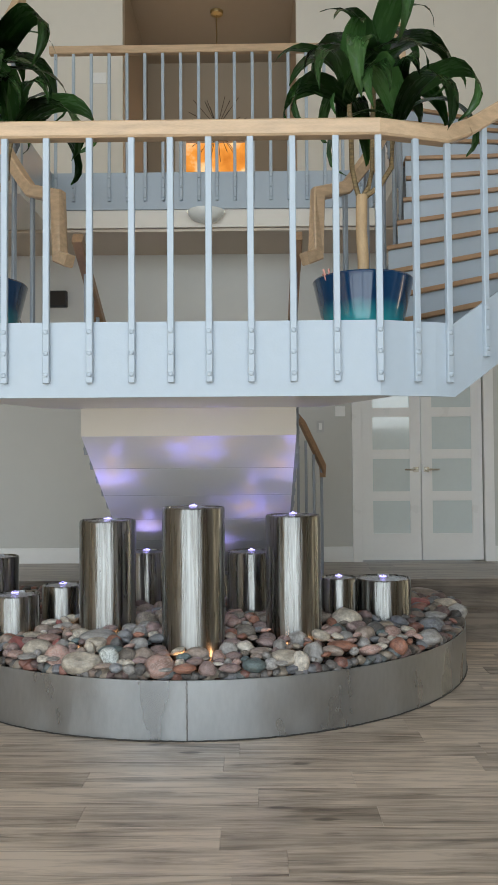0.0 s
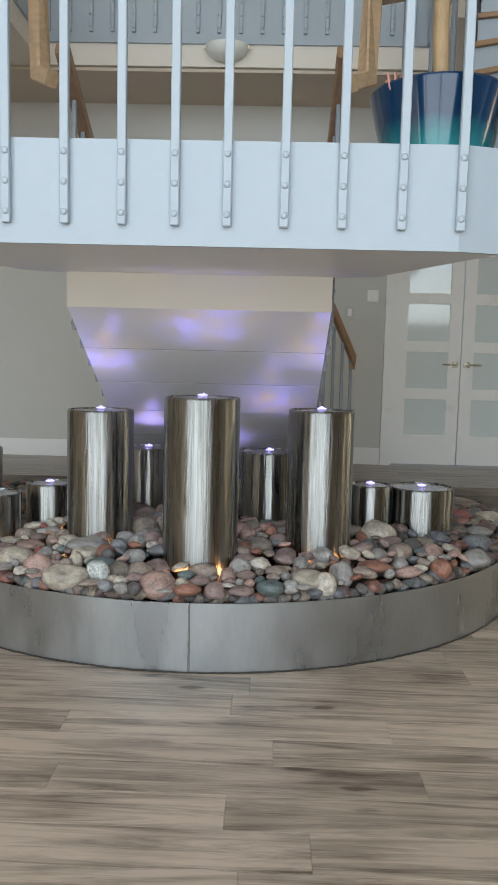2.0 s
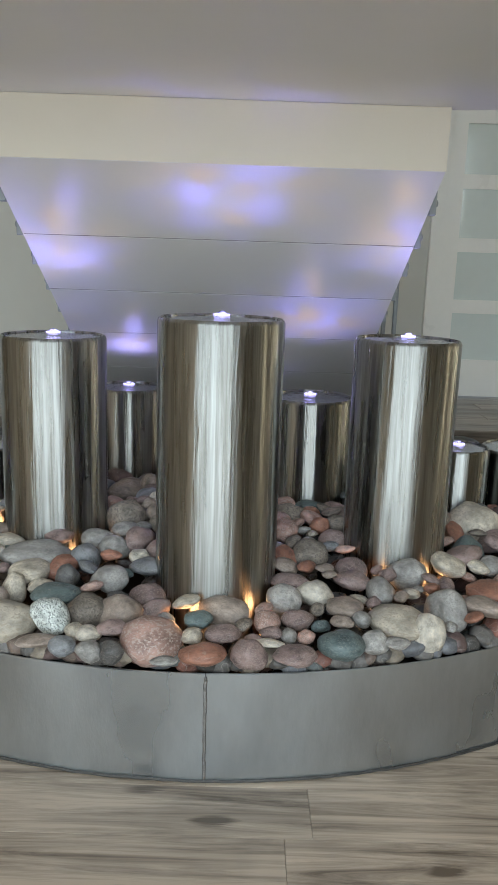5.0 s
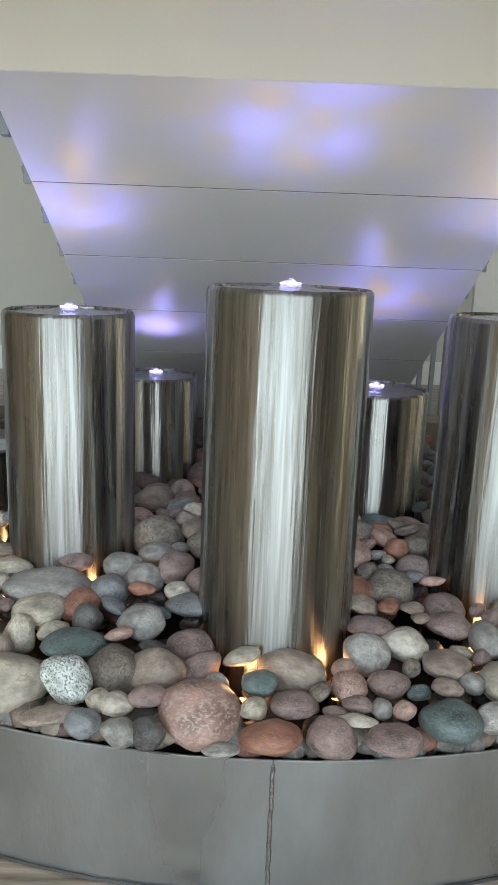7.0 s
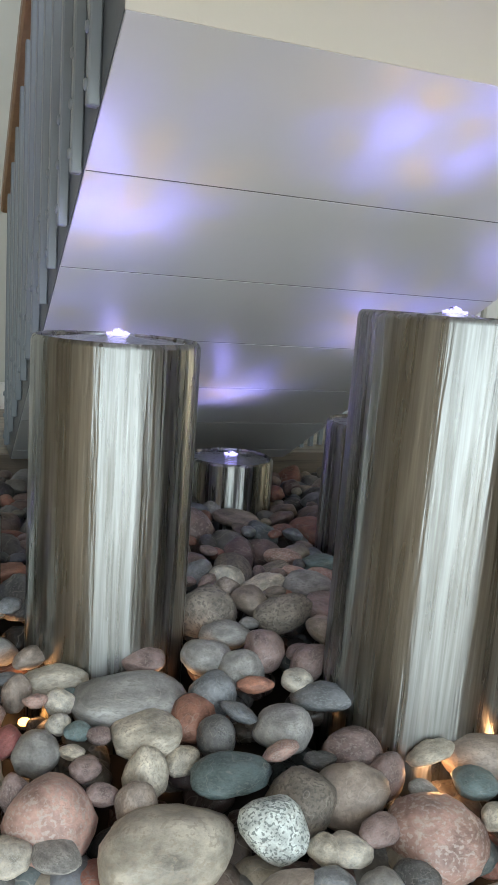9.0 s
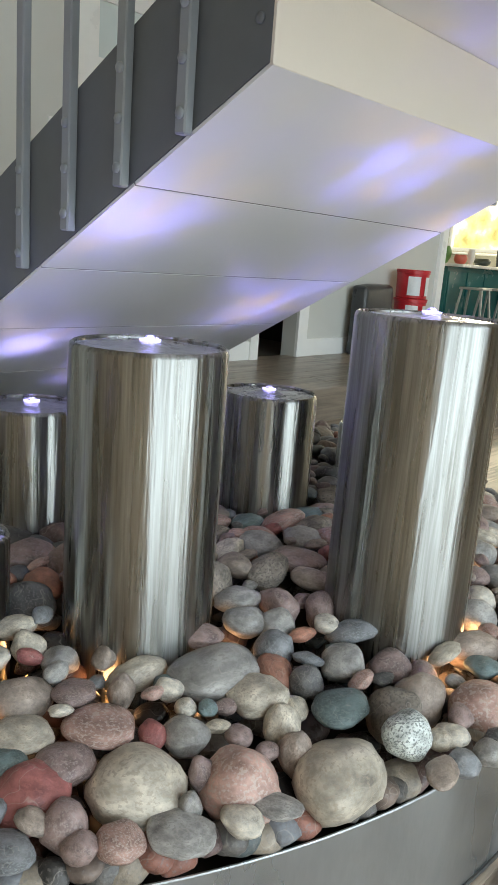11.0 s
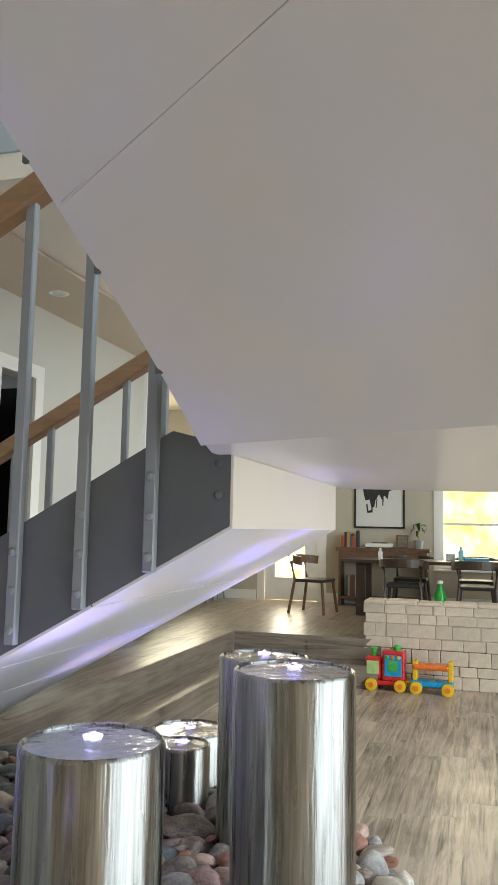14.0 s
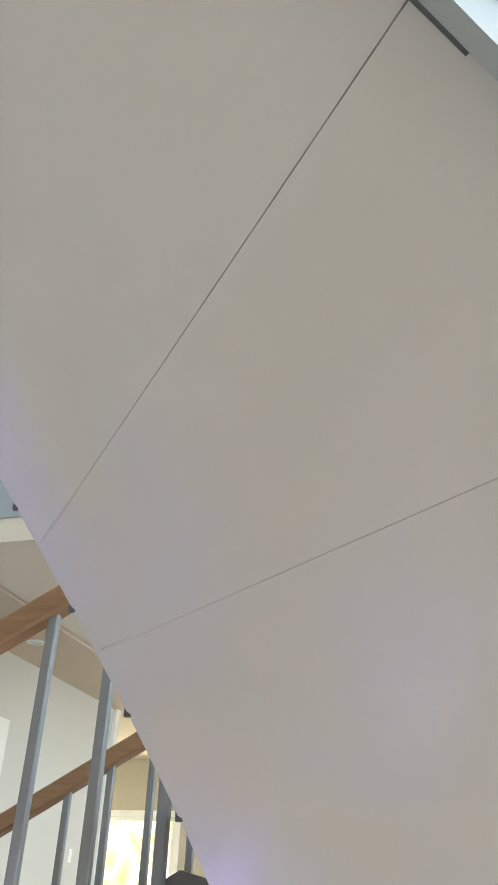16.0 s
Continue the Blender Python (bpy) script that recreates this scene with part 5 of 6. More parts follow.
# a lower layer that fills the gaps, its colours darkened for their shade
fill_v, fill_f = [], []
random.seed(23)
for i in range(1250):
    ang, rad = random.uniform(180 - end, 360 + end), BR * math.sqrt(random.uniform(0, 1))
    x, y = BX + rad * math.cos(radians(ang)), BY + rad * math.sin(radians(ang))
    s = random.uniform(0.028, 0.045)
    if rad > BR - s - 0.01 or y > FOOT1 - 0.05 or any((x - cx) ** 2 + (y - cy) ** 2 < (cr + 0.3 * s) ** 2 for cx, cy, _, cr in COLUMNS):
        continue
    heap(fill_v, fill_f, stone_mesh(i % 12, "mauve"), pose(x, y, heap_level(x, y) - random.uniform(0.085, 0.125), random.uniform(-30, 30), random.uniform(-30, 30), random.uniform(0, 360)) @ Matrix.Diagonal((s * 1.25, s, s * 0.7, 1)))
under_stones = heap_object(fill_v, fill_f, GAP_SHADE)
tagged(under_stones, "lower layer of river stones, darkened for the shade in the gaps", "stones", kind="stuff")

# ---- plants on the landing ----
LEAF = material("dracaena_leaf", (0.050, 0.125, 0.034), 0.24, vary=0.3, scale=10, random_value=0.35, stretch=(1, 6, 1), bump=0.1, bump_scale=50)
CANE = material("pale_cane", (0.48, 0.33, 0.18), 0.6, vary=0.25, scale=14, bump=0.3, bump_scale=70, stretch=(1, 1, 0.4))
STEM = material("scarred_stem", (0.24, 0.17, 0.08), 0.7, vary=0.6, scale=30, stretch=(1, 1, 5), bump=0.4, bump_scale=60)
SOIL = material("dark_soil", (0.05, 0.035, 0.025), 0.9, vary=0.4, scale=40, bump=0.8, bump_scale=90)


def glaze_material():
    """Blue glaze that runs into turquoise towards the foot."""
    m = bpy.data.materials.new("blue_turquoise_glaze")
    m.use_nodes = True
    n, l = m.node_tree.nodes, m.node_tree.links
    b = n["Principled BSDF"]
    b.inputs["Roughness"].default_value, b.inputs["Coat Weight"].default_value = 0.16, 0.6
    tc, sep, no, add, ramp = (n.new("ShaderNode" + k) for k in ("TexCoord", "SeparateXYZ", "TexNoise", "Math", "ValToRGB"))
    no.inputs["Scale"].default_value, no.inputs["Detail"].default_value = 9, 5
    l.new(tc.outputs["Object"], sep.inputs[0])
    l.new(tc.outputs["Object"], no.inputs["Vector"])
    add.operation = "MULTIPLY_ADD"
    add.inputs[1].default_value = 0.09
    l.new(no.outputs["Fac"], add.inputs[0])
    l.new(sep.outputs["Z"], add.inputs[2])
    e = ramp.color_ramp.elements
    e[0].position, e[0].color = 0.06, (0.03, 0.34, 0.36, 1)
    e[1].position, e[1].color = 0.19, (0.006, 0.036, 0.095, 1)
    l.new(add.outputs[0], ramp.inputs[0])
    l.new(ramp.outputs[0], b.inputs["Base Color"])
    return m


GLAZE = glaze_material()


def leaf_mesh(length, width, droop, twist):
    bm = bmesh.new()
    n = 12
    rows = []
    x = z = 0.0
    ang = radians(38)
    for i in range(n + 1):
        u = i / n
        w = width * (math.sin(math.pi * min(1, 0.10 + 0.90 * u) ** 0.8) ** 0.75) * 0.5 + 0.006 * (1 - u)
        tw = twist * u
        c, s_ = math.cos(tw), math.sin(tw)
        rip = 0.004 * math.sin(i * 2.1 + length * 30)
        rows.append([bm.verts.new((x, -w * c, z + w * s_ + 0.18 * w + rip)), bm.verts.new((x, 0, z)), bm.verts.new((x, w * c, z - w * s_ + 0.18 * w - rip))])
        ang -= droop * (0.35 + 1.3 * u) / n
        x += length / n * math.cos(ang)
        z += length / n * math.sin(ang)
    for a, b in zip(rows, rows[1:]):
        for k in range(2):
            bm.faces.new((a[k], a[k + 1], b[k + 1], b[k]))
    bmesh.ops.solidify(bm, geom=bm.faces[:], thickness=0.0016)
    me = bpy.data.meshes.new("leaf")
    bm.to_mesh(me)
    bm.free()
    me.materials.append(LEAF)
    me.polygons.foreach_set("use_smooth", [True] * len(me.polygons))
    return me


LEAVES = [leaf_mesh(l, w, radians(d), radians(t)) for l, w, d, t in ((0.60, 0.104, 200, 34), (0.50, 0.112, 172, -44), (0.66, 0.096, 222, 60), (0.44, 0.098, 140, 14), (0.56, 0.114, 195, -66), (0.38, 0.084, 100, 24))]
plant = thing("potted_dracaena", "tall green dracaena in a glazed blue pot on the landing", "plant", "landing plants", at=(0.63, 3.56, LAND))
part("pot", lathe([(0.150, 0.0), (0.168, 0.01), (0.205, 0.16), (0.222, 0.235), (0.226, 0.247), (0.222, 0.254), (0.212, 0.250), (0.205, 0.20)], 48, caps=False), GLAZE, plant, "glazed pot, deep blue running to turquoise", True)
part("soil", lathe([(0.001, 0.212), (0.1, 0.216), (0.207, 0.205)], 30, caps=False), SOIL, plant, "dark potting soil")
random.seed(8)
part("trunk", sweep([(0, 0, 0.20), (0.004, 0, 0.34), (-0.003, 0.002, 0.48), (0.0, 0, 0.645)], 0.026, 0.026, 14), CANE, plant, "thick pale cane", True)
tips = []
for k, (dx, dy, h) in enumerate(((-0.045, -0.02, 1.14), (0.05, 0.01, 1.29), (0.13, -0.03, 1.06))):
    path = [(0.012 * (k - 1), 0, 0.635), (0.6 * dx, 0.6 * dy, 0.68), (dx, dy, 0.76), (dx * 1.05, dy, 0.88), (dx * 1.3, dy * 1.3, h)]
    part("stem", sweep(path, 0.0115, 0.0115, 10), STEM, plant, "ringed brown stem", True)
    tips.append((dx * 1.3, dy * 1.3, h))
for k, (tx, ty, tz) in enumerate(tips):
    for i in range(13):
        turn = i * 137.5 + 40 * k
        up = 64 - 3.4 * i + random.uniform(-8, 8)
        me = LEAVES[random.choice((0, 1, 2, 4, 4, 0, 2) if i > 4 else (3, 5, 1))]
        sc = random.uniform(0.85, 1.15)
        shared("leaf", me, plant, pose(tx, ty, tz - 0.008 * i, 0, 0, turn) @ pose(0, 0, 0, random.uniform(-14, 14), -up + 18, 0) @ Matrix.Diagonal((sc, sc, sc, 1)))
second = copy_thing(plant, pose(-1.12, 3.56, LAND, 0, 0, 40))
coral = thing("coral_succulent", "small pink branching succulent in the plant pot", "succulent", at=(0.47, 3.44, LAND + 0.205))
random.seed(2)
for i in range(7):
    a = i * 0.9
    part("branch", sweep([(0, 0, 0), (0.02 * math.cos(a), 0.02 * math.sin(a), 0.03), (0.032 * math.cos(a), 0.03 * math.sin(a), 0.055 + random.uniform(0, 0.02))], 0.005, 0.005, 6), material("pink_succulent", (0.62, 0.30, 0.24), 0.6), coral)

# ---- fittings on walls ----
sconce = thing("wall_sconce", "half-bowl wall sconce of frosted white glass", "sconce", at=(-0.30, 7.02, 3.62))
bm = bmesh.new()
rows = []
for i in range(9):
    ph = radians(-90 + 90 * i / 8)
    rows.append([bm.verts.new((0.168 * math.cos(ph) * math.cos(math.pi + math.pi * j / 20), 0.15 * math.cos(ph) * math.sin(math.pi + math.pi * j / 20), 0.115 + 0.115 * math.sin(ph))) for j in range(21)])
for a, b in zip(rows, rows[1:]):
    for j in range(20):
        bm.faces.new((a[j], a[j + 1], b[j + 1], b[j]))
bmesh.ops.remove_doubles(bm, verts=bm.verts, dist=1e-5)
bmesh.ops.solidify(bm, geom=bm.faces[:], thickness=0.005)
part("bowl", bm, material("opal_glass", (0.78, 0.80, 0.76), 0.25, vary=0.04), sconce, "opal glass bowl", True)
for s in (-1, 1):
    part("clip", box(s * 0.165 - 0.008, s * 0.165 + 0.008, -0.03, 0.0, 0.09, 0.12, 0.002), CHROME, sconce, "metal clip")

star = thing("sputnik_chandelier", "starburst chandelier of thin dark metal rods", "chandelier", at=(-0.31, 9.4, 5.56))
part("canopy", lathe([(0.03, 1.39), (0.075, 1.405), (0.082, 1.43), (0.082, 1.439)], 24), BRASS, star, "round brass ceiling plate", True)
part("drop_rod", sweep([(0, 0, 0), (0, 0, 1.40)], 0.006, 0.006, 8), BRASS, star)
part("hub", lathe([(0.002, -0.06), (0.045, -0.04), (0.06, 0), (0.045, 0.04), (0.002, 0.06)], 16), BRASS, star, "", True)
random.seed(17)
for i in range(34):
    zz = 1 - 2 * (i + 0.5) / 34
    aa = i * 2.39996
    d = Vector((math.sqrt(1 - zz * zz) * math.cos(aa), math.sqrt(1 - zz * zz) * math.sin(aa), zz))
    part("rod", sweep([tuple(d * 0.05), tuple(d * random.uniform(0.34, 0.46))], 0.0035, 0.0035, 5), material("dark_bronze", (0.10, 0.075, 0.05), 0.4, 0.8), star)


def plate(name, label, x, y, z, w, h, mat, knob=True):
    t = thing(name, label, "wall plate", at=(x, y, z))
    part("cover", box(-w / 2, w / 2, -0.008, 0, -h / 2, h / 2, 0.003), mat, t)
    if knob:
        part("rocker", box(-w * 0.22, w * 0.22, -0.012, -0.0075, -h * 0.28, h * 0.28, 0.002), WHITE, t)
    return t


plate("thermostat", "white square thermostat on the wall", 0.985, BACK, 1.965, 0.10, 0.10, WHITE)
plate("light_switch", "white rocker switch in a grey frame", 0.785, BACK, 1.815, 0.075, 0.12, material("grey_plastic", (0.55, 0.55, 0.54), 0.4))
plate("light_switch", "double white light switch on the upper wall", -1.59, 8.6, 5.78, 0.16, 0.125, WHITE)
plate("wall_outlet", "white socket low on the wall", -2.5, BACK, 0.85, 0.075, 0.12, WHITE)
plate("wall_outlet", "white socket on the wall", 5.2, BACK, 2.05, 0.075, 0.12, WHITE)
speaker = thing("wall_speaker", "small black wall speaker with a woven front", "speaker", at=(-1.86, BACK, 3.12))
part("case", box(-0.10, 0.10, -0.07, 0, -0.08, 0.08, 0.006), BLACK, speaker)
part("grille", box(-0.088, 0.088, -0.076, -0.0705, -0.068, 0.068, 0.002), material("speaker_cloth", (0.04, 0.035, 0.03), 0.9, bump=0.4, bump_scale=300), speaker)
downlight = thing("ceiling_downlight", "round recessed ceiling light, switched off", "downlight", at=(3.2, 7.45, 3.57))
part("ring", lathe([(0.06, -0.001), (0.085, -0.001), (0.085, -0.006), (0.06, -0.006)], 28, caps=False), WHITE, downlight)
part("lens", lathe([(0.001, -0.0025), (0.059, -0.003)], 24, caps=False), FROST, downlight)

# ---- windows, garden door and what is seen through them ----


def foliage_backdrop(name, a, b, warm, strength):
    """Sunlit autumn trees, out of focus: light and dark leaf masses with bright gaps."""
    m = bpy.data.materials.new(name)
    m.use_nodes = True
    n, l = m.node_tree.nodes, m.node_tree.links
    b_ = n["Principled BSDF"]
    tc, no, ramp, em = n.new("ShaderNodeTexCoord"), n.new("ShaderNodeTexNoise"), n.new("ShaderNodeValToRGB"), n.new("ShaderNodeEmission")
    no.inputs["Scale"].default_value, no.inputs["Detail"].default_value = 2.6, 7
    l.new(tc.outputs["Object"], no.inputs["Vector"])
    e = ramp.color_ramp.elements
    e[0].position, e[0].color = 0.30, (*a, 1)
    e[1].position, e[1].color = 0.52, (*b, 1)
    e2 = e.new(0.66)
    e2.color = (*warm, 1)
    l.new(no.outputs["Fac"], ramp.inputs[0])
    l.new(ramp.outputs[0], em.inputs["Color"])
    em.inputs["Strength"].default_value = strength
    l.new(em.outputs[0], n["Material Output"].inputs["Surface"])
    return m


structure("backdrop", box(11.2, 11.25, 1.5, 12.0, -0.5, 6.0), foliage_backdrop("autumn_trees", (0.30, 0.24, 0.06), (0.85, 0.64, 0.26), (1.0, 0.95, 0.84), 1.5), "sunlit yellow autumn trees outside", "backdrop")
structure("backdrop_hall", box(-1.6, 0.8, 12.4, 12.45, 4.0, 7.5), foliage_backdrop("evening_trees", (0.55, 0.16, 0.02), (0.80, 0.30, 0.05), (1.0, 0.70, 0.40), 1.05), "orange lit trees outside the hall window", "backdrop")
PANE = material("window_glass", (0.95, 0.97, 0.97), 0.02, vary=0.01, transmission=1.0, spec=0.5)


def window_east(name, y0, y1, z0, z1, bars, label):
    w = tagged(new(name), label, "window", kind="structure")
    w.location = (RIGHT, y0, z0)
    d, h = y1 - y0, z1 - z0
    part("window_frame", boxes((0.02, 0.10, 0, 0.05, 0, h), (0.02, 0.10, d - 0.05, d, 0, h), (0.021, 0.099, 0.05, d - 0.05, 0, 0.05), (0.021, 0.099, 0.05, d - 0.05, h - 0.05, h)), WHITE, w)
    for z in bars:
        part("glazing_bar", box(0.04, 0.08, 0.05, d - 0.05, z - 0.018, z + 0.018, 0.003), WHITE, w)
    part("window_casing", boxes((-0.02, 0, -0.09, 0, -0.02, h + 0.09), (-0.02, 0, d, d + 0.09, -0.02, h + 0.09), (-0.02, 0, 0, d, h, h + 0.09)), WHITE, w)
    part("window_sill", box(-0.05, 0.02, -0.10, d + 0.10, -0.05, -0.021, 0.006), WHITE, w)
    return w


window_east("window_1", 3.72, 4.62, 1.05, 2.75, (0.66,), "white sash window with autumn trees outside")
window_east("window_2", 8.31, 9.75, 1.62, 2.75, (), "kitchen window over the counter")
hall_window = tagged(new("window_3"), "hall window glowing orange", "window", kind="structure")
hall_window.location = (-0.86, 10.6, 4.7)
part("window_frame", boxes((0, 0.05, 0.02, 0.1, 0, 1.27), (0.87, 0.92, 0.02, 0.1, 0, 1.27), (0.05, 0.87, 0.021, 0.099, 0, 0.05), (0.05, 0.87, 0.021, 0.099, 1.22, 1.27), (0.05, 0.87, 0.03, 0.09, 0.60, 0.64)), WHITE, hall_window)
part("window_casing", boxes((-0.09, 0, -0.02, 0, 0, 1.36), (0.92, 1.01, -0.02, 0, 0, 1.36), (0, 0.92, -0.02, 0, 1.27, 1.36)), WHITE, hall_window)
part("pane", box(0.05, 0.87, 0.05, 0.054, 0.05, 0.60), material("pale_sky_pane", (0.6, 0.7, 0.85), 0.2, emit=(0.62, 0.78, 1.0), strength=0.9), hall_window, "pane with pale sky light")

gdoor = tagged(new("door_3"), "white garden door with a tall glass pane", "door", kind="structure")
gdoor.location = (RIGHT, 6.46, UP)
part("door_frame", boxes((0.02, 0.065, 0.05, 0.25, 0.01, 2.10), (0.02, 0.065, 0.74, 0.90, 0.01, 2.10), (0.021, 0.064, 0.25, 0.74, 0.01, 0.36), (0.021, 0.064, 0.25, 0.74, 1.95, 2.10)), WHITE, gdoor)
part("door_casing", boxes((-0.025, 0.0, -0.10, 0.04, 0, 2.26), (-0.025, 0.0, 0.90, 1.02, 0, 2.26), (-0.025, 0.0, 0.04, 0.90, 2.12, 2.26)), WHITE, gdoor)
for z in (0.93, 1.07):
    part("door_handle" if z < 1 else "door_lock", join_bm(lathe([(0.026, 0.0), (0.026, 0.01), (0.012, 0.02), (0.012, 0.05), (0.03, 0.055), (0.026, 0.075)], 14)) if z > 1 else box(-0.02, 0.02, -0.05, 0.05, -0.015, 0.015, 0.004), CHROME, gdoor).matrix_basis = pose(0.015, 0.82, z, 0, -90 if z > 1 else 0, 0)
switch = thing("light_switch", "pair of white switch plates beside the garden door", "wall plate", at=(RIGHT, 7.64, 1.72))
for dz in (-0.09, 0.08):
    part("cover", box(-0.01, 0, -0.08, 0.08, dz - 0.06, dz + 0.06, 0.003), WHITE, switch)
outlet = thing("wall_outlet", "white socket low on the dining wall", "wall plate", at=(RIGHT, 7.78, 0.9))
part("cover", box(-0.01, 0, -0.04, 0.04, -0.06, 0.06, 0.003), WHITE, outlet)

# ---- picture ----
INK = material("ink_drawing", (0.04, 0.04, 0.042), 0.8, vary=0.6, scale=25)
picture = thing("framed_picture", "large black-framed drawing of a riding saddle", "picture", at=(RIGHT, 5.53, 2.15))
part("frame", boxes((-0.035, 0, -0.39, -0.362, -0.525, 0.525), (-0.035, 0, 0.362, 0.39, -0.525, 0.525), (-0.0345, 0, -0.362, 0.362, -0.525, -0.497), (-0.0345, 0, -0.362, 0.362, 0.497, 0.525)), BLACK, picture, "thin black frame")
part("paper", box(-0.012, -0.002, -0.362, 0.362, -0.497, 0.497), material("drawing_paper", (0.74, 0.74, 0.72), 0.7, vary=0.02), picture, "white paper")


def blob(pts, x0, x1):
    bm = bmesh.new()
    a = [bm.verts.new((x0, y, z)) for y, z in pts]
    b = [bm.verts.new((x1, y, z)) for y, z in pts]
    bm.faces.new(a), bm.faces.new(b[::-1])
    for i in range(len(pts)):
        j = (i + 1) % len(pts)
        bm.faces.new((a[i], b[i], b[j], a[j]))
    bmesh.ops.recalc_face_normals(bm, faces=bm.faces)
    return bm


saddle = join_bm(blob([(0.259, 0.136), (0.222, 0.272), (0.148, 0.320), (0.081, 0.240), (0.022, 0.176), (-0.059, 0.240), (-0.126, 0.216), (-0.200, 0.208), (-0.252, 0.160), (-0.229, 0.080), (-0.148, 0.048), (-0.126, -0.080), (-0.081, -0.016), (-0.037, -0.080), (0.007, 0.000), (0.067, -0.104), (0.081, -0.208), (0.133, -0.176), (0.155, -0.080), (0.215, -0.096), (0.244, 0.000)], -0.0145, -0.0122),
                 blob([(0.207, -0.152), (0.185, -0.152), (0.170, -0.256), (0.192, -0.288)], -0.0145, -0.0122),
                 blob([(0.126, -0.152), (0.104, -0.160), (0.104, -0.272), (0.126, -0.248)], -0.0145, -0.0122),
                 blob([(0.192, -0.256), (0.104, -0.240), (0.104, -0.280), (0.192, -0.288)], -0.0145, -0.0122),
                 blob([(-0.044, -0.048), (-0.067, -0.048), (-0.059, -0.176), (-0.044, -0.176)], -0.0145, -0.0122),
                 blob([(0.044, -0.064), (0.030, -0.064), (0.044, -0.208), (0.059, -0.208)], -0.0145, -0.0122))
part("saddle_drawing", saddle, INK, picture, "dark ink drawing of a saddle")

# ---- dining room ----
DARKWOOD = material("dark_walnut", (0.055, 0.036, 0.025), 0.38, vary=0.3, scale=6, stretch=(6, 1, 6), bump=0.08, bump_scale=50)
BLACKSEAT = material("black_leather", (0.022, 0.022, 0.022), 0.4, vary=0.2, scale=20, bump=0.1, bump_scale=90)
WALNUT = material("mid_walnut", (0.16, 0.09, 0.05), 0.4, vary=0.3, scale=8, stretch=(1, 1, 4))
table = thing("dining_table", "long dark wooden dining table", "table", at=(8.35, 4.5, UP))
part("tabletop", box(-0.45, 0.45, -1.75, 1.35, 0.70, 0.745, 0.008), DARKWOOD, table)
for y0 in (-1.4, 1.08):
    part("trestle", boxes((-0.34, -0.24, y0 - 0.06, y0 + 0.06, 0, 0.70), (0.24, 0.34, y0 - 0.06, y0 + 0.06, 0, 0.70), (-0.24, 0.24, y0 - 0.05, y0 + 0.05, 0.08, 0.16)), DARKWOOD, table)


def chair(x, y, turn, wood, seat_mat, label):
    c = thing("dining_chair", label, "chair", "dining chairs", at=(x, y, UP))
    c.rotation_euler = (0, 0, radians(turn))
    part("seat", box(-0.23, 0.23, -0.22, 0.22, 0.42, 0.465, 0.014), seat_mat, c, "black upholstered seat")
    for sx in (-1, 1):
        part("leg", sweep([(sx * 0.25, -0.24, 0), (sx * 0.205, -0.19, 0.43)], 0.021, 0.021, 8), wood, c)
        part("leg", sweep([(sx * 0.26, 0.27, 0), (sx * 0.215, 0.20, 0.45), (sx * 0.235, 0.25, 0.70)], 0.021, 0.021, 8), wood, c)
    arc_pts = [(0.30 * math.sin(radians(a)), 0.02 + 0.26 * math.cos(radians(a)), 0.70 + 0.03 * math.cos(radians(a))) for a in range(-80, 81, 10)]
    part("backrest", sweep(arc_pts, 0.02, 0.055), wood, c, "curved backrest")
    return c


chair(8.05, 6.22, -10, WALNUT, BLACKSEAT, "walnut armchair with a curved back at the table's end")
chair(7.72, 4.97, 90, DARKWOOD, BLACKSEAT, "black dining chair with a curved back")
chair(7.72, 4.07, 90, DARKWOOD, BLACKSEAT, "black dining chair with a curved back")
chair(7.72, 3.2, 90, DARKWOOD, BLACKSEAT, "black dining chair with a curved back")
chair(9.02, 5.0, -90, DARKWOOD, BLACKSEAT, "black dining chair behind the table")
chair(9.02, 4.1, -90, DARKWOOD, BLACKSEAT, "black dining chair behind the table")

console = thing("console_shelf", "rustic wooden console shelf along the wall", "shelf", at=(9.42, 5.45, UP))
part("shelf_board", box(-0.16, 0.16, -0.70, 0.70, 0.82, 0.87, 0.006), WALNUT, console)
part("shelf_board", box(-0.15, 0.15, -0.66, 0.66, 0.10, 0.14, 0.006), WALNUT, console)
for sy in (-0.66, 0.62):
    part("side_panel", box(-0.15, 0.15, sy, sy + 0.04, 0, 0.819, 0.004), WALNUT, console)
part("apron", box(-0.15, -0.13, -0.62, 0.62, 0.68, 0.819, 0.003), WALNUT, console)
random.seed(31)
yy = 6.08
for i in range(9):
    w, h = random.uniform(0.02, 0.045), random.uniform(0.17, 0.26)
    col = random.choice(((0.5, 0.12, 0.06), (0.04, 0.04, 0.05), (0.6, 0.55, 0.45), (0.35, 0.10, 0.05), (0.08, 0.12, 0.2), (0.5, 0.3, 0.12)))
    bk = thing("book", "upright book on the console", "book", "console books", at=(9.42, yy - w / 2, UP + 0.87))
    part("cover", box(-0.09, 0.09, -w / 2, w / 2, 0, h, 0.002), material("book_cloth_%d" % (i % 6), col, 0.6), bk)
    part("pages", box(-0.085, 0.0915, -w / 2 + 0.003, w / 2 - 0.003, 0.004, h + 0.0005 - 0.003), material("book_pages", (0.7, 0.66, 0.56), 0.8), bk)
    yy -= w + 0.003
yy = 5.98
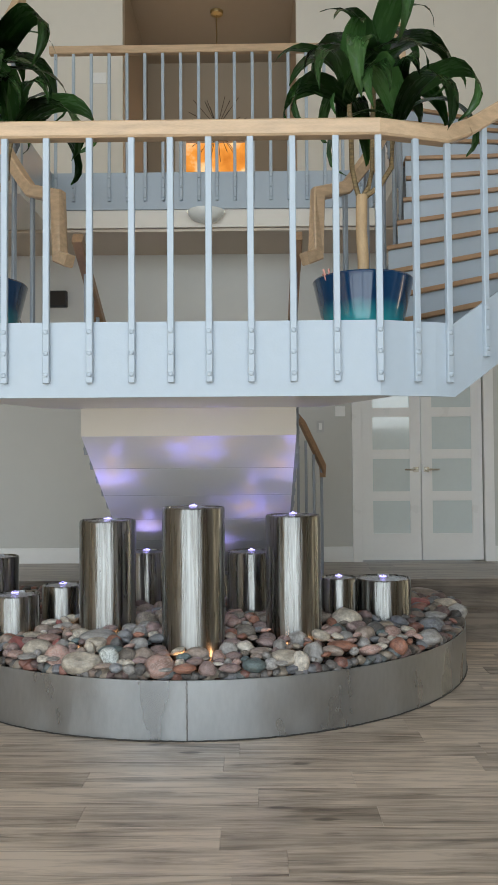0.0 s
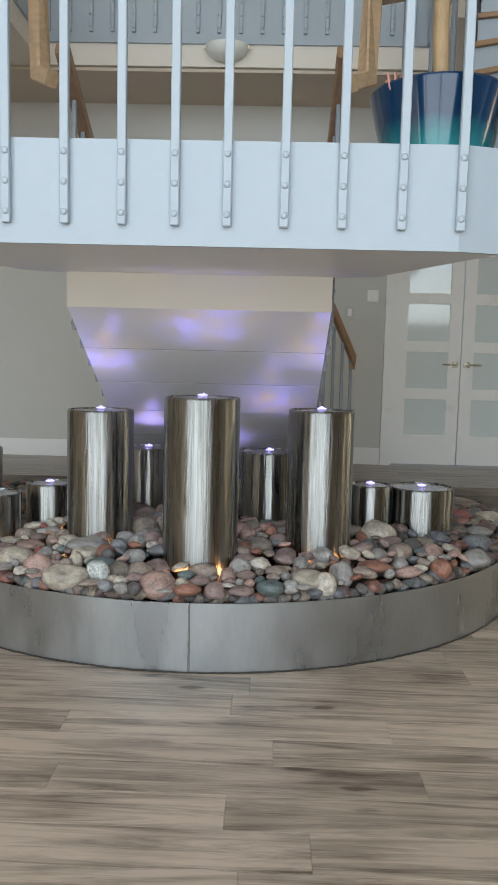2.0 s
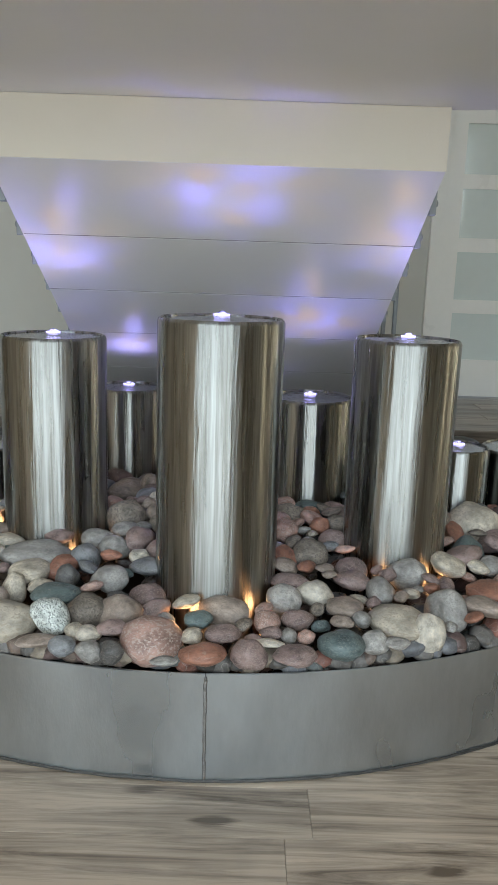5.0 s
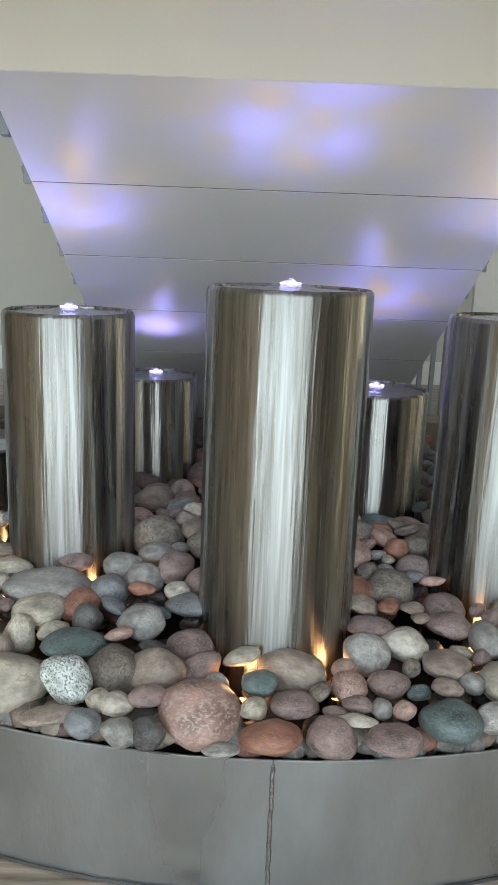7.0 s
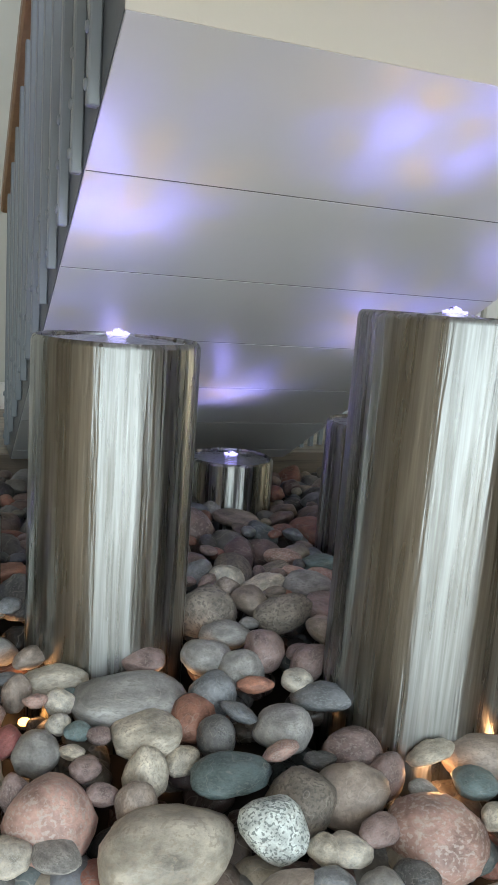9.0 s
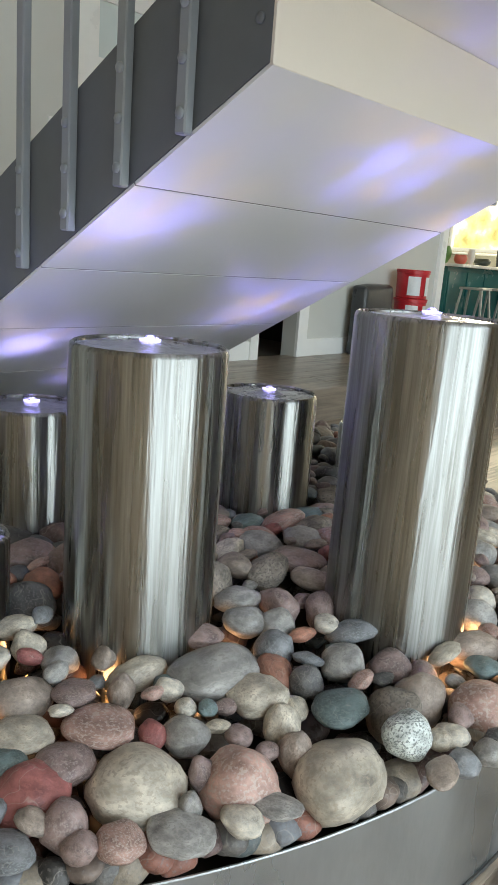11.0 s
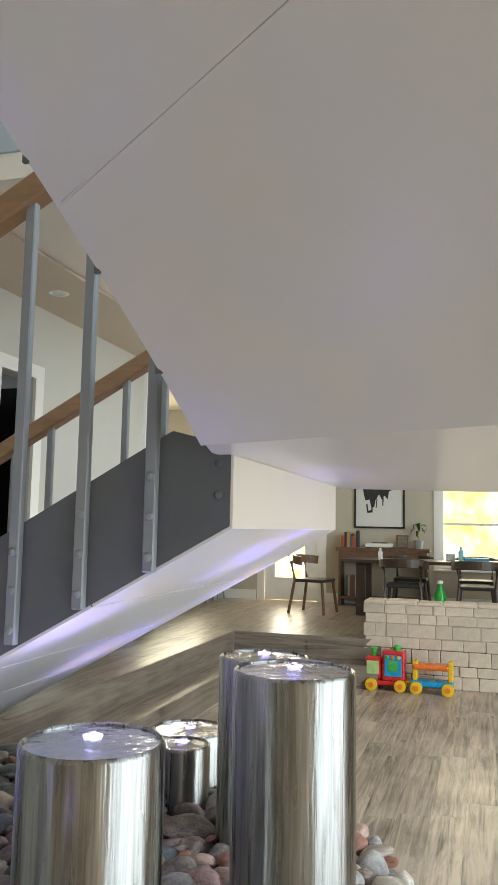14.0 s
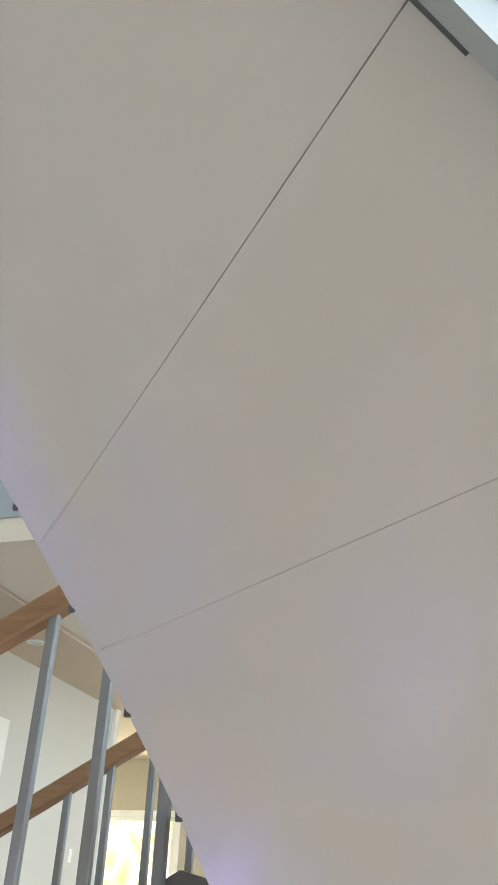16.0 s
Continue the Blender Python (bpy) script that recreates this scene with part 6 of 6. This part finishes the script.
for i in range(12):
    w = random.uniform(0.012, 0.03)
    bk = thing("record_sleeve", "upright record sleeve on the lower shelf", "record", "records", at=(9.42, yy, UP + 0.14))
    part("sleeve", box(-0.14, 0.12, -w / 2, w / 2, 0, 0.31, 0.001), material("sleeve_%d" % (i % 4), random.choice(((0.5, 0.45, 0.4), (0.2, 0.1, 0.08), (0.6, 0.6, 0.58), (0.1, 0.15, 0.2))), 0.6), bk)
    yy -= w + 0.004
player = thing("record_player", "white record player on the console", "record player", at=(9.40, 5.50, UP + 0.87))
part("plinth", box(-0.14, 0.14, -0.20, 0.20, 0.012, 0.07, 0.008), WHITE, player)
part("platter", lathe([(0.12, 0.0705), (0.12, 0.082), (0.115, 0.084)], 30), BLACK, player)
for sx in (-0.11, 0.11):
    for sy in (-0.17, 0.17):
        part("foot", lathe([(0.018, 0), (0.018, 0.0125)], 10), BLACK, player).location = (sx, sy, 0)
pot = thing("small_pot_plant", "small leafy plant in a grey pot on the console", "plant", at=(9.40, 4.92, UP + 0.87))
part("pot", lathe([(0.05, 0), (0.065, 0.06), (0.07, 0.13), (0.064, 0.13), (0.06, 0.10)], 20, caps=False), material("grey_pot", (0.30, 0.31, 0.32), 0.6), pot, "", True)
part("stalk", sweep([(0, 0, 0.08), (0.005, 0.01, 0.20), (0, 0, 0.33)], 0.007, 0.007, 8), STEM, pot)
for i in range(9):
    shared("leaf", LEAVES[i % 6], pot, pose(0, 0, 0.33 - 0.008 * i, 0, -30 + 6 * i, i * 137.5) @ Matrix.Diagonal((0.32, 0.42, 0.32, 1)))
frame_small = thing("photo_frame", "small wooden photo frame on the console", "photo frame", at=(9.40, 5.16, UP + 0.87))
part("frame", box(-0.01, 0.01, -0.09, 0.09, 0, 0.20, 0.004), WALNUT, frame_small)
part("print", box(-0.013, -0.0105, -0.07, 0.07, 0.02, 0.18), material("dark_print", (0.2, 0.17, 0.14), 0.5, vary=0.5, scale=20), frame_small)


def bottle(x, y, z, r, h, col, name, label):
    b = thing(name, label, "bottle", at=(x, y, z))
    part("body", lathe([(r * 0.95, 0), (r, 0.01), (r, h * 0.68), (r * 0.45, h * 0.82), (r * 0.42, h * 0.93)], 20), material(name + "_" + "_".join("%02d" % int(c * 99) for c in col), col, 0.25), b, "", True)
    part("cap", lathe([(r * 0.5, h * 0.931), (r * 0.5, h), (r * 0.4, h + 0.004)], 14), WHITE, b)
    return b


TOP = UP + 0.745
bottle(8.05, 5.32, TOP, 0.03, 0.15, (0.7, 0.72, 0.72), "glass_bottle", "small clear bottle on the dining table")
bottle(8.25, 4.28, TOP, 0.035, 0.19, (0.25, 0.55, 0.6), "water_bottle", "turquoise bottle on the dining table")
bottle(8.2, 3.78, TOP, 0.025, 0.22, (0.25, 0.28, 0.25), "glass_bottle", "slim dark bottle on the dining table")
bottle(7.62, 4.52, UP + 0.0, 0.075, 0.52, (0.02, 0.42, 0.05), "spray_bottle", "bright green plastic bottle on the floor")
for i, (x, y, lx, ly, h, col, lab) in enumerate(((8.3, 4.08, 0.10, 0.16, 0.05, (0.04, 0.25, 0.42), "blue cloth pouch on the dining table"), (8.28, 3.62, 0.08, 0.07, 0.07, (0.5, 0.08, 0.06), "red box on the dining table"),
                                               (8.4, 4.42, 0.06, 0.06, 0.10, (0.7, 0.7, 0.68), "white cup on the dining table"), (8.35, 3.45, 0.08, 0.09, 0.06, (0.45, 0.1, 0.12), "dark red box on the dining table"))):
    t = thing("table_item", lab, "table item", at=(x, y, TOP))
    part("body", box(-lx, lx, -ly, ly, 0, h, 0.012), material("table_item_%d" % i, col, 0.5), t)

# ---- low stone wall ----
LIME = material("split_limestone", (0.62, 0.53, 0.42), 0.85, vary=0.16, scale=9, bump=0.7, bump_scale=28, random_value=0.10)
stone_wall = thing("low_stone_wall", "low wall of split cream limestone blocks", "stone wall", at=(5.86, 5.2, 0))
part("core", box(-0.006, 0.30, -3.6, -0.02, 0, 0.82), material("mortar", (0.56, 0.49, 0.40), 0.9, vary=0.2, bump=0.5, bump_scale=60), stone_wall, "pale mortar")
random.seed(12)
z = 0.0
courses = (0.13, 0.10, 0.15, 0.11, 0.14, 0.10, 0.12)
block_meshes = {}
for ci, h in enumerate(courses):
    yb = 0.0 if ci % 2 else 0.02
    first = True
    while yb > -3.6:
        w = random.choice((0.12, 0.17, 0.22, 0.28))
        key = (round(h, 2), w, random.randrange(2))
        if key not in block_meshes:
            bm = box(0, 0.06, -w + 0.002, -0.002, 0.002, h - 0.002, 0.007, 1)
            for v in bm.verts:
                v.co += Vector((noise.noise(v.co * 17 + Vector((key[2] * 9, w * 30, h * 70))) * 0.012, noise.noise(v.co * 23 + Vector((3, w * 30, 5))) * 0.005, noise.noise(v.co * 21 + Vector((h * 50, 1, 7))) * 0.005))
            me = bpy.data.meshes.new("stone_block")
            bm.to_mesh(me)
            bm.free()
            me.materials.append(LIME)
            block_meshes[key] = me
        shared("stone_block", block_meshes[key], stone_wall, pose(-0.02 + random.uniform(-0.006, 0.006), yb, z))
        yb -= w
    z += h
random.seed(14)
yb = 0.01
while yb > -3.6:
    w = random.uniform(0.2, 0.4)
    part("cap_stone", box(-0.03, 0.31, yb - w + 0.006, yb, 0.82, 0.853 + random.uniform(0, 0.014), 0.012, 1), LIME, stone_wall)
    yb -= w

# ---- toys ----
def wheels(owner, spots, r, mat):
    for x, y in spots:
        w = part("wheel", lathe([(r * 0.3, -0.018), (r, -0.016), (r, 0.016), (r * 0.3, 0.018)], 20), mat, owner, "yellow plastic wheel", True)
        w.matrix_basis = pose(x, y, r, 0, 90, 0)
        part("hub_cap", lathe([(r * 0.45, -0.026), (r * 0.45, 0.026)], 12), material("orange_plastic", (0.8, 0.22, 0.03), 0.35), w)


RED, YEL = material("red_plastic", (0.62, 0.03, 0.03), 0.3), material("yellow_plastic", (0.85, 0.55, 0.02), 0.3)
GRN, BLU = material("green_plastic", (0.08, 0.45, 0.08), 0.3), material("blue_plastic", (0.02, 0.32, 0.62), 0.3)
ORG = material("orange_toy_plastic", (0.85, 0.20, 0.03), 0.3)
train = thing("toy_train", "red plastic toy train with yellow wheels and bright panels", "toy", at=(5.63, 4.96, 0))
part("chassis", box(-0.075, 0.075, -0.16, 0.16, 0.04, 0.075, 0.01), RED, train)
part("cabin", box(-0.07, 0.07, -0.155, 0.02, 0.075, 0.30, 0.015), RED, train, "red cabin")
part("boiler", box(-0.065, 0.065, 0.025, 0.155, 0.075, 0.25, 0.03, 3), RED, train, "red engine front")
part("activity_panel", box(-0.078, -0.0695, -0.13, 0.0, 0.11, 0.27, 0.004), BLU, train, "blue activity panel")
part("screen", box(-0.082, -0.0785, -0.10, -0.03, 0.15, 0.23, 0.002), GRN, train, "green panel")
part("face_panel", box(-0.072, -0.0645, 0.045, 0.14, 0.12, 0.22, 0.004), material("pale_green_plastic", (0.45, 0.62, 0.25), 0.3), train)
for y0, m in ((-0.11, YEL), (-0.06, ORG), (-0.02, GRN)):
    part("button", lathe([(0.014, 0), (0.014, 0.008), (0.009, 0.011)], 12), m, train).matrix_basis = pose(-0.0825, y0, 0.255, 0, -90, 0)
part("chimney", lathe([(0.018, 0.25), (0.018, 0.28), (0.03, 0.31), (0.022, 0.315)], 14), GRN, train, "", True).location = (0, 0.09, 0)
part("roof_knob", lathe([(0.03, 0.30), (0.034, 0.325), (0.012, 0.345)], 14), GRN, train, "", True).location = (0, -0.09, 0)
wheels(train, ((-0.09, 0.10), (-0.09, -0.12), (0.09, 0.10), (0.09, -0.12)), 0.045, YEL)
train.scale = (1.3, 1.3, 1.3)
cart = thing("toy_cart", "orange and blue plastic toy cart behind the train", "toy", at=(5.60, 4.50, 0))
part("deck", box(-0.07, 0.07, -0.16, 0.15, 0.05, 0.095, 0.012), BLU, cart, "blue deck")
part("seat", box(-0.075, 0.075, -0.13, 0.14, 0.175, 0.215, 0.015), ORG, cart, "orange seat")
for y0 in (-0.14, 0.12):
    part("post", box(-0.06, 0.06, y0 - 0.018, y0 + 0.018, 0.095, 0.24, 0.008), YEL, cart, "yellow upright")
part("hook", box(-0.012, 0.012, 0.15, 0.21, 0.055, 0.075, 0.004), YEL, cart)
wheels(cart, ((-0.085, 0.11), (-0.085, -0.12), (0.085, 0.11), (0.085, -0.12)), 0.045, YEL)

cart.scale = (1.32, 1.32, 1.32)

# ---- kitchen end ----
TEAL = material("teal_cabinet_paint", (0.015, 0.12, 0.12), 0.22, vary=0.1, scale=3)
island = thing("kitchen_island", "teal kitchen island with a pale counter", "kitchen island", at=(8.3, 8.6, UP))
part("cabinet_body", box(-0.85, 1.25, -0.05, 0.6, 0, 0.90, 0.004), TEAL, island)
for i in range(4):
    part("panel", box(-0.82 + i * 0.52, -0.34 + i * 0.52, -0.066, -0.0505, 0.10, 0.84, 0.004), TEAL, island, "teal door panel")
part("counter", box(-0.95, 1.28, -0.30, 0.65, 0.901, 0.94, 0.006), material("pale_counter_stone", (0.62, 0.62, 0.58), 0.2, vary=0.15, scale=12), island, "pale stone counter")


def stool(x, y, turn):
    t = thing("bar_stool", "grey metal bar stool at the kitchen island", "stool", "bar stools", at=(x, y, UP))
    t.rotation_euler = (0, 0, radians(turn))
    m = material("grey_stool_metal", (0.33, 0.35, 0.35), 0.4, 0.4)
    part("seat", box(-0.16, 0.16, -0.16, 0.16, 0.63, 0.66, 0.008), m, t)
    for sx in (-1, 1):
        for sy in (-1, 1):
            part("leg", sweep([(sx * 0.20, sy * 0.20, 0), (sx * 0.13, sy * 0.13, 0.63)], 0.017, 0.012), m, t)
    part("rung", boxes((-0.17, 0.17, -0.18, -0.165, 0.22, 0.24), (-0.17, 0.17, 0.165, 0.18, 0.22, 0.24)), m, t)
    return t


for x in (7.55, 8.1, 8.75, 9.25):
    stool(x, 8.18, 5)
for i, (x, y, r, h, col, lab) in enumerate(((7.75, 8.55, 0.09, 0.12, (0.55, 0.12, 0.08), "red bowl on the counter"), (7.95, 8.5, 0.05, 0.2, (0.7, 0.68, 0.62), "white jar on the counter"), (8.5, 8.6, 0.12, 0.1, (0.05, 0.06, 0.05), "dark bowl on the counter"),
                                          (9.0, 8.6, 0.03, 0.3, (0.05, 0.05, 0.05), "tall dark bottle on the counter"), (7.6, 8.75, 0.13, 0.22, (0.10, 0.22, 0.05), "green melon on the counter"))):
    t = thing("counter_item", lab, "kitchen item", at=(x, y, UP + 0.94))
    part("body", lathe([(r * 0.6, 0), (r * 0.95, h * 0.35), (r, h * 0.7), (r * 0.8, h)], 20), material("counter_item_%d" % i, col, 0.4), t, "", True)

# stacked tubs by the white wall
PACKRED, PACKWHITE = material("red_tub", (0.50, 0.02, 0.03), 0.35, vary=0.15, scale=8), material("white_tub", (0.75, 0.76, 0.78), 0.4, vary=0.1)
PACKBLUE = material("blue_print", (0.10, 0.22, 0.45), 0.4, vary=0.3, scale=14)


def ring_patch(r, a0, a1, z0, z1):
    """A printed patch that wraps part of the way round a tub."""
    bm = bmesh.new()
    rows = []
    for i in range(9):
        a = radians(a0 + (a1 - a0) * i / 8)
        rows.append([bm.verts.new((q * math.cos(a), q * math.sin(a), z)) for q, z in ((r, z0), (r + 0.002, z0), (r + 0.002, z1), (r, z1))])
    for p, q in zip(rows, rows[1:]):
        for k in range(4):
            bm.faces.new((p[k], q[k], q[(k + 1) % 4], p[(k + 1) % 4]))
    bm.faces.new(rows[0]), bm.faces.new(rows[-1][::-1])
    bmesh.ops.recalc_face_normals(bm, faces=bm.faces)
    return bm


def tub(z, body_mat, print_mat, label):
    t = thing("plastic_tub", label, "tub", "stacked tubs", at=(5.0, 7.62, z))
    part("body", lathe([(0.145, 0.0), (0.152, 0.008), (0.158, 0.235), (0.164, 0.238), (0.164, 0.255)], 32), body_mat, t, "", True)
    part("lid", lathe([(0.167, 0.2555), (0.168, 0.272), (0.155, 0.275), (0.150, 0.271), (0.02, 0.2705)], 32), body_mat, t, "round lid", True)
    for a0, a1, z0, z1 in ((195, 240, 0.03, 0.21), (262, 285, 0.03, 0.21), (300, 335, 0.09, 0.17)):
        part("print_bar", ring_patch(0.1585, a0, a1, z0, z1), print_mat, t)
    return t


tub(UP, PACKWHITE, PACKBLUE, "white plastic tub with blue print under red tubs")
tub(UP + 0.2755, PACKRED, PACKWHITE, "red plastic tub with white print in a stack")
tub(UP + 0.551, PACKRED, PACKWHITE, "red plastic tub with white print on the stack")
t = thing("black_sack", "dark grey plastic sack leaning against the wall", "sack", at=(4.42, 7.70, UP))
bm = box(-0.25, 0.25, -0.09, 0.09, 0.0, 0.66, 0.05, 3)
bmesh.ops.subdivide_edges(bm, edges=bm.edges[:], cuts=2, use_grid_fill=True)
for v in bm.verts:
    u = v.co.z / 0.66
    lump = 0.035 * noise.noise(v.co * 5.0) + 0.015 * noise.noise(v.co * 14.0)
    v.co += Vector((lump * 0.6 + 0.03 * u, (lump - 0.02) * (1 - abs(v.co.y) * 2) + 0.03 * u, 0.02 * noise.noise(v.co * 7.0) * u))
    v.co.z = max(0.0, v.co.z)
part("sack_body", bm, material("dark_grey_plastic_film", (0.045, 0.048, 0.052), 0.35, vary=0.25, scale=9, bump=0.5, bump_scale=18), t, "creased dark grey plastic", True)
t = thing("shopping_bag", "navy and green shopping bag with brown paper inside", "bag", at=(5.62, 7.66, UP))
part("bag", box(-0.15, 0.15, -0.10, 0.10, 0, 0.34, 0.02), material("navy_bag", (0.01, 0.06, 0.09), 0.5), t)
part("side_panel", boxes((-0.04, 0.0, -0.104, -0.1005, 0.02, 0.33), (0.08, 0.12, -0.104, -0.1005, 0.02, 0.33)), GRN, t, "green strap")
part("paper", box(-0.10, 0.13, -0.06, 0.06, 0.341, 0.40, 0.02), material("kraft_paper", (0.42, 0.28, 0.14), 0.7), t, "brown paper")

# ---- planks, last ----
PW, PL = 0.184, 1.22
me = plank_mesh(PL - 0.0008, PW - 0.0008)
me.materials.append(PLANK)
random.seed(3)
near = far = 0
joined_v, joined_f = [], []
base_v = [tuple(v.co) for v in me.vertices]
base_f = [tuple(p.vertices) for p in me.polygons]
row = 0
y = FRONT
while y < FOOT1 - 0.01:
    x = LEFT - random.uniform(0, PL)
    while x < 5.84:
        w_ok = y + PW <= FOOT1 + 0.2
        inside_near = -2.9 < x < 3.2 and 0.35 < y < 5.2 or 3.2 <= x < 5.6 and 2.6 < y < 5.6
        if inside_near and near < 290:
            shared("plank", me, floor, pose(x, y, 0))
            near += 1
        else:
            k = len(joined_v)
            joined_v += [(max(vx + x, LEFT - 0.05), vy + y, vz) for vx, vy, vz in base_v]
            joined_f += [tuple(q + k for q in f) for f in base_f]
        x += PL
    y += PW
jm = bpy.data.meshes.new("planks")
jm.from_pydata(joined_v, [], joined_f)
jm.materials.append(PLANK)
jo = new("planks", jm)
jo.parent = floor
jo["kind"] = "stuff"


def plank_field(name, parent, x0, x1, y0, y1, z, mat, seed, along_y=False):
    """Planks clipped to a rectangle, in one mesh."""
    random.seed(seed)
    vs, fs = [], []
    y = y0
    while y < y1 - 0.002:
        ye = min(y + PW, y1)
        x = x0 - random.uniform(0, PL)
        while x < x1:
            a, b = max(x, x0), min(x + PL, x1)
            if b - a > 0.01:
                k = len(vs)
                c = 0.002
                vs += [(a, y, z - 0.0115), (b, y, z - 0.0115), (b, ye, z - 0.0115), (a, ye, z - 0.0115), (a + c, y + c, z), (b - c, y + c, z), (b - c, ye - c, z), (a + c, ye - c, z)]
                fs += [(k + 4, k + 5, k + 6, k + 7), (k, k + 1, k + 5, k + 4), (k + 1, k + 2, k + 6, k + 5), (k + 2, k + 3, k + 7, k + 6), (k + 3, k, k + 4, k + 7)]
            x += PL
        y += PW
    m = bpy.data.meshes.new(name)
    m.from_pydata(vs, [], fs)
    m.materials.append(mat)
    ob = new(name, m)
    ob.parent = parent
    ob["kind"] = "stuff"
    return ob


plank_field("planks", floor_upper, LEFT, 5.85, FOOT2, BACK + 0.1, UP, PLANK_UP, 5)
plank_field("planks", floor_upper, 5.85, RIGHT, 2.0, 10.0, UP, PLANK_UP, 6)
plank_field("planks", step_low, LEFT, 5.55, FOOT1, FOOT2 - 0.001, UP / 2, PLANK_UP, 7)
plank_field("planks", step_low, 5.55, 5.85, 5.03, FOOT2, UP / 2, PLANK_UP, 8)
# risers faced with planks
part("riser_board", boxes((LEFT, 5.55, FOOT1 - 0.012, FOOT1, 0.0, UP / 2 - 0.002), (LEFT, 5.85, FOOT2 - 0.012, FOOT2, UP / 2, UP - 0.002)), PLANK_RISER, step_low, "plank-faced riser")
part("riser_board", boxes((5.538, 5.55, 5.03, FOOT1, 0.0, UP / 2 - 0.002), (5.838, 5.85, 5.03, FOOT2 - 0.012, UP / 2, UP - 0.002)), PLANK_SIDE, step_low, "plank-faced riser")
